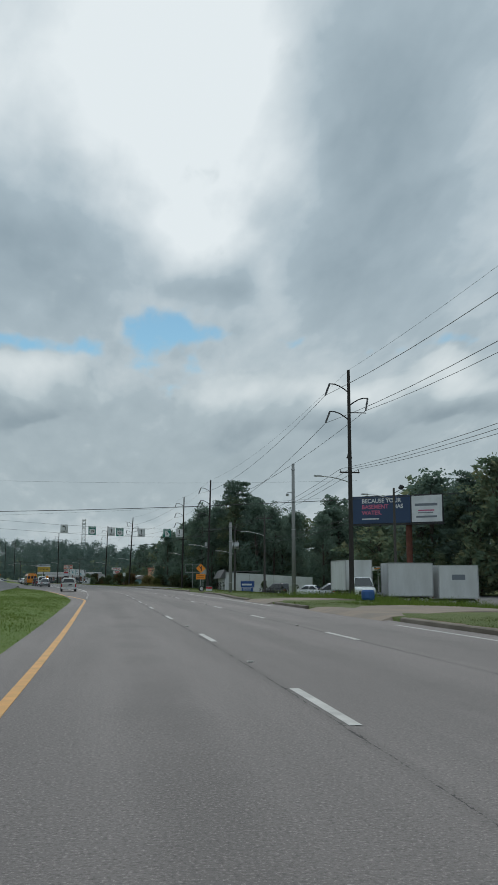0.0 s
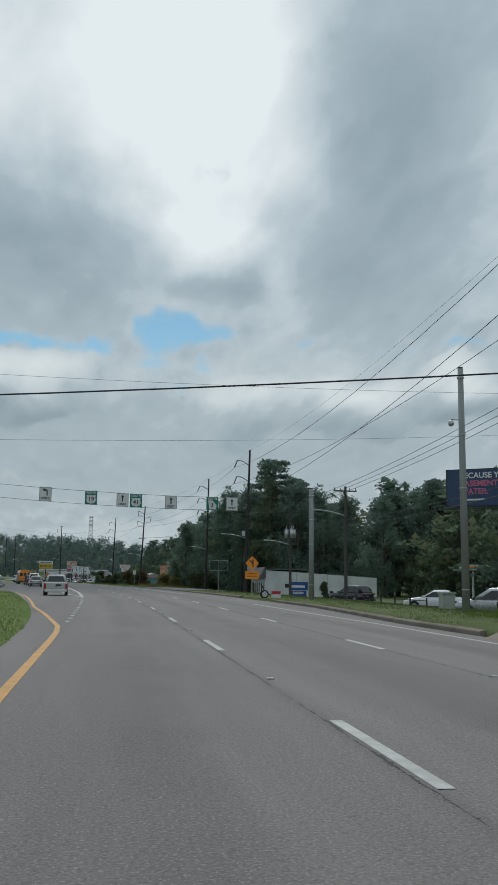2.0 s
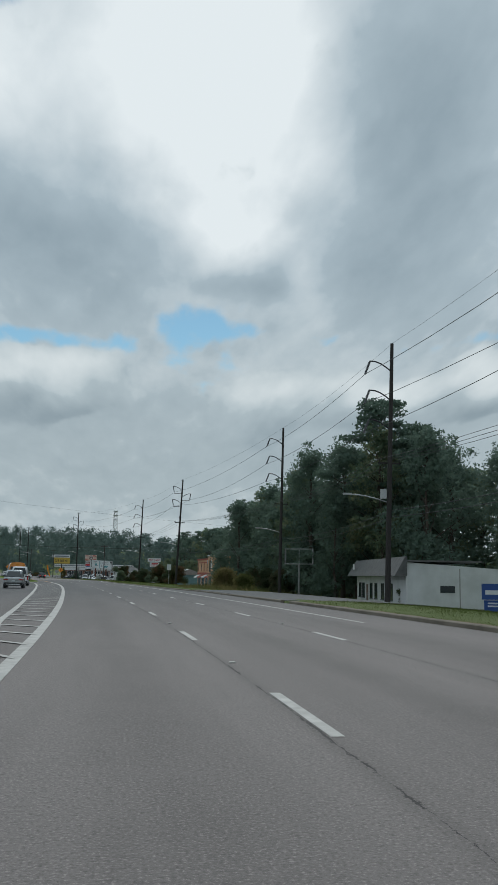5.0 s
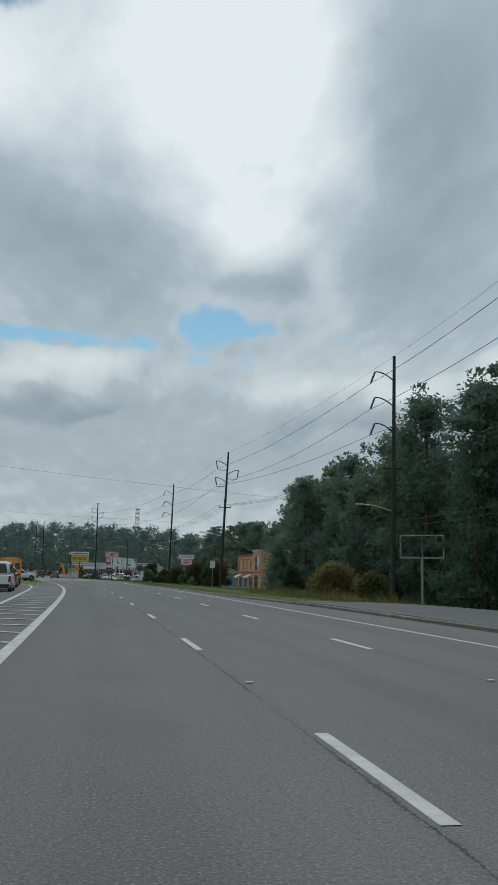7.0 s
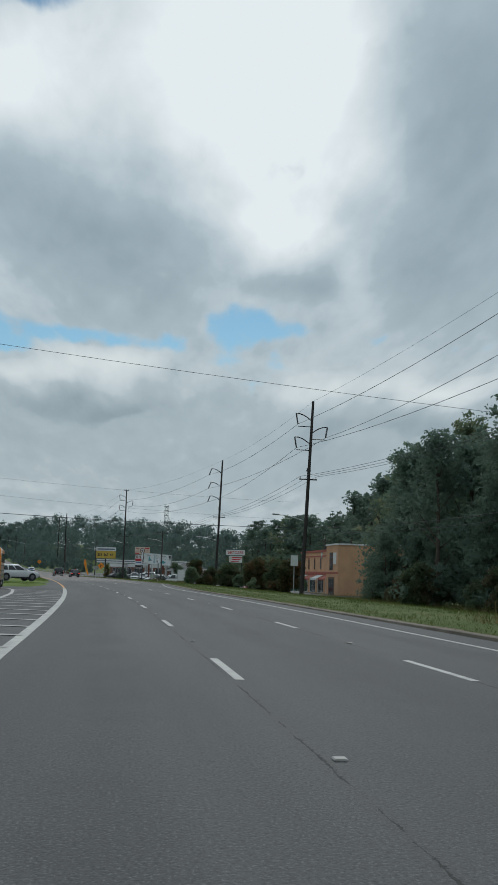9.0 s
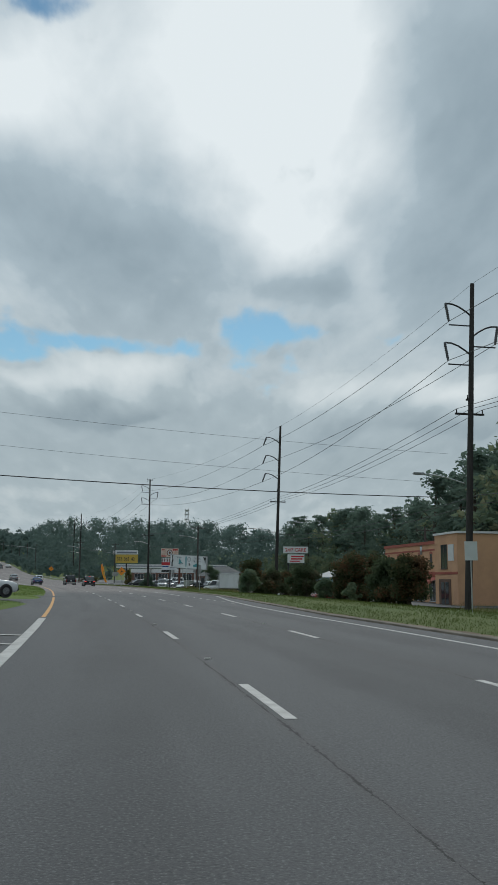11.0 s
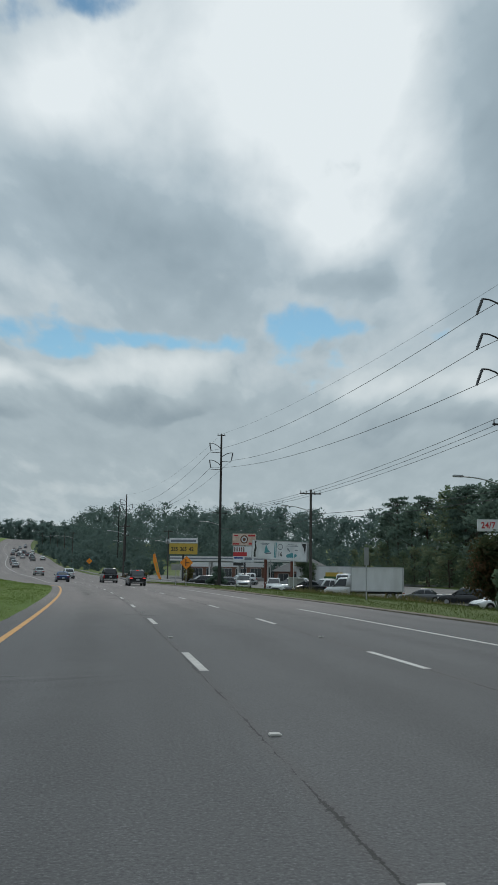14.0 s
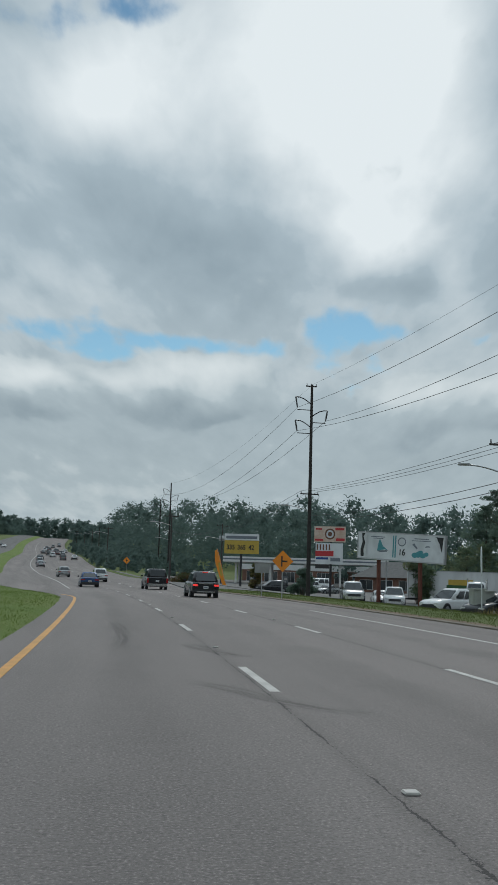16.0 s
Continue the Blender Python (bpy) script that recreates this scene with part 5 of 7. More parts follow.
def diamond_sign(s, off, centre, symbol, label, plaque=False, side=0.62, turn=0):
    base = empty("warning_sign", along(s, off, turn))
    tagged(base, label, "road sign", "orange warning signs")
    post(base, 0, 0.05, -0.3, centre + side * 0.6)
    d = side * 1.02
    shape(base, "panel", [(0, centre - d), (d, centre), (0, centre + d), (-d, centre)], SIGN_ORANGE, -0.01, 0.02)
    if symbol == "merge":
        shape(base, "symbol", [(0.02, centre - 0.36), (0.12, centre - 0.36), (0.12, centre + 0.38), (0.02, centre + 0.38), (0.02, centre + 0.12), (-0.22, centre + 0.3), (-0.26, centre + 0.22), (0.02, centre - 0.06)], SIGN_BLACK, -0.016, label="black branching arrow")
    else:
        shape(base, "symbol", [(-0.12, centre - 0.36), (-0.02, centre - 0.36), (-0.02, centre - 0.06), (0.32, centre - 0.06), (0.32, centre + 0.05), (-0.02, centre + 0.05), (-0.02, centre + 0.36), (-0.12, centre + 0.36)], SIGN_BLACK, -0.016, label="black side-road symbol")
    if plaque:
        pl = plate(base, "plaque", -0.62, 0.62, centre - 1.42, centre - 0.72, SIGN_ORANGE, -0.01)
        for z in (centre - 0.92, centre - 1.18):
            plate(pl, "ink_bar", -0.45, 0.45, z - 0.04, z + 0.04, FADED_INK, -0.018, 0.006)
    return base


def blank_sign(s, off, z0, z1, half, label, turn=0, material=SIGN_BACK):
    base = empty("road_sign", along(s, off, turn))
    tagged(base, label, "road sign")
    post(base, 0, 0.05, -0.3, z1)
    plate(base, "panel", -half, half, z0, z1, material)
    return base


diamond_sign(111.3, 11.6, 2.9, "merge", "orange diamond warning sign above an orange plaque", True)
blank_sign(117.5, 12.9, 2.15, 2.95, 0.48, "grey back of a rectangular road sign")
diamond_sign(366.3, 10.3, 2.55, "side", "orange diamond warning sign on the verge", side=0.72)
blank_sign(371.5, 10.0, 1.75, 2.45, 0.55, "plain grey sign panel on a post")
diamond_sign(489.4, 14.0, 2.6, "side", "distant orange diamond warning sign", side=0.72)
blank_sign(316.5, 13.5, 2.0, 3.0, 0.13, "tall grey sign panel seen from behind")
blank_sign(255.5, 18.2, 2.7, 3.7, 0.36, "white sign panel beside the pole", material=SIGN_WHITE)


def big_billboard():
    m, w = board_pose((132.0, 40.0), (123.2, 51.8), 10.4)
    base = empty("billboard", m)
    tagged(base, "large billboard, dark blue panel beside a white panel", "billboard")
    w, h, cut = 14.6, 4.3, 9.55
    plate(base, "backing", -0.15, w + 0.15, -0.15, h + 0.12, DARK_STEEL, 0.1, 0.35)
    blue = plate(base, "blue_panel", 0, cut, 0, h, BOARD_BLUE, 0.0, 0.1, "dark blue advertising panel")
    lettering(blue, "BECAUSE YOUR", 1.55, h - 1.0, 0.66, SIGN_WHITE, -0.02, "LEFT", 0.98, 0.022)
    lettering(blue, "BASEMENT", 1.55, h - 1.95, 0.66, BOARD_PINK, -0.02, "LEFT", 0.98, 0.022)
    lettering(blue, "HAS", 6.75, h - 1.95, 0.66, SIGN_WHITE, -0.02, "LEFT", 0.95, 0.022)
    lettering(blue, "WATER.", 1.55, h - 2.9, 0.66, BOARD_PINK, -0.02, "LEFT", 0.98, 0.022)
    plate(blue, "ink_bar", 1.55, 4.4, 0.62, 0.82, SIGN_WHITE, -0.02, 0.015)
    white = plate(base, "white_panel", cut + 0.22, w, 0.05, h - 0.05, BOARD_WHITE, 0.0, 0.1, "white advertising panel")
    for x0, x1, z0, z1, mat in ((10.3, 13.9, 2.55, 2.95, GREY_INK), (10.8, 13.4, 1.75, 1.95, BOARD_PINK), (10.8, 13.2, 1.4, 1.55, GREY_INK), (10.5, 13.8, 0.7, 1.0, GREY_INK)):
        plate(white, "ink_bar", x0, x1, z0, z1, mat, -0.015, 0.012)
    bm = bmesh.new()
    box(bm, (w / 2, 0.1, -0.3), (w + 0.6, 1.1, 0.1))
    part("catwalk", bm, DARK_STEEL, base, "narrow steel catwalk")
    bm = bmesh.new()
    rod(bm, (w * 0.62, 0.8, -11.9), (w * 0.62, 0.8, 2), 0.5, 0.5, 16)
    part("column", bm, RUST_STEEL, base, "single steel column")
    for x in (2.0, 5.0, 8.0, 11.0, 13.5):
        bm = bmesh.new()
        rod(bm, (x, 0, -0.3), (x, -1.1, -0.45), 0.03, 0.03, 6)
        box(bm, (x, -1.2, -0.42), (0.5, 0.18, 0.12), 0.02)
        part("board_lamp", bm, DARK_STEEL, base, "small lamp arm below the board")


def torn_billboard():
    m, w = board_pose((390.7, 24.0), (382.5, 29.2), 3.7)
    m = m @ Matrix.Rotation(radians(3.2), 4, "Y")
    base = empty("billboard", m)
    tagged(base, "weathered white billboard with torn paper corners", "billboard")
    h = 2.4
    plate(base, "panel", 0, w, 0, h, BOARD_WHITE, 0.0, 0.25)
    for a, b, c, d in ((-0.1, w + 0.1, h, h + 0.1), (-0.1, w + 0.1, -0.12, 0), (-0.1, 0.02, 0, h), (w - 0.02, w + 0.1, 0, h)):
        plate(base, "frame", a, b, c, d, GALV, -0.03, 0.3)
    # torn paper curling away from the corners
    shape(base, "torn_paper", [(0.35, 0.1), (0.75, 0.15), (0.65, 0.8), (0.85, 1.4), (0.6, 2.0), (0.8, 2.35), (0.4, 2.35), (0.5, 1.5), (0.3, 0.8)], SIGN_BLACK, -0.02, label="black torn strip")
    shape(base, "torn_paper", [(0.8, 0.15), (1.15, 0.3), (1.0, 1.2), (1.1, 2.2), (0.85, 2.3), (0.95, 1.4), (0.75, 0.8)], SIGN_WHITE, -0.09, label="curling white paper")
    shape(base, "torn_paper", [(w - 0.25, 0.9), (w - 0.1, 2.3), (w - 1.0, 2.3), (w - 0.5, 1.7)], SIGN_BLACK, -0.02, label="black torn corner")
    shape(base, "torn_paper", [(w - 0.45, 1.0), (w - 0.2, 0.9), (w - 0.8, 2.25), (w - 1.1, 2.25)], SIGN_WHITE, -0.08, label="curling white paper")
    shape(base, "ink_shape", [(2.3, 0.7), (3.2, 0.9), (3.6, 0.85), (3.0, 1.2), (2.6, 1.9), (2.45, 1.5)], BOARD_TEAL, -0.012)
    shape(base, "ink_shape", [(2.3, 0.75), (3.6, 0.85), (3.5, 0.7), (2.7, 0.6)], GREY_INK, -0.014)
    for x0, x1, z0, z1 in ((1.5, 3.2, 2.02, 2.1), (1.8, 3.0, 1.88, 1.94), (6.6, 8.2, 2.02, 2.1), (6.3, 8.4, 1.84, 1.9)):
        plate(base, "ink_bar", x0, x1, z0, z1, GREY_INK, -0.01, 0.012)
    for x in (4.15, 4.4):
        plate(base, "ink_bar", x, x + 0.14, 0.2, 2.25, BOARD_TEAL, -0.01, 0.012)
    shape(base, "ink_shape", ring(5.2, 1.7, 0.48, 0.42), GREY_INK, -0.01)
    shape(base, "ink_shape", ring(5.2, 1.7, 0.38, 0.32), BOARD_WHITE, -0.018)
    lettering(base, "16", 5.25, 0.45, 0.62, SIGN_BLACK, -0.02, squeeze=0.95, bold=0.012)
    for cx, cz, rx, rz in ((6.7, 0.55, 0.35, 0.25), (7.1, 0.62, 0.3, 0.3), (7.6, 0.55, 0.38, 0.24), (8.0, 0.68, 0.25, 0.2), (7.35, 0.85, 0.3, 0.15)):
        shape(base, "ink_shape", ring(cx, cz, rx, rz, 9), BOARD_TEAL, -0.012 - 0.004 * cx / 8)
    shape(base, "ink_shape", [(6.4, 1.5), (6.9, 1.1), (7.0, 1.2), (6.6, 1.65)], GREY_INK, -0.012)
    shape(base, "ink_shape", [(7.8, 1.3), (8.4, 1.35), (8.3, 1.45), (7.9, 1.42)], GREY_INK, -0.012)
    for x in (2.3, 7.1):
        bm = bmesh.new()
        rod(bm, (x + 0.29, 0.35, -5.2), (x - 0.03, 0.35, 0.5), 0.2, 0.2, 12)
        part("column", bm, RUST_STEEL, base, "rust-red steel column")
    bm = bmesh.new()
    rod(bm, (3.39, 0.5, -5.2), (3.1, 0.5, 0), 0.07, 0.07, 8)
    part("brace", bm, GALV, base, "thin grey pole behind the board")


def red_sign():
    m, w = board_pose((420.6, 29.2), (418.6, 32.8), 3.3)
    base = empty("roadside_sign", m)
    tagged(base, "tall stacked sign board in red, cream and white", "sign")
    post(base, 2.2, 0.2, -5.0, 5.1, 0.16, DARK_STEEL)
    top = plate(base, "upper_panel", 0, 4.15, 3.0, 5.05, BOARD_TAN, 0, 0.25, "tan panel with brown emblem")
    shape(top, "ink_shape", ring(2.1, 4.05, 0.7, 0.72), BOARD_BROWN, -0.012)
    shape(top, "ink_shape", ring(2.1, 4.05, 0.5, 0.52), BOARD_WHITE, -0.02)
    shape(top, "ink_shape", ring(2.1, 4.05, 0.28, 0.3), BOARD_BROWN, -0.028)
    for x0, x1, z0, z1 in ((0.1, 1.2, 3.15, 3.4), (2.9, 4.05, 3.15, 3.5), (0.2, 1.0, 4.6, 4.8), (2.8, 4.0, 4.55, 4.85)):
        plate(top, "ink_bar", x0, x1, z0, z1, BOARD_RED, -0.012, 0.01)
    low = plate(base, "lower_panel", 0.2, 3.8, 0.1, 2.85, BOARD_WHITE, 0, 0.25, "white panel with a red band")
    plate(low, "ink_band", 0.2, 2.6, 1.15, 1.85, BOARD_RED, -0.012, 0.01, "red band")
    for i in range(5):
        plate(low, "ink_bar", 0.35 + 0.4 * i, 0.55 + 0.4 * i, 1.95, 2.7, BOARD_BROWN, -0.012, 0.01)
    plate(low, "ink_bar", 0.3, 1.9, 0.72, 1.0, BLUE_SIGN, -0.012, 0.01)
    plate(low, "ink_bar", 2.2, 3.5, 0.5, 0.95, GREY_INK, -0.012, 0.01)
    plate(base, "reader_panel", 0.2, 2.0, -0.45, 0.05, SIGN_BLACK, 0, 0.2, "dark message panel")


def price_sign():
    m, w = board_pose((467.5, 28.6), (465.0, 34.4), 5.6)
    base = empty("price_sign", m)
    tagged(base, "yellow fuel price sign on a dark post", "price sign")
    post(base, 3.1, 0.2, -7.5, 3.6, 0.2, DARK_STEEL)
    plate(base, "header", 0, 6.3, 2.45, 3.6, BOARD_WHITE, 0, 0.35, "pale header panel")
    plate(base, "ink_bar", 0.3, 6.0, 2.7, 3.2, GREY_INK, -0.012, 0.012)
    face = plate(base, "price_panel", 0, 6.3, 0, 2.4, BOARD_YELLOW, 0, 0.35, "yellow price panel")
    lettering(face, "335", 1.15, 0.75, 0.85, SIGN_BLACK, -0.02, squeeze=0.85, bold=0.03)
    lettering(face, "365", 3.15, 0.75, 0.85, SIGN_BLACK, -0.02, squeeze=0.85, bold=0.03)
    lettering(face, "42", 4.95, 0.75, 0.85, SIGN_BLACK, -0.02, squeeze=0.85, bold=0.03)


def care_sign():
    m, w = board_pose((335.4, 29.2), (334.6, 32.7), 5.05)
    base = empty("roadside_sign", m)
    tagged(base, "white roadside sign with dark red letters", "sign")
    face = plate(base, "panel", 0, 3.5, 0, 0.95, SIGN_WHITE, 0, 0.25)
    lettering(face, "24/7 CARE", 1.75, 0.24, 0.5, BOARD_RED, -0.014, squeeze=0.92, bold=0.012)
    low = plate(base, "lower_panel", 0.6, 3.0, -1.35, -0.15, SIGN_WHITE, 0, 0.25, "white panel with red bars")
    for z0, z1, x0, x1 in ((-0.55, -0.35, 1.1, 2.9), (-0.9, -0.7, 1.1, 2.7), (-1.2, -1.05, 0.9, 2.4)):
        plate(low, "ink_bar", x0, x1, z0, z1, BOARD_RED, -0.012, 0.01)
    for x in (0.7, 2.9):
        post(base, x, 0.15, -6.6, 0, 0.09, DARK_STEEL)


def frame_sign():
    m, w = board_pose((203.4, 24.6), (201.2, 27.7), 3.1)
    base = empty("empty_sign", m)
    tagged(base, "empty metal sign frame on a grey post", "sign")
    for a, b, c, d in ((0, w, 1.9, 2.0), (0, w, 0, 0.1), (0, 0.1, 0.1, 1.9), (w - 0.1, w, 0.1, 1.9)):
        plate(base, "frame_bar", a, b, c, d, SIGN_BACK, 0, 0.3)
    post(base, w * 0.5, 0.15, -4.4, 0, 0.13, POLE_CONCRETE)
    bm = bmesh.new()
    rod(bm, (w * 0.5, 0.15, 0.1), (w * 0.5, 0.15, 1.9), 0.03, 0.03, 6)
    part("stay", bm, GALV, base)


def blue_sign():
    m, w = board_pose((149.5, 25.3), (148.3, 27.6), -1.15)
    base = empty("monument_sign", m)
    tagged(base, "blue and white monument sign on the grass", "sign")
    plate(base, "body", 0.1, 2.1, 0, 1.2, BLUE_SIGN, 0, 0.5)
    head = plate(base, "header", -0.05, 2.3, 1.25, 2.35, BLUE_SIGN, -0.05, 0.6)
    plate(head, "ink_bar", 0.2, 2.0, 1.6, 1.9, SIGN_WHITE, -0.065, 0.012, "white lettering bar")
    for z in (0.75, 0.95):
        plate(base, "ink_bar", 0.35, 1.8, z, z + 0.1, SIGN_WHITE, -0.012, 0.01)


def feather_flag():
    base = empty("feather_flag", along(401.6, 12.4, -20))
    tagged(base, "tall orange feather flag leaning over the verge", "flag")
    bm = bmesh.new()
    bent_rod(bm, [(1.0, 0, -0.1), (0.45, 0, 1.6), (0.05, 0, 3.2), (-0.3, 0, 4.4)], 0.025)
    part("pole", bm, GALV, base)
    pts = [(0.85, 0.5), (0.5, 1.6), (0.12, 3.2), (-0.2, 4.3), (-0.5, 4.1), (-0.45, 3.0), (0.0, 1.6), (0.45, 0.5)]
    flag = shape(base, "banner", pts, SIGN_ORANGE, -0.02, 0.01, "orange printed banner")
    shape(flag, "ink_shape", [(0.42, 1.5), (0.1, 2.9), (-0.1, 2.8), (0.2, 1.5)], BOARD_YELLOW, -0.028)


def service_box(s, off, w, h, label):
    base = empty("utility_cabinet", along(s, off))
    tagged(base, label, "utility cabinet", "roadside cabinets")
    bm = bmesh.new()
    box(bm, (0, 0, h / 2), (w, 0.7, h), 0.04)
    part("body", bm, CABINET, base)
    bm = bmesh.new()
    box(bm, (0, 0, h + 0.04), (w + 0.1, 0.8, 0.1), 0.02)
    part("lid", bm, CABINET, base)
    bm = bmesh.new()
    box(bm, (0, -0.36, h * 0.52), (w * 0.8, 0.02, h * 0.8), 0.005)
    door = part("door", bm, CABINET, base)
    bm = bmesh.new()
    box(bm, (w * 0.3, -0.385, h * 0.5), (0.05, 0.03, 0.2))
    part("handle", bm, GALV, door)


big_billboard()
torn_billboard()
red_sign()
price_sign()
care_sign()
frame_sign()
blue_sign()
feather_flag()
service_box(355.2, 19.2, 0.75, 1.4, "tall green-grey utility cabinet on the verge")
service_box(355.9, 20.1, 0.7, 1.35, "green-grey utility cabinet beside the pole")
service_box(77.5, 15.9, 0.68, 0.9, "grey utility cabinet beside the concrete pole")


def yard_sign(s, off):
    base = empty("yard_sign", along(s, off))
    tagged(base, "small red and white yard sign in the grass", "yard sign")
    plate(base, "panel", -0.36, 0.36, 0.15, 0.65, SIGN_WHITE, 0, 0.01)
    plate(base, "ink_band", -0.34, 0.34, 0.4, 0.62, BOARD_RED, -0.008, 0.006)
    for x in (-0.25, 0.25):
        post(base, x, 0.01, -0.1, 0.3, 0.008)


yard_sign(95.2, 10.2)


def painted_tyre(s, off):
    base = empty("painted_tyre", along(s, off, 8))
    tagged(base, "old tyre with white painted spokes standing on the verge", "tyre")
    bm = bmesh.new()
    for a, b, ra, rb in ((-0.1, -0.06, 0.27, 0.31), (-0.06, 0.06, 0.31, 0.31), (0.06, 0.1, 0.31, 0.27)):
        rod(bm, (0, a, 0.4), (0, b, 0.4), ra, rb, 24)
    part("tyre", bm, RUBBER_BLACK, base)
    rim = shape(base, "rim", [(x, z + 0.4) for x, z in ring(0, 0, 0.2, 0.2, 20)], SIGN_WHITE, -0.108, 0.02, "white painted rim")
    for i in range(8):
        a = i * math.pi / 4
        c, d = math.cos(a), math.sin(a)
        shape(rim, "spoke", [(0.06 * c - 0.012 * d, 0.4 + 0.06 * d + 0.012 * c), (0.18 * c - 0.012 * d, 0.4 + 0.18 * d + 0.012 * c), (0.18 * c + 0.012 * d, 0.4 + 0.18 * d - 0.012 * c), (0.06 * c + 0.012 * d, 0.4 + 0.06 * d - 0.012 * c)], SIGN_BLACK, -0.116, 0.006)


RUBBER_BLACK = principled("old_rubber", (0.02, 0.02, 0.02), 0.85, vary=0.3)
painted_tyre(95.0, 9.3)


def ring_sculpture(s, off):
    base = empty("ring_sign", along(s, off, 70))
    tagged(base, "slim white hoop on a post beside the cabinet", "hoop sign")
    post(base, 0, 0, 0, 2.2, 0.03, SIGN_WHITE)
    bm = bmesh.new()
    pts = [(0.28 * math.cos(a), 0, 3.0 + 0.8 * math.sin(a)) for a in [i * math.pi / 8 for i in range(17)]]
    bent_rod(bm, pts, 0.035, 6)
    part("hoop", bm, SIGN_WHITE, base)


ring_sculpture(354.2, 19.0)

# ---------------------------------------------------------------- vehicles
def paint(name, colour, metal=0.3):
    return principled(name, colour, 0.28, metal, vary=0.1, scale=1.2, grain=60, coat=0.6)


PAINT_BLACK = paint("paint_black", (0.014, 0.016, 0.02))
PAINT_BLUE = paint("paint_blue", (0.018, 0.06, 0.17))
PAINT_WHITE = paint("paint_white", (0.66, 0.67, 0.67), 0.0)
PAINT_OLD_WHITE = paint("paint_old_white", (0.42, 0.42, 0.40), 0.0)
PAINT_SILVER = paint("paint_silver", (0.36, 0.37, 0.38), 0.6)
PAINT_GREY = paint("paint_grey", (0.10, 0.105, 0.11), 0.5)
PAINT_MAROON = paint("paint_maroon", (0.07, 0.014, 0.016))
PAINT_RED = paint("paint_red", (0.28, 0.02, 0.018))
BUS_ORANGE = paint("bus_orange", (0.72, 0.24, 0.012), 0.0)
GLASS_DARK = glass_material("dark_glass", (0.012, 0.015, 0.017))
RUBBER = principled("rubber", (0.018, 0.018, 0.019), 0.85, vary=0.2)
TRIM = principled("black_trim", (0.022, 0.023, 0.025), 0.6, vary=0.1)
CHROME = principled("chrome", (0.62, 0.63, 0.64), 0.2, 1.0, vary=0.1)
RIM = principled("alloy_rim", (0.34, 0.35, 0.36), 0.35, 0.8, vary=0.15)
LAMP_RED = principled("lamp_red", (0.30, 0.012, 0.014), 0.2, vary=0.1, coat=0.8)
LAMP_CLEAR = principled("lamp_clear", (0.6, 0.6, 0.6), 0.15, vary=0.05, coat=0.8)
LAMP_AMBER = principled("lamp_amber", (0.6, 0.22, 0.02), 0.25, vary=0.1)
BRAKE_ON = lit_material("brake_light", (1.0, 0.06, 0.05), 0.45)
BOX_WHITE = principled("box_white", (0.62, 0.63, 0.635), 0.5, vary=0.2, scale=0.7, tint=(0.46, 0.465, 0.46), streak=(1, 1, 0.3))

EMBLEM_GREEN = principled("emblem_green", (0.03, 0.10, 0.03), 0.5, vary=0.2)

_wheels = {}


def wheel(parent, x, y, r, w=0.22):
    side = 1 if x > 0 else -1
    if (r, w) not in _wheels:
        bm = bmesh.new()
        for a, b, ra, rb in ((-w / 2, -w / 2 + 0.04, r * 0.93, r), (-w / 2 + 0.04, w / 2 - 0.04, r, r), (w / 2 - 0.04, w / 2, r, r * 0.93)):
            rod(bm, (a, 0, 0), (b, 0, 0), ra, rb, 22)
        tyre = part("tyre", bm, RUBBER)
        bm = bmesh.new()
        rod(bm, (0, 0, 0), (w / 2 + 0.012, 0, 0), r * 0.64, r * 0.6, 18)
        for i in range(5):
            a = i * 2 * math.pi / 5
            rod(bm, (w / 2 + 0.015, 0, 0), (w / 2 + 0.02, r * 0.55 * math.cos(a), r * 0.55 * math.sin(a)), r * 0.09, r * 0.07, 6)
        rim = part("rim", bm, RIM)
        _wheels[(r, w)] = (tyre.data, rim.data)
        bpy.data.objects.remove(tyre)
        bpy.data.objects.remove(rim)
    t = new("wheel", _wheels[(r, w)][0])
    t.parent = parent
    t.matrix_basis = Matrix.Translation((x, y, r)) @ (Matrix.Rotation(math.pi, 4, "Z") if side < 0 else Matrix.Identity(4))
    k = new("rim", _wheels[(r, w)][1])
    k.parent = t
    return t


def loft(rings, smooth=True, caps=True):
    """A skin over rings of equally many points."""
    n = len(rings[0])
    verts = [p for r in rings for p in r]
    faces = []
    for i in range(len(rings) - 1):
        for j in range(n):
            k = (j + 1) % n
            faces.append((i * n + j, i * n + k, (i + 1) * n + k, (i + 1) * n + j))
    if caps:
        faces += [tuple(range(n - 1, -1, -1)), tuple(range((len(rings) - 1) * n, len(rings) * n))]
    return verts, faces


def skin(name, rings, material, parent, label=""):
    verts, faces = loft(rings)
    ob = mesh_object(name, verts, faces, material, parent, label)
    flags = [True] * (len(faces) - 2) + [False, False]
    ob.data.polygons.foreach_set("use_smooth", flags)
    return ob


def body_ring(y, hw, z0, z1):
    h = z1 - z0
    half = [(0.80, z0), (0.93, z0 + 0.05), (0.975, z0 + h * 0.25), (1.0, z0 + h * 0.52), (0.985, z0 + h * 0.72), (0.955, z1 - 0.06), (0.90, z1 - 0.01), (0.6, z1 + 0.012)]
    return [(f * hw, y, z) for f, z in half] + [(-f * hw, y, z) for f, z in reversed(half)]


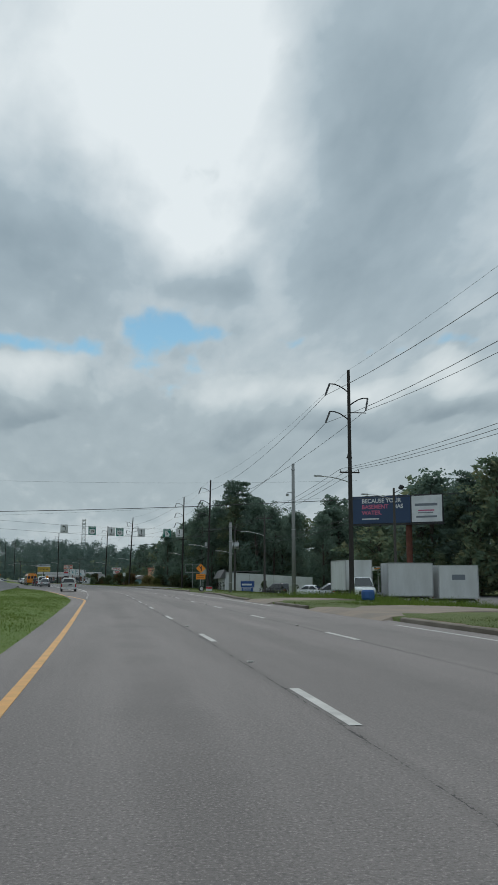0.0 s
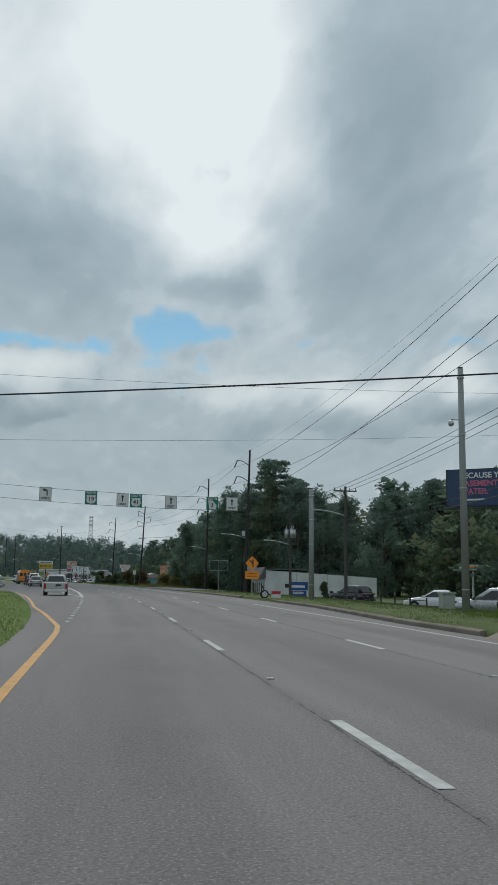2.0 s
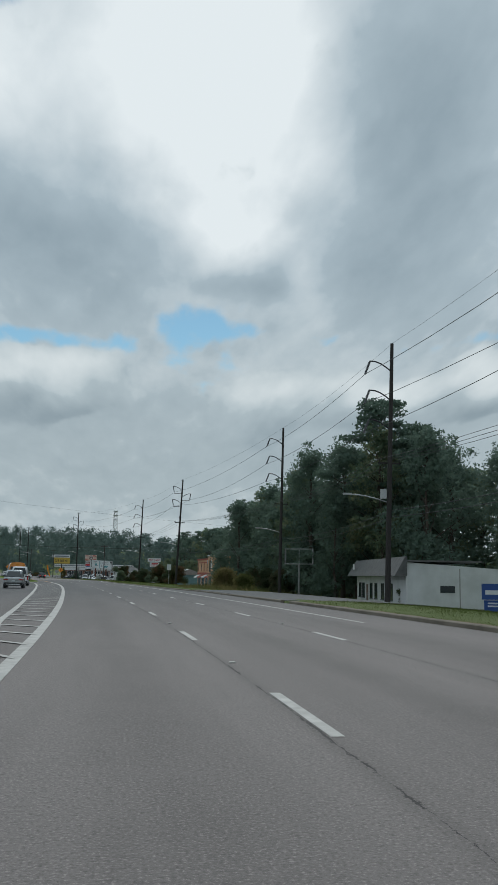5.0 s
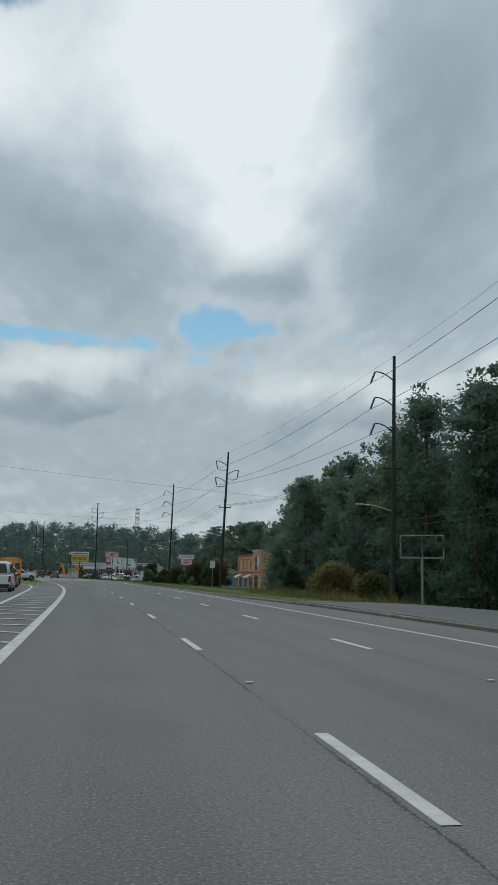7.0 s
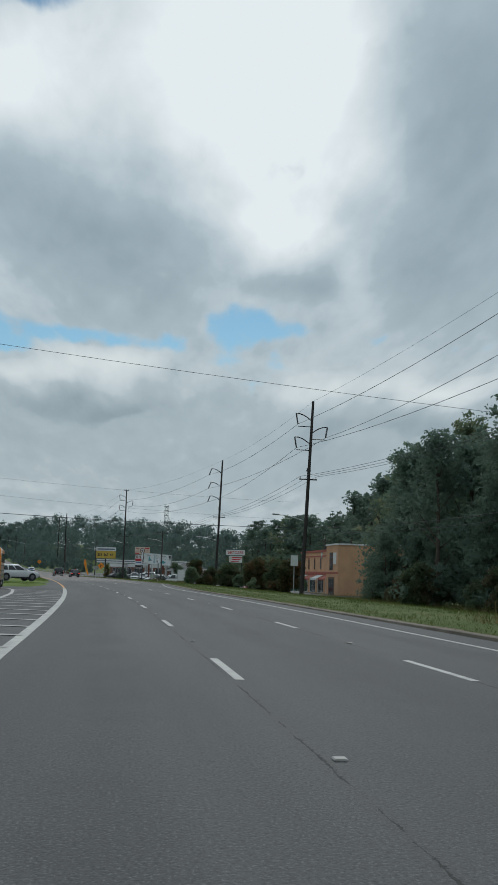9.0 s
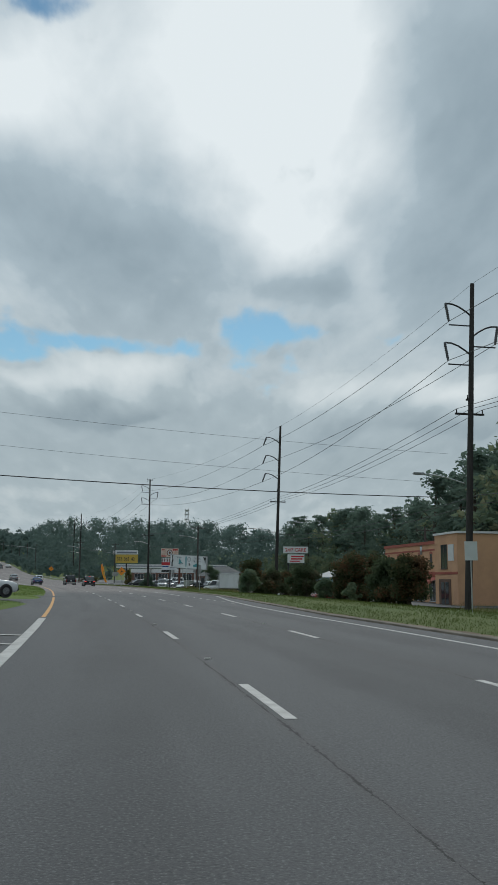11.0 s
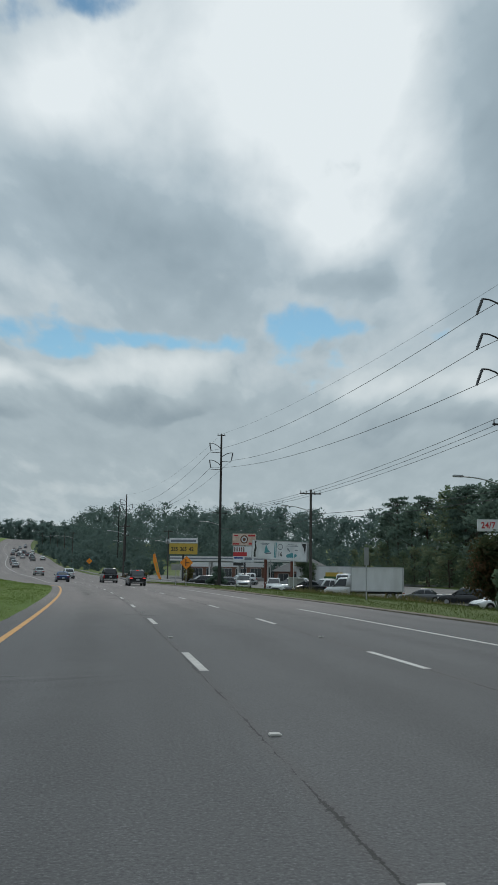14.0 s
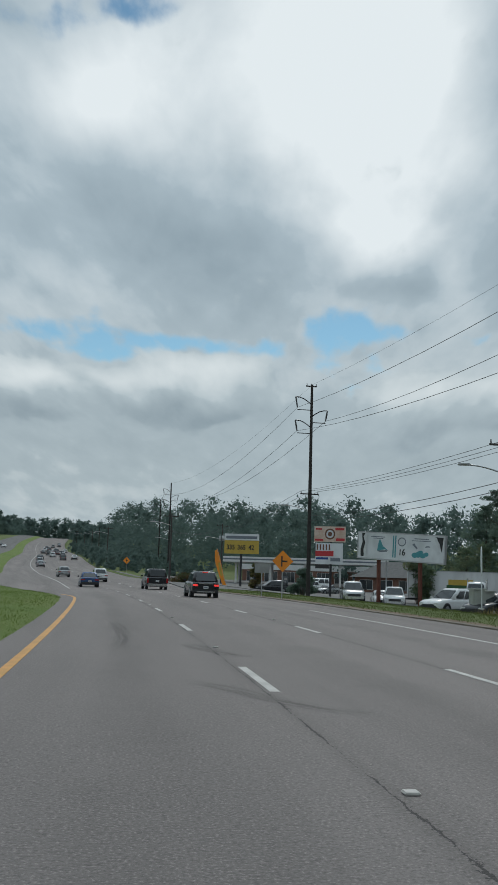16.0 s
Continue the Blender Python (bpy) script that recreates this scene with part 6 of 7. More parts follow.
def pane(parent, name, corners, u0, u1, v0, v1, material, lift=0.012, label=""):
    """A window on a four-cornered face: bottom-left, bottom-right, top-right, top-left as seen from outside."""
    a, b, c, d = (Vector(p) for p in corners)

    def point(u, v):
        return (a.lerp(b, u)).lerp(d.lerp(c, u), v)

    normal = (b - a).cross(d - a).normalized()
    cut = 0.06
    uv = [(u0 + cut * (u1 - u0), v0), (u1 - cut * (u1 - u0), v0), (u1, v0 + cut), (u1 - 0.02, v1 - cut), (u1 - cut * (u1 - u0), v1), (u0 + cut * (u1 - u0), v1), (u0 + 0.02, v1 - cut), (u0, v0 + cut)]
    outer = [point(u, v) + normal * lift for u, v in uv]
    inner = [p - normal * (lift + 0.01) for p in outer]
    n = len(uv)
    faces = [tuple(range(n))] + [(i, n + i, n + (i + 1) % n, (i + 1) % n) for i in range(n)]
    return mesh_object(name, outer + inner, faces, material, parent, label)


def car(m, kind, colour, name, label, length=4.7, width=1.8, height=1.68, belt=1.02, hood=1.0, rear=(0.06, 0.42), front=(0.70, 0.50), wheel_r=0.34,
        brake=False, bed=None, lamps="wide", bumper=None, roof_rails=False, group="vehicles on the highway", windows=3, plate_on=True):
    """A vehicle standing at m: its tail at y = 0, its nose at y = length."""
    base = empty(name, m)
    tagged(base, label, kind, group)
    hw, L = width / 2, length
    low = wheel_r * 0.72
    tail = belt - 0.03 if bed is None else bed
    rings = [body_ring(0.0, hw * 0.9, low + 0.2, tail - 0.1), body_ring(0.07, hw * 0.965, low + 0.06, tail - 0.02), body_ring(0.3, hw * 0.995, low, tail)]
    rings.append(body_ring(L * 0.25, hw, low - 0.02, belt if bed is None else bed))
    rings += [body_ring(L * front[0] - 0.05, hw, low - 0.02, belt), body_ring(L * front[0] + 0.12, hw, low - 0.02, hood + 0.0), body_ring(L - 0.45, hw * 0.97, low, hood - 0.08), body_ring(L - 0.12, hw * 0.9, low + 0.03, hood - 0.2), body_ring(L, hw * 0.8, low + 0.12, hood - 0.36)]
    body = skin("body", rings, colour, base)
    # cabin
    yr0, yr1, yf0, yf1 = rear[0], rear[1], front[0] * L, front[1] * L
    wb, wt = hw * 0.93, hw * 0.77
    zr = height

    def plan(w, ya, yb, z, r=0.12):
        return [(w, ya + r, z), (w, yb - r, z), (w - r, yb, z), (-w + r, yb, z), (-w, yb - r, z), (-w, ya + r, z), (-w + r, ya, z), (w - r, ya, z)]

    cabin = skin("cabin", [plan(wb, yr0, yf0, belt - 0.04), plan(wt, yr1, yf1, zr - 0.1), plan(wt - 0.06, yr1 + 0.06, yf1 - 0.06, zr - 0.03), plan(wt - 0.25, yr1 + 0.25, yf1 - 0.25, zr, 0.05)], colour, base)
    b, t = belt - 0.04, zr - 0.1
    back = [(-wb, yr0, b), (wb, yr0, b), (wt, yr1, t), (-wt, yr1, t)]
    pane(cabin, "rear_window", back, 0.1, 0.9, 0.12, 0.92, GLASS_DARK)
    ahead = [(wb, yf0, b), (-wb, yf0, b), (-wt, yf1, t), (wt, yf1, t)]
    pane(cabin, "windscreen", ahead, 0.06, 0.94, 0.08, 0.95, GLASS_DARK)
    right = [(wb, yr0, b), (wb, yf0, b), (wt, yf1, t), (wt, yr1, t)]
    left = [(-wb, yf0, b), (-wb, yr0, b), (-wt, yr1, t), (-wt, yf1, t)]
    cuts = {3: (0.1, 0.32, 0.6, 0.9), 2: (0.1, 0.48, 0.9), 1: (0.45, 0.92)}[windows]
    for i in range(len(cuts) - 1):
        a, c = cuts[i] + 0.012, cuts[i + 1] - 0.012
        pane(cabin, "side_window", right, a, c, 0.1, 0.88, GLASS_DARK)
        pane(cabin, "side_window", left, 1 - c, 1 - a, 0.1, 0.88, GLASS_DARK)
    # wheels and arches
    for y in (L * 0.2, L * 0.815):
        for side in (-1, 1):
            bm = bmesh.new()
            rod(bm, (side * (hw - 0.22), y, wheel_r), (side * (hw + 0.004), y, wheel_r), wheel_r * 1.16, wheel_r * 1.16, 20)
            part("wheel_arch", bm, TRIM, base)
            wheel(base, side * (hw - 0.1), y, wheel_r)
    # tail
    lit = BRAKE_ON if brake else LAMP_RED
    zl = tail - 0.22
    for side in (-1, 1):
        bm = bmesh.new()
        if lamps == "wide":
            box(bm, (side * hw * 0.76, 0.03, zl), (0.34 if brake else 0.42, 0.16, 0.12), 0.03)
        else:
            box(bm, (side * hw * 0.9, 0.03, zl - 0.1), (0.17, 0.14, 0.44), 0.02)
        part("tail_lamp", bm, lit, base, "red tail lamp")
        bm = bmesh.new()
        box(bm, (side * hw * 0.68, L - 0.1, hood - 0.32), (0.36, 0.16, 0.14), 0.03)
        part("headlamp", bm, LAMP_CLEAR, base, "clear headlamp")
        bm = bmesh.new()
        box(bm, (side * (hw + 0.1), L * front[0] - 0.28, belt + 0.06), (0.2, 0.1, 0.15), 0.03)
        part("mirror", bm, TRIM if colour is not PAINT_WHITE else colour, base, "door mirror")
    if brake:
        bm = bmesh.new()
        box(bm, (0, yr1 + 0.02, zr - 0.05), (0.36, 0.06, 0.04))
        part("high_brake_lamp", bm, BRAKE_ON, base, "lit high brake lamp")
    bm = bmesh.new()
    box(bm, (0, 0.02, low + 0.16), (width * 0.92, 0.16, 0.24), 0.05)
    bump = part("rear_bumper", bm, bumper or TRIM, base, "rear bumper")
    if bumper is None and kind == "suv":
        bm = bmesh.new()
        box(bm, (0, -0.065, low + 0.12), (width * 0.66, 0.03, 0.07), 0.012)
        part("skid_strip", bm, CHROME, bump, "silver skid strip")
        bm = bmesh.new()
        box(bm, (0, -0.01, tail - 0.12), (0.95, 0.06, 0.06), 0.02)
        part("tailgate_trim", bm, CHROME, base, "chrome strip across the tailgate")
    bm = bmesh.new()
    box(bm, (0, L - 0.02, low + 0.2), (width * 0.82, 0.16, 0.26), 0.05)
    part("front_bumper", bm, bumper or TRIM, base, "front bumper")
    bm = bmesh.new()
    box(bm, (0, L - 0.01, hood - 0.47), (width * 0.56, 0.08, 0.25), 0.02)
    part("grille", bm, TRIM, base, "dark grille")
    if plate_on:
        bm = bmesh.new()
        box(bm, (0, -0.012, tail - 0.36), (0.32, 0.05, 0.16), 0.008)
        number = part("number_plate", bm, SIGN_WHITE, base, "white number plate")
        bm = bmesh.new()
        box(bm, (0, -0.042, tail - 0.36), (0.24, 0.008, 0.06))
        part("ink_bar", bm, GREY_INK, number)
    for side in (-1, 1):
        bm = bmesh.new()
        box(bm, (side * (hw * 0.998), L * 0.52, low + 0.06), (0.05, L * 0.42, 0.12), 0.02)
        part("sill", bm, TRIM, base)
        if roof_rails:
            bm = bmesh.new()
            rod(bm, (side * (wt - 0.12), yr1 + 0.3, zr + 0.05), (side * (wt - 0.12), yf1 - 0.2, zr + 0.05), 0.025, 0.025, 6)
            part("roof_rail", bm, CHROME, base)
    if bed is not None:
        bm = bmesh.new()
        box(bm, (0, rear[0] / 2 + 0.02, bed + 0.022), (width * 0.82, rear[0] - 0.24, 0.03))
        part("load_bed", bm, TRIM, base, "dark open load bed")
        bm = bmesh.new()
        box(bm, (0, 0.0, bed - 0.3), (width * 0.74, 0.08, 0.44), 0.02)
        part("tailgate", bm, colour, base, "tailgate panel")
        bm = bmesh.new()
        box(bm, (0.22, -0.045, bed - 0.24), (0.42, 0.02, 0.15), 0.005)
        part("tailgate_patch", bm, TRIM, base, "dark worn patch on the tailgate")
    return base


def suv(m, colour, label, **k):
    return car(m, "suv", colour, "suv", label, **{**dict(length=4.7, width=1.82, height=1.7, belt=1.05, hood=1.03, rear=(0.1, 0.5), front=(0.73, 0.53), wheel_r=0.36), **k})


def sedan(m, colour, label, **k):
    return car(m, "sedan", colour, "sedan", label, **{**dict(length=4.6, width=1.8, height=1.46, belt=0.96, hood=0.92, rear=(0.75, 1.45), front=(0.74, 0.55), wheel_r=0.33, windows=2), **k})


def pickup(m, colour, label, **k):
    return car(m, "pickup truck", colour, "pickup_truck", label, **{**dict(length=5.6, width=1.95, height=1.84, belt=1.12, hood=1.12, rear=(2.1, 2.3), front=(0.75, 0.62), wheel_r=0.39, bed=1.1, lamps="tall", bumper=CHROME, windows=2), **k})


def minivan(m, colour, label, **k):
    return car(m, "minivan", colour, "minivan", label, **{**dict(length=5.0, width=1.95, height=1.75, belt=1.02, hood=0.98, rear=(0.12, 0.45), front=(0.80, 0.58), wheel_r=0.33, lamps="tall"), **k})


def van(m, colour, label, **k):
    return car(m, "van", colour, "van", label, **{**dict(length=5.4, width=2.0, height=2.15, belt=1.25, hood=1.15, rear=(0.06, 0.2), front=(0.86, 0.70), wheel_r=0.36, lamps="tall", windows=3), **k})


# cars moving with the traffic ahead, where the shot ends
suv(along(365.0, 4.9), PAINT_BLACK, "black suv with lit brake lights driving ahead", brake=True, roof_rails=True)
suv(along(391.5, 4.6), PAINT_BLACK, "large black suv with tinted rear glass", length=5.3, width=2.02, height=1.95, belt=1.2, hood=1.15, rear=(0.08, 0.3), wheel_r=0.39, lamps="tall", bumper=CHROME)
sedan(along(396.0, -1.4), PAINT_BLUE, "blue sedan driving beside the grass median")
suv(along(421.6, 1.6), PAINT_WHITE, "white suv driving ahead of the blue sedan")
suv(along(448.0, -1.2), PAINT_SILVER, "silver suv driving further along the road", height=1.62)
r_far = random.Random(4)
for i in range(16):
    s, lane = 520 + 21.0 * i + r_far.uniform(-6, 6), r_far.choice((-1.6, 1.7, 5.0))
    c, what = r_far.choice(((PAINT_BLACK, "black"), (PAINT_GREY, "grey"), (PAINT_WHITE, "white"), (PAINT_SILVER, "silver")))
    (sedan if r_far.random() < 0.5 else suv)(along(s, lane + 3.4 * (s > 600)), c, f"distant {what} car in the queue up the hill", plate_on=False)
for s, off, c, what in ((560, -1.6, PAINT_BLACK, "black"), (578, 4.9, PAINT_GREY, "grey"), (589, 8.4, PAINT_WHITE, "white"), (604, 5.0, PAINT_BLACK, "black"), (640, 0.5, PAINT_BLACK, "black"), (648, 3.6, PAINT_MAROON, "maroon"), (668, -1.4, PAINT_GREY, "grey"), (690, 2.4, PAINT_SILVER, "silver"), (705, 4.8, PAINT_BLACK, "black"), (732, 0.2, PAINT_WHITE, "white"), (762, 3.0, PAINT_BLACK, "black")):
    (sedan if r_far.random() < 0.5 else suv)(along(s, off), c, f"distant {what} car climbing the hill", plate_on=False)
for s, off, c, what in ((470, -16.0, PAINT_BLACK, "black"), (700, -17.0, PAINT_WHITE, "white"), (760, -20.0, PAINT_GREY, "grey")):
    sedan(along(s, off, 180), c, f"distant {what} car on the opposite carriageway", plate_on=False)

# left turn bay
pickup(along(104.6, -5.55), PAINT_OLD_WHITE, "old white pickup truck entering the turn bay", width=1.86, height=1.66, belt=1.1, hood=1.08, bed=1.06, length=5.1, rear=(1.75, 1.95), wheel_r=0.37)
suv(along(176.5, -8.0), PAINT_SILVER, "silver suv waiting in the turn bay")
van(along(196.0, -8.2), PAINT_WHITE, "white panel van waiting in the turn bay")
suv(along(204.5, -8.5), PAINT_MAROON, "dark red suv waiting in the turn bay", height=1.78)
pickup(along(214.5, -8.7), PAINT_BLACK, "black pickup truck waiting in the turn bay")
suv(along(266.5, -10.1, -62), PAINT_WHITE, "white suv crossing the median opening", height=1.66)

# parked by the buildings
suv(along(122.2, 26.3, 28), PAINT_BLACK, "black suv parked behind the grass verge", length=5.0, height=1.8, group="parked vehicles")
sedan(along(90.4, 22.9, 60), PAINT_WHITE, "white sedan parked behind the verge", group="parked vehicles")
minivan(along(82.1, 23.6, 60), PAINT_SILVER, "pale silver minivan parked beside the sedan", group="parked vehicles")
sedan(along(113.5, 38.0, 80), PAINT_GREY, "grey sedan parked beyond the minivan", group="parked vehicles")
sedan(along(82.0, 57.0, 90), PAINT_BLUE, "blue sedan parked under the canopy", group="parked vehicles")
pickup(along(386.5, 21.8, 165), PAINT_SILVER, "silver pickup truck parked nose to the road", group="parked vehicles")
sedan(along(394.0, 27.5, 165), PAINT_WHITE, "white sedan parked in the row", group="parked vehicles")
pickup(along(388.5, 26.8, 160), PAINT_WHITE, "white pickup truck parked in the row", group="parked vehicles")
suv(along(366.0, 24.0, 118), PAINT_WHITE, "white suv parked side on in the lot", length=4.9, height=1.75, group="parked vehicles")
pickup(along(360.0, 27.0, 100), PAINT_WHITE, "white crew cab pickup truck in the lot", height=1.95, group="parked vehicles")
sedan(along(357.0, 22.6, 120), PAINT_BLACK, "dark sedan with its bonnet toward the road", group="parked vehicles")
sedan(along(352.0, 34.0, 60), PAINT_GREY, "dark grey sedan parked beyond the box truck", group="parked vehicles")
suv(along(347.0, 36.0, 60), PAINT_BLACK, "black suv parked beyond the box truck", group="parked vehicles")
suv(along(425.0, 27.0, 95), PAINT_BLACK, "black suv parked behind the red sign", group="parked vehicles")
pickup(along(449.0, 42.0, 95), PAINT_WHITE, "white pickup truck at the fuel station", group="parked vehicles")
suv(along(452.0, 34.5, 150), PAINT_WHITE, "white suv beside the price sign", group="parked vehicles")
van(along(462.0, 47.0, 95), PAINT_WHITE, "white van under the fuel canopy", group="parked vehicles")
sedan(along(438.0, 39.0, 120), PAINT_SILVER, "silver sedan parked at the fuel station", group="parked vehicles")
suv(along(432.0, 33.0, 95), PAINT_GREY, "grey suv parked near the hedge", group="parked vehicles")
sedan(along(322.0, 33.5, 95), PAINT_RED, "red sedan parked before the tan shop", group="parked vehicles")
sedan(along(331.0, 31.0, 95), PAINT_WHITE, "white sedan parked among the shrubs", group="parked vehicles")


def box_truck(m, label, box_len=6.2, box_h=2.6, box_w=2.45, cab=True, mark=None, name="box_truck"):
    """A delivery truck: tail of the box at y = 0."""
    base = empty(name, m)
    tagged(base, label, "box truck", "parked trucks")
    bm = bmesh.new()
    box(bm, (0, box_len / 2, 0.95 + box_h / 2), (box_w, box_len, box_h), 0.03)
    body = part("cargo_box", bm, BOX_WHITE, base, "white cargo box")
    for sx in (-1, 1):
        for y in (0.0, box_len):
            bm = bmesh.new()
            box(bm, (sx * box_w / 2, y, 0.95 + box_h / 2), (0.09, 0.09, box_h + 0.02), 0.01)
            part("corner_post", bm, GALV, body)
    for z in (0.95, 0.95 + box_h):
        for sx in (-1, 1):
            bm = bmesh.new()
            box(bm, (sx * box_w / 2, box_len / 2, z), (0.07, box_len, 0.09), 0.01)
            part("edge_rail", bm, GALV, body)
    bm = bmesh.new()
    box(bm, (0, -0.02, 0.95 + box_h * 0.48), (box_w * 0.86, 0.05, box_h * 0.86), 0.01)
    door = part("rear_door", bm, BOX_WHITE, base, "white roll-up door")
    for i in range(1, 6):
        bm = bmesh.new()
        box(bm, (0, -0.048, 0.95 + box_h * (0.05 + 0.145 * i)), (box_w * 0.86, 0.012, 0.02))
        part("door_seam", bm, GREY_INK, door)
    bm = bmesh.new()
    box(bm, (box_w * 0.12, -0.06, 0.95 + box_h * 0.4), (0.06, 0.03, box_h * 0.5))
    part("door_bar", bm, GREY_INK, door)
    bm = bmesh.new()
    box(bm, (0, box_len / 2 + 0.8, 0.78), (0.9, box_len + 1.4, 0.2), 0.02)
    part("chassis", bm, DARK_STEEL, base)
    bm = bmesh.new()
    box(bm, (0, -0.05, 0.55), (box_w * 0.9, 0.12, 0.14), 0.02)
    part("rear_bumper", bm, DARK_STEEL, base)
    for side in (-1, 1):
        bm = bmesh.new()
        box(bm, (side * box_w * 0.4, -0.06, 0.78), (0.22, 0.06, 0.12), 0.01)
        part("tail_lamp", bm, LAMP_RED, base)
        wheel(base, side * 0.95, box_len * 0.25, 0.45, 0.5)
    if cab:
        hw = 1.0
        y0 = box_len + 0.1
        rings = [body_ring(y0, hw, 0.5, 1.35), body_ring(y0 + 1.2, hw, 0.45, 1.35), body_ring(y0 + 1.5, hw, 0.45, 1.3), body_ring(y0 + 2.2, hw * 0.95, 0.5, 1.2), body_ring(y0 + 2.5, hw * 0.85, 0.6, 1.0)]
        skin("cab", rings, PAINT_WHITE, base, "white cab")
        pl = lambda w, a, b, z: [(w, a, z), (w, b, z), (-w, b, z), (-w, a, z)]
        top = skin("cab_roof", [pl(0.95, y0, y0 + 1.75, 1.3), pl(0.82, y0 + 0.05, y0 + 1.1, 2.1), pl(0.6, y0 + 0.2, y0 + 0.95, 2.16)], PAINT_WHITE, base)
        pane(top, "windscreen", [(0.95, y0 + 1.75, 1.3), (-0.95, y0 + 1.75, 1.3), (-0.82, y0 + 1.1, 2.1), (0.82, y0 + 1.1, 2.1)], 0.06, 0.94, 0.08, 0.94, GLASS_DARK)
        pane(top, "side_window", [(0.95, y0, 1.3), (0.95, y0 + 1.75, 1.3), (0.82, y0 + 1.1, 2.1), (0.82, y0 + 0.05, 2.1)], 0.25, 0.9, 0.1, 0.9, GLASS_DARK)
        pane(top, "side_window", [(-0.95, y0 + 1.75, 1.3), (-0.95, y0, 1.3), (-0.82, y0 + 0.05, 2.1), (-0.82, y0 + 1.1, 2.1)], 0.1, 0.75, 0.1, 0.9, GLASS_DARK)
        for side in (-1, 1):
            wheel(base, side * 0.9, y0 + 1.75, 0.42, 0.25)
            bm = bmesh.new()
            box(bm, (side * 0.72, y0 + 2.38, 0.92), (0.3, 0.16, 0.16), 0.02)
            part("headlamp", bm, LAMP_CLEAR, base)
            bm = bmesh.new()
            box(bm, (side * 1.15, y0 + 1.5, 1.5), (0.08, 0.12, 0.35), 0.02)
            part("mirror", bm, TRIM, base)
        bm = bmesh.new()
        box(bm, (0, y0 + 2.48, 0.75), (1.3, 0.08, 0.3), 0.02)
        part("grille", bm, TRIM, base, "dark grille")
    else:
        for side in (-1, 1):
            wheel(base, side * 0.95, box_len * 0.14, 0.45, 0.5)
            bm = bmesh.new()
            box(bm, (side * 0.7, box_len * 0.8, 0.45), (0.14, 0.14, 0.95))
            part("landing_leg", bm, DARK_STEEL, base)
    if mark:
        cx, cz, w, h, mat, side = mark
        bm = bmesh.new()
        box(bm, (side * (box_w / 2 + 0.006), cx, cz), (0.012, w, h))
        part("emblem", bm, mat, body, "painted emblem")
        if mat is BOARD_YELLOW:
            bm = bmesh.new()
            box(bm, (side * (box_w / 2 + 0.012), cx, cz - h * 0.33), (0.012, w * 1.15, h * 0.42))
            part("emblem", bm, EMBLEM_GREEN, body, "dark green emblem band")
    return base


box_truck(along(79.2, 21.4, 177), "white box truck parked behind a low timber fence", 6.4, 2.75)
box_truck(along(75.2, 28.7, 86), "white semi trailer parked before the trees", 4.3, 3.05, 2.6, False, name="semi_trailer")
box_truck(along(74.6, 33.0, 86), "white semi trailer with a dark emblem", 3.8, 3.05, 2.6, False, (1.9, 2.9, 1.3, 0.5, GREY_INK, -1), "semi_trailer")
box_truck(along(347.6, 27.7, 66), "white box truck parked in the car lot", 4.7, 2.15)
box_truck(along(402.0, 45.5, 70), "long white trailer with a yellow and green emblem", 10.5, 3.05, 2.6, False, (4.6, 2.6, 2.8, 1.0, BOARD_YELLOW, -1), "semi_trailer")


def semi_tractor(m, label):
    base = empty("semi_truck", m)
    tagged(base, label, "semi truck", "parked trucks")
    rings = [body_ring(0, 1.1, 0.8, 1.9), body_ring(2.2, 1.1, 0.7, 1.9), body_ring(2.5, 1.0, 0.7, 1.75), body_ring(3.9, 0.9, 0.7, 1.6), body_ring(4.3, 0.75, 0.75, 1.35)]
    skin("cab", rings, PAINT_WHITE, base)
    pl = lambda w, a, b, z: [(w, a, z), (w, b, z), (-w, b, z), (-w, a, z)]
    top = skin("cab_roof", [pl(1.05, 0.1, 2.5, 1.85), pl(0.95, 0.1, 1.95, 2.8), pl(0.7, 0.3, 1.7, 2.95)], PAINT_WHITE, base)
    pane(top, "windscreen", [(1.05, 2.5, 1.85), (-1.05, 2.5, 1.85), (-0.95, 1.95, 2.8), (0.95, 1.95, 2.8)], 0.06, 0.94, 0.1, 0.9, GLASS_DARK)
    pane(top, "side_window", [(1.05, 0.1, 1.85), (1.05, 2.5, 1.85), (0.95, 1.95, 2.8), (0.95, 0.1, 2.8)], 0.45, 0.92, 0.1, 0.85, GLASS_DARK)
    for side in (-1, 1):
        wheel(base, side * 0.95, 3.6, 0.5, 0.3)
        wheel(base, side * 0.9, -0.6, 0.5, 0.5)
        bm = bmesh.new()
        rod(bm, (side * 1.05, -0.1, 0.9), (side * 1.05, -0.1, 3.3), 0.07, 0.07, 8)
        part("exhaust_stack", bm, CHROME, base)
        bm = bmesh.new()
        box(bm, (side * 0.75, 4.2, 1.05), (0.28, 0.14, 0.2), 0.02)
        part("headlamp", bm, LAMP_CLEAR, base)
    bm = bmesh.new()
    box(bm, (0, 4.3, 1.05), (0.9, 0.08, 0.6), 0.02)
    part("grille", bm, CHROME, base)
    bm = bmesh.new()
    box(bm, (0, 1.0, 0.7), (0.9, 6.2, 0.25), 0.02)
    part("chassis", bm, DARK_STEEL, base)


semi_tractor(along(400.0, 41.5, 150), "white semi truck tractor parked behind the billboard")


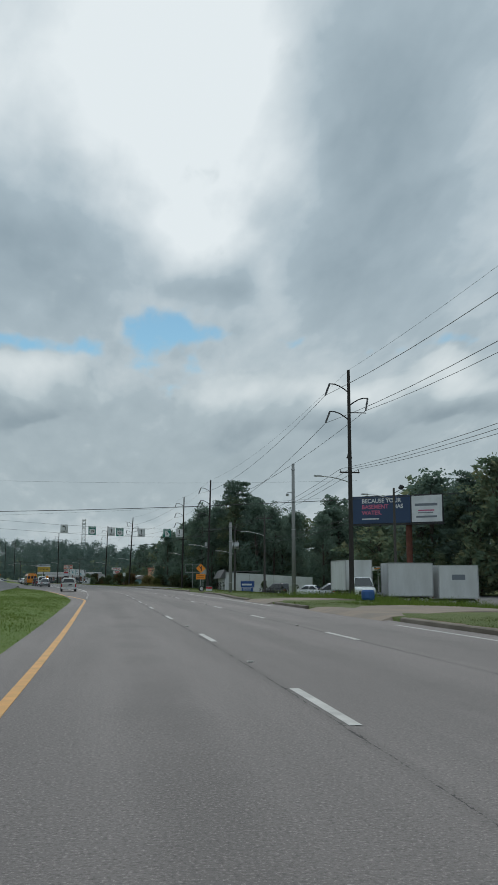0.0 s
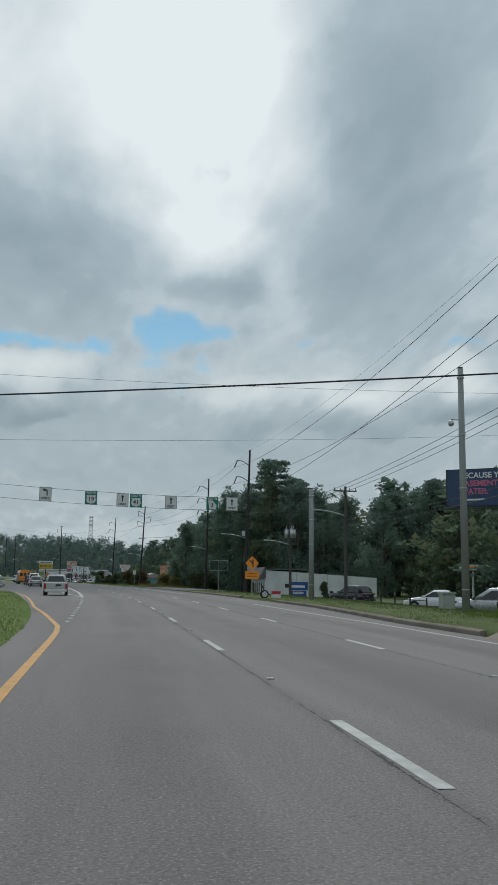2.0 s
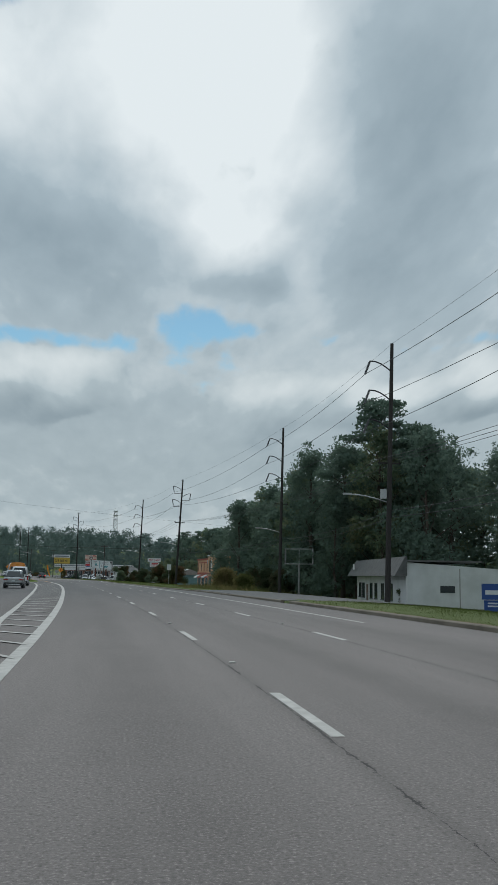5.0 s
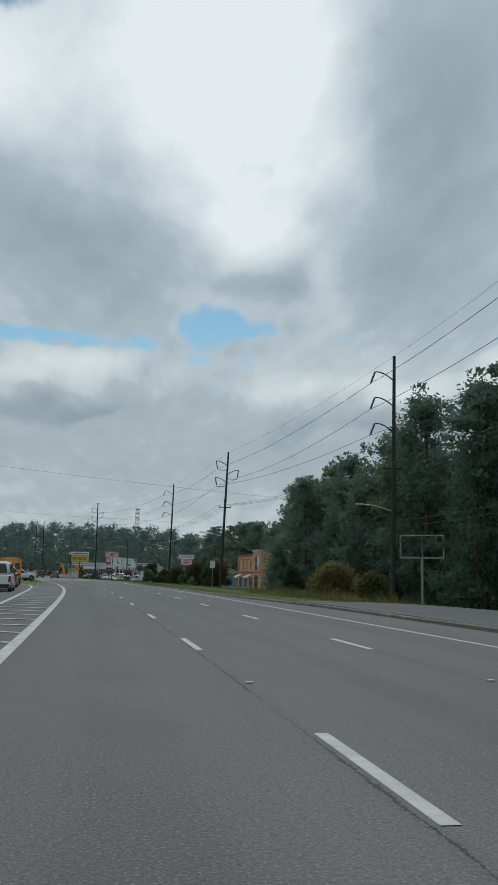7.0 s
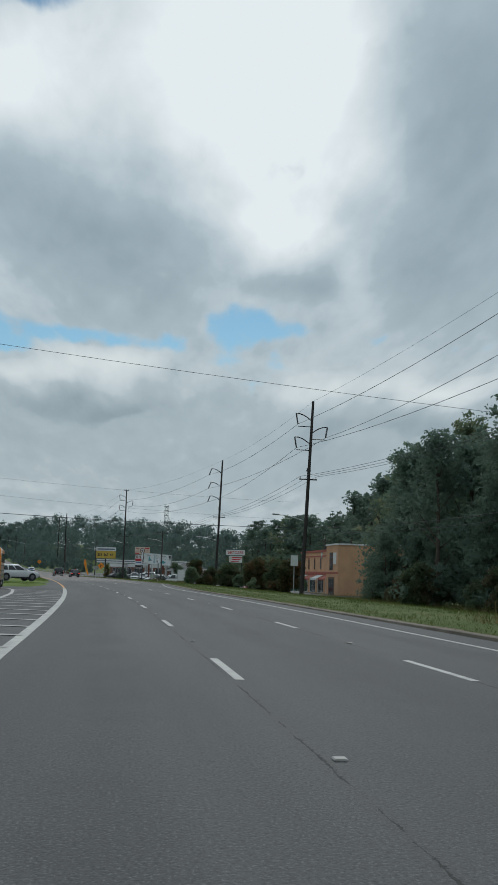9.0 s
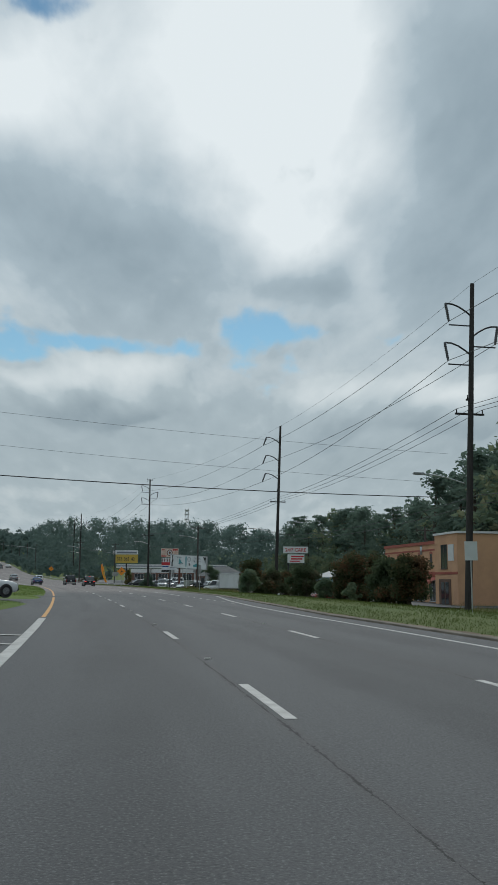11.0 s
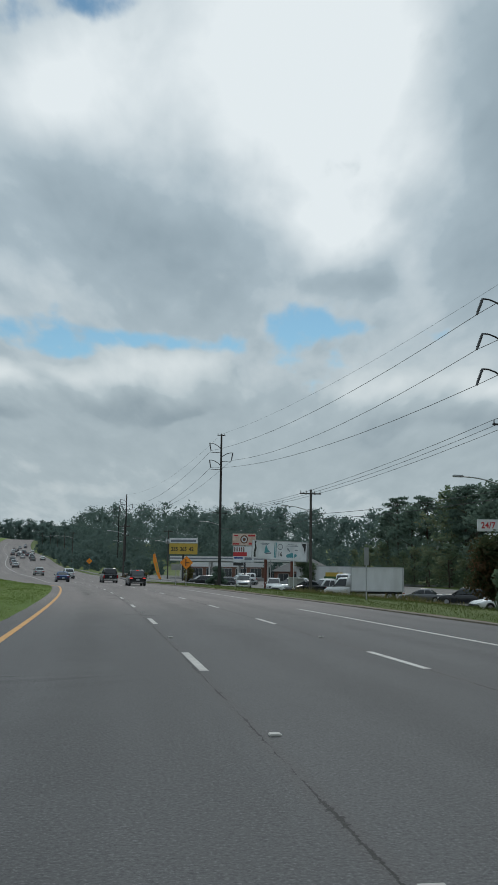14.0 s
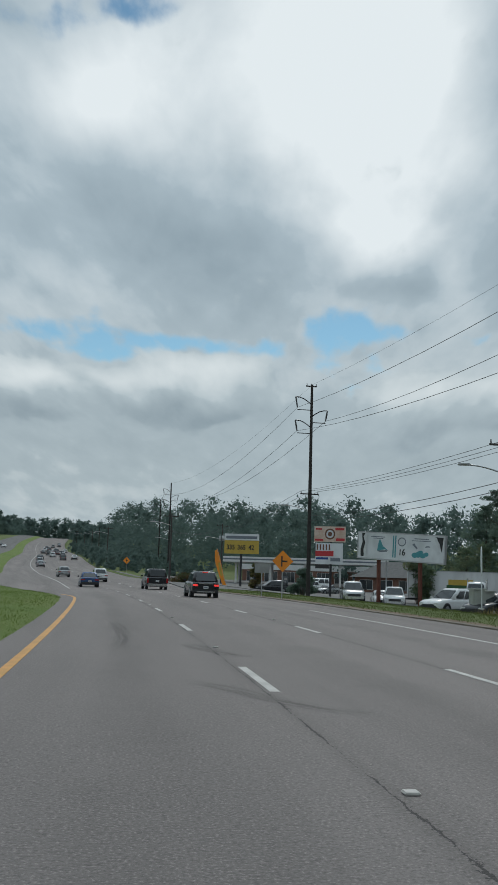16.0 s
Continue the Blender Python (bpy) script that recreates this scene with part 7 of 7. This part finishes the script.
def school_bus(m):
    base = empty("school_bus", m)
    tagged(base, "yellow-orange school bus at the end of the turn bay", "school bus")
    w, L, h = 1.2, 10.5, 3.05

    def section(y, k):
        half = [(w * k, 0.6), (w * k, 2.1), (w * 0.96 * k, 2.7), (w * 0.75 * k, 2.95), (w * 0.3 * k, h)]
        return [(x, y, z) for x, z in half] + [(-x, y, z) for x, z in reversed(half)]

    body = skin("body", [section(0, 0.97), section(0.15, 1.0), section(L - 2.0, 1.0), section(L - 1.9, 0.98)], BUS_ORANGE, base)
    skin("hood", [body_ring(L - 1.95, 1.0, 0.6, 1.75), body_ring(L - 0.5, 0.95, 0.6, 1.6), body_ring(L, 0.85, 0.7, 1.4)], BUS_ORANGE, base)
    for side in (-1, 1):
        for z in (0.95, 1.25, 1.6):
            bm = bmesh.new()
            box(bm, (side * (w + 0.012), L / 2 - 1, z), (0.03, L - 2.2, 0.06))
            part("rub_rail", bm, TRIM, body, "black rub rail")
        for i in range(9):
            bm = bmesh.new()
            box(bm, (side * (w * 0.985 + 0.01), 0.6 + 0.9 * i + 0.3, 2.12), (0.04, 0.72, 0.62), 0.01)
            part("side_window", bm, GLASS_DARK, body)
        wheel(base, side * 1.0, 2.4, 0.48, 0.4)
        wheel(base, side * 1.0, L - 1.2, 0.48, 0.28)
        for z, mat in ((2.72, LAMP_AMBER), (1.15, LAMP_RED)):
            bm = bmesh.new()
            rod(bm, (side * 0.85, -0.06, z), (side * 0.85, 0.02, z), 0.12, 0.12, 12)
            part("rear_lamp", bm, mat, base)
        bm = bmesh.new()
        box(bm, (side * 0.78, -0.01, 2.05), (0.55, 0.05, 0.7), 0.02)
        part("rear_window", bm, GLASS_DARK, base)
    bm = bmesh.new()
    box(bm, (0, -0.012, 1.55), (0.75, 0.06, 1.75), 0.02)
    door = part("emergency_door", bm, BUS_ORANGE, base, "rear emergency door")
    bm = bmesh.new()
    box(bm, (0, -0.045, 2.05), (0.6, 0.03, 0.6), 0.02)
    part("door_window", bm, GLASS_DARK, door)
    bm = bmesh.new()
    box(bm, (0, -0.08, 0.6), (2.35, 0.2, 0.28), 0.03)
    part("rear_bumper", bm, TRIM, base, "black bumper")
    bm = bmesh.new()
    box(bm, (0, L - 1.55, 2.25), (2.0, 0.05, 0.8), 0.02)
    part("windscreen", bm, GLASS_DARK, base)


school_bus(along(234.0, -9.0, 2))

# ---------------------------------------------------------------- buildings and yards
WALL_WHITE = principled("painted_block_white", (0.60, 0.61, 0.61), 0.75, vary=0.18, scale=0.5, grain=12, tint=(0.46, 0.47, 0.46))
SHINGLE = principled("grey_shingle", (0.12, 0.12, 0.118), 0.9, vary=0.3, scale=2.0, grain=14, bump=0.02)
STUCCO = principled("tan_stucco", (0.58, 0.33, 0.19), 0.85, vary=0.18, scale=0.6, grain=14, bump=0.006, tint=(0.48, 0.27, 0.16))
BAND_RED = principled("red_band", (0.36, 0.09, 0.06), 0.75, vary=0.2)
DOOR_BROWN = principled("brown_door", (0.11, 0.05, 0.028), 0.6, vary=0.2)
FRAME_WHITE = principled("white_frame", (0.66, 0.66, 0.65), 0.5, vary=0.1)
TEAL_WALL = principled("teal_siding", (0.16, 0.30, 0.32), 0.7, vary=0.2)
BRICK = principled("brown_brick", (0.20, 0.10, 0.07), 0.85, vary=0.3, scale=3, grain=20)
SHOP_GLASS = glass_material("shop_glass", (0.02, 0.025, 0.028), 0.08)
BLUE_PLASTIC = principled("blue_plastic", (0.02, 0.09, 0.28), 0.45, vary=0.15)


def window(parent, x, z, w, h, y=0.0, bars=1, name="window", frame=None):
    """A window on a wall whose outside faces -y: frame, sill, panes."""
    base = plate(parent, name, x - w / 2, x + w / 2, z, z + h, SHOP_GLASS, y - 0.012, 0.05)
    f = frame or FRAME_WHITE
    t = 0.06
    for a, b, c, d in ((x - w / 2 - t, x + w / 2 + t, z + h, z + h + t), (x - w / 2 - t, x - w / 2, z, z + h), (x + w / 2, x + w / 2 + t, z, z + h)):
        plate(base, "frame", a, b, c, d, f, y - 0.04, 0.08)
    plate(base, "sill", x - w / 2 - 0.1, x + w / 2 + 0.1, z - 0.08, z, f, y - 0.09, 0.13)
    for i in range(1, bars + 1):
        k = x - w / 2 + w * i / (bars + 1)
        plate(base, "mullion", k - 0.02, k + 0.02, z, z + h, f, y - 0.03, 0.03)
    return base


def white_shop():
    # x along the front from its far end toward the camera; the front faces the road
    m, w = board_pose((189.0, 29.4), (165.2, 25.8), -1.3)
    base = empty("shop", m)
    tagged(base, "low white block shop with a grey mansard roof", "shop building")
    depth, h = 17.0, 3.4
    bm = bmesh.new()
    verts = [(0, 0, 0), (w, 0, 0), (w, depth, 0), (0, depth, 0), (0, 0, 4.2), (w, 0, 4.2), (w, depth, 3.2), (0, depth, 3.2)]
    vs = [bm.verts.new(v) for v in verts]
    for f in ((0, 1, 5, 4), (1, 2, 6, 5), (2, 3, 7, 6), (3, 0, 4, 7), (4, 5, 6, 7)):
        bm.faces.new([vs[i] for i in f])
    part("wall", bm, WALL_WHITE, base)
    roof = shape(base, "roof", [(-0.3, 4.25), (w + 0.15, 4.25), (w + 0.15, 4.4), (-0.3, 4.4)], SHINGLE, -0.1, depth * 0.4, "flat roof edge")
    # mansard skirt over the front and its returns
    verts = [(-0.6, -1.1, 3.0), (w + 0.2, -1.1, 3.0), (w + 0.2, -0.15, 4.7), (-0.2, -0.15, 4.7), (-0.6, 0, 3.0), (-0.2, 0, 4.7), (w + 0.2, 0, 3.0), (w + 0.2, 0, 4.7)]
    mesh_object("mansard", verts, [(0, 1, 2, 3), (4, 0, 3, 5), (1, 6, 7, 2), (3, 2, 7, 5), (4, 6, 1, 0)], SHINGLE, base, label="grey shingle mansard")
    plate(roof, "skylight", 2.2, 3.0, 3.7, 4.3, FRAME_WHITE, -0.95, 0.06, "small pale skylight")
    for x in (1.6, 3.6, 8.0, 10.6, 14.0, 18.0):
        window(base, x, 0.75, 1.3, 1.5, bars=0, frame=TRIM)
    door = plate(base, "door", 5.3, 6.3, 0.02, 2.15, DOOR_BROWN, -0.02, 0.07, "dark shop door")
    plate(door, "handle", 6.12, 6.18, 1.0, 1.25, CHROME, -0.06, 0.04)
    for x in (0.0, 7.1, w):
        plate(base, "pilaster", x - 0.12, x + 0.12, 0, 3.1, FRAME_WHITE, -0.06, 0.1)
    # openings in the long side wall, which faces the road's start
    bm = bmesh.new()
    box(bm, (w + 0.01, 3.6, 1.9), (0.06, 1.3, 0.6))
    part("side_window", bm, SHOP_GLASS, base, "dark strip window")
    bm = bmesh.new()
    box(bm, (w + 0.02, depth / 2, 0.12), (0.06, depth, 0.25))
    part("plinth", bm, CONCRETE, base)
    for y in (4.7, 9.4):
        bm = bmesh.new()
        box(bm, (w + 0.02, y, 2.0), (0.05, 0.08, 3.4))
        part("joint_strip", bm, CONCRETE, base)


def tan_shop():
    m, w = board_pose((325.8, 40.65), (303.6, 38.95), -1.5)
    base = empty("shop", m)
    tagged(base, "two-storey tan stucco shop with red bands", "shop building")
    h, d = 7.0, 12.0
    bm = bmesh.new()
    box(bm, (w / 2, d / 2, h / 2), (w, d, h))
    part("wall", bm, STUCCO, base)
    for z0, z1, out in ((h, h + 0.35, 0.16), (h - 0.75, h - 0.55, 0.06), (3.35, 3.85, 0.1)):
        plate(base, "band", -0.1, w - 0.1, z0, z1, BAND_RED, -out, 0.3 if z0 < h else d, "red cornice band")
    n = 6
    for i in range(n):
        x = 1.5 + (w - 3) * i / (n - 1)
        win = window(base, x, 4.2, 0.85, 1.7, bars=0, frame=STUCCO, name="window")
        shape(win, "arch", [(x - 0.5, 5.92), (x + 0.5, 5.92), (x + 0.4, 6.08), (x, 6.18), (x - 0.4, 6.08)], BAND_RED, -0.05, 0.05)
    for i in range(4):
        x = 3 + 5.2 * i
        sf = window(base, x, 0.5, 3.4, 2.3, bars=3)
        verts = [(x - 2, -0.02, 3.3), (x + 2, -0.02, 3.3), (x + 2, -1.2, 2.75), (x - 2, -1.2, 2.75), (x - 2, -1.2, 2.5), (x + 2, -1.2, 2.5)]
        mesh_object("awning", verts, [(0, 1, 2, 3), (3, 2, 5, 4)], FRAME_WHITE if i % 2 == 0 else BAND_RED, sf, label="canvas awning")
    # taller end block standing forward
    tw, th, fy = 6.5, 7.7, -1.6
    bm = bmesh.new()
    box(bm, (w + tw / 2 + 0.003, fy + (d + 1) / 2, th / 2), (tw, d + 1, th))
    tower = part("end_block", bm, STUCCO, base, "taller stucco end block")
    plate(tower, "coping", w - 0.15, w + tw + 0.15, th, th + 0.22, FRAME_WHITE, fy - 0.15, d + 1.3, "pale coping")
    window(tower, w + 2.8, 4.1, 1.7, 2.5, fy, 1, frame=DOOR_BROWN)
    plate(tower, "band", w, w + tw, 3.5, 3.75, BAND_RED, fy - 0.05, 0.1)
    door = plate(tower, "door", w + 1.2, w + 4.6, 0, 3.0, DOOR_BROWN, fy - 0.05, 0.1, "brown double door")
    for x in (w + 1.9, w + 3.1):
        plate(door, "door_glass", x, x + 0.9, 0.4, 2.7, SHOP_GLASS, fy - 0.075, 0.03)
    plate(tower, "banner", w + 4.0, w + 5.6, 4.9, 6.6, FRAME_WHITE, fy - 0.06, 0.05, "pale window banner")


def small_house():
    m, w = board_pose((345.0, 37.5), (336.0, 37.0), -1.4)
    base = empty("house", m)
    tagged(base, "small teal-sided building with a pale grey gable roof", "house")
    bm = bmesh.new()
    box(bm, (w / 2, 4, 1.6), (w, 8, 3.2))
    part("wall", bm, TEAL_WALL, base)
    verts = [(-0.4, -0.6, 3.1), (w + 0.4, -0.6, 3.1), (w + 0.4, 8.6, 3.1), (-0.4, 8.6, 3.1), (-0.4, 4, 4.7), (w + 0.4, 4, 4.7)]
    mesh_object("roof", verts, [(0, 1, 5, 4), (2, 3, 4, 5), (1, 2, 5), (3, 0, 4), (0, 3, 2, 1)], SIGN_BACK, base, label="pale grey metal roof")
    for x in (1.5, 4.0, 6.5):
        window(base, x, 0.9, 1.0, 1.3)
    bm = bmesh.new()
    rod(bm, (w - 1.5, -1.6, 0), (w - 0.6, -0.3, 3.2), 0.05, 0.05, 6)
    rod(bm, (w - 0.9, -1.6, 0), (w - 0.2, -0.3, 3.2), 0.05, 0.05, 6)
    part("ladder", bm, BOARD_YELLOW, base, "yellow ladder leaning on the wall")


def fuel_station():
    m, w = board_pose((486.0, 33.0), (474.0, 64.0), grade(480) - 1.2)
    base = empty("fuel_canopy", m)
    tagged(base, "long white canopy of a fuel station on columns", "fuel station")
    bm = bmesh.new()
    box(bm, (w / 2, 5, 5.0), (w, 10, 1.1), 0.03)
    part("canopy", bm, FRAME_WHITE, base)
    plate(base, "fascia_band", 0, w, 4.9, 5.2, GREY_INK, -0.02, 0.03, "grey fascia stripe")
    for i in range(5):
        for y in (2, 8):
            x = 2.5 + (w - 5) * i / 4
            bm = bmesh.new()
            box(bm, (x, y, 2.2), (0.4, 0.4, 4.5), 0.02)
            part("column", bm, FRAME_WHITE, base)
    for i in range(4):
        x = 5.5 + (w - 5) * i / 4
        bm = bmesh.new()
        box(bm, (x, 5, 1.0), (1.0, 0.6, 1.7), 0.05)
        pump = part("fuel_pump", bm, GREY_INK, base, "dark fuel pump")
        bm = bmesh.new()
        box(bm, (x, 4.69, 1.3), (0.6, 0.03, 0.5))
        part("screen", bm, FRAME_WHITE, pump)
    store = empty("store", m @ Matrix.Translation((2, 20, 0)))
    tagged(store, "low brick store behind the fuel canopy", "store building")
    bm = bmesh.new()
    box(bm, (14, 4, 2.1), (28, 8, 4.2))
    part("wall", bm, BRICK, store)
    plate(store, "fascia", -0.2, 28.2, 3.2, 4.4, FRAME_WHITE, -0.1, 0.12, "white fascia")
    for i in range(7):
        window(store, 2.5 + 3.9 * i, 0.6, 2.8, 2.2, bars=2)


def hip_shop():
    m, w = board_pose((455.0, 49.0), (449.0, 58.5), grade(450) - 1.4)
    base = empty("shop", m)
    tagged(base, "low shop with a grey hipped roof", "shop building")
    bm = bmesh.new()
    box(bm, (w / 2, 6, 1.4), (w, 12, 2.8))
    part("wall", bm, BRICK, base)
    verts = [(-0.8, -0.8, 2.8), (w + 0.8, -0.8, 2.8), (w + 0.8, 12.8, 2.8), (-0.8, 12.8, 2.8), (w * 0.35, 6, 5.6), (w * 0.65, 6, 5.6)]
    mesh_object("roof", verts, [(0, 1, 5, 4), (1, 2, 5), (2, 3, 4, 5), (3, 0, 4), (0, 3, 2, 1)], SHINGLE, base, label="grey shingle hipped roof")
    for i in range(3):
        window(base, 2.0 + 3.4 * i, 0.7, 2.2, 1.6, bars=1)


def gas_canopy_first():
    """The canopy seen at the far right of the first lot."""
    m, w = board_pose((147.3, 49.4), (145.3, 57.2), -1.3)
    base = empty("canopy", m)
    tagged(base, "white flat canopy with an orange stripe on posts", "canopy")
    bm = bmesh.new()
    box(bm, (w / 2, 4, 4.75), (w, 8, 0.7), 0.02)
    part("roof", bm, FRAME_WHITE, base)
    plate(base, "stripe", 0, w, 4.6, 4.9, SIGN_ORANGE, -0.02, 0.03, "orange stripe")
    for x in (1.5, w - 1.5):
        for y in (1.2, 6.8):
            bm = bmesh.new()
            box(bm, (x, y, 2.2), (0.25, 0.25, 4.6))
            part("post", bm, FRAME_WHITE, base)


white_shop()
tan_shop()
small_house()
fuel_station()
hip_shop()
gas_canopy_first()


def yard(name, s0, s1, left, right, material, label, lift=0.035):
    ob = ribbon(name, stations(s0, s1, 3), left, right, lift, material, columns=8, skirt=0.35)
    return tagged(ob, label, "yard", kind="structure")


K2 = RIGHT_EDGE


def slanted_drive(name, near, far, offs, material, label):
    """A drive that leaves the road at a slant; near and far give s for each offset."""
    verts, faces = [], []
    for i, off in enumerate(offs):
        for f, drop in ((0, 0.3), (0.03, 0.03), (0.5, 0), (0.97, 0.03), (1, 0.3)):
            s = near(off) + (far(off) - near(off)) * f
            p = at(s, off)
            verts.append((p.x, p.y, p.z + (0.012 if i == 0 else 0.15) - drop))
    for i in range(len(offs) - 1):
        for j in range(4):
            a = i * 5 + j
            faces.append((a, a + 1, a + 6, a + 5))
    return tagged(mesh_object(name, verts, faces, material), label, "drive", kind="structure")


slanted_drive("drive_1", curve_through([(7.0, 21.5), (10.5, 25.5), (15, 30), (26, 41)]), curve_through([(7.0, 34), (9.5, 35), (15.5, 40), (26, 54)]), [6.9, 7.6, 9, 11, 13, 15, 17, 20, 23, 26], GRAVEL, "worn gravel drive leaving the road at a slant")
slanted_drive("drive_4", curve_through([(7.0, 44), (11, 49), (21, 63)]), curve_through([(7.0, 52.5), (11, 57), (21, 70)]), [6.9, 7.7, 9, 11, 14, 17, 21], GRAVEL, "narrow gravel drive into the yard")
kerb("kerb_6", 35.5, 43.5, RIGHT_EDGE, "short weathered concrete kerb between two drives")
yard("lot_1", 66, 140, lambda s: 18.9 if 80 < s < 112 else 22.5, 62, LOT, "grey asphalt yard with parked trucks", 0.16)
yard("lot_2", 140, 176, lambda s: K2(s) + 0.3, lambda s: 26.0, LOT, "grey asphalt forecourt of the white shop", 0.125)
yard("lot_3", 289, 345, lambda s: 27.5, 42, LOT, "asphalt yard before the tan shop", 0.14)
yard("lot_4", 345, 440, lambda s: 20.5 if s < 400 else 18.5, 70, LOT, "asphalt car lot behind the verge", 0.16)
yard("lot_5", 440, 505, lambda s: 13.0, 85, LOT, "asphalt forecourt of the fuel station", 0.1)
yard("drive_2", 404, 441, lambda s: K2(s) - 0.3, 20, LOT, "asphalt side road mouth", 0.1)


def barrel(s, off):
    base = empty("barrel", along(s, off))
    tagged(base, "blue plastic barrel with a white top in the grass", "barrel")
    bm = bmesh.new()
    for a, b, ra, rb in ((0.05, 0.2, 0.42, 0.48), (0.2, 0.62, 0.48, 0.48), (0.62, 0.78, 0.48, 0.4)):
        rod(bm, (0, 0, a + 0.08), (0, 0, b + 0.08), ra, rb, 18)
    part("drum", bm, BLUE_PLASTIC, base)
    bm = bmesh.new()
    rod(bm, (0, 0, 0.86), (0, 0, 0.98), 0.4, 0.25, 18)
    part("lid", bm, FRAME_WHITE, base, "white lid")


barrel(55.5, 16.6)


def picket_fence(points, label):
    """A low fence: posts and rails, one thing."""
    base = empty("fence", Matrix.Translation(at(*points[0])))
    tagged(base, label, "fence", "low fences")
    inv = base.matrix_world.inverted()
    locals_ = [inv @ at(*p) for p in points]
    for p in locals_:
        bm = bmesh.new()
        box(bm, (p.x, p.y, p.z + 0.25), (0.08, 0.08, 0.8))
        part("post", bm, WOOD_POLE, base)
    for a, b in zip(locals_[:-1], locals_[1:]):
        bm = bmesh.new()
        rod(bm, a + Vector((0, 0, 0.45)), b + Vector((0, 0, 0.45)), 0.025, 0.025, 6)
        part("rail", bm, WOOD_POLE, base)


picket_fence([(63 + 2.2 * i, 18.2) for i in range(7)], "low weathered timber fence beside the yard")
picket_fence([(86 + 3.0 * i, 18.0) for i in range(7)], "low dark post and rail fence beside the lot")


def hedge(s, off, turn, label, red=True):
    base = shrub(int(s), 1.3, 2.6, 2600, 0.13, LEAF_RED if red else LEAF, label, "hedge")
    base.matrix_basis = along(s, off, turn)


hedge(436, 15.0, 0, "low reddish hedge at the corner of the side road")
hedge(440.5, 16.0, 40, "low reddish hedge at the corner of the side road")
hedge(431.5, 14.6, 80, "low reddish hedge at the corner of the side road")
archway = shrub(77, 3.0, 1.7, 5200, 0.13, LEAF, "dark rounded shrub on the verge before the car lot")
archway.matrix_basis = along(401.0, 21.5)
sapling = shrub(78, 3.6, 1.2, 2400, 0.14, LEAF_DRY, "thin yellowing sapling beside the sign post")
sapling.matrix_basis = along(425.0, 22.5)
round_tree = shrub(79, 5.5, 2.6, 5200, 0.18, LEAF_LIGHT, "rounded light green tree behind the car lot")
round_tree.matrix_basis = along(404.0, 36.0)
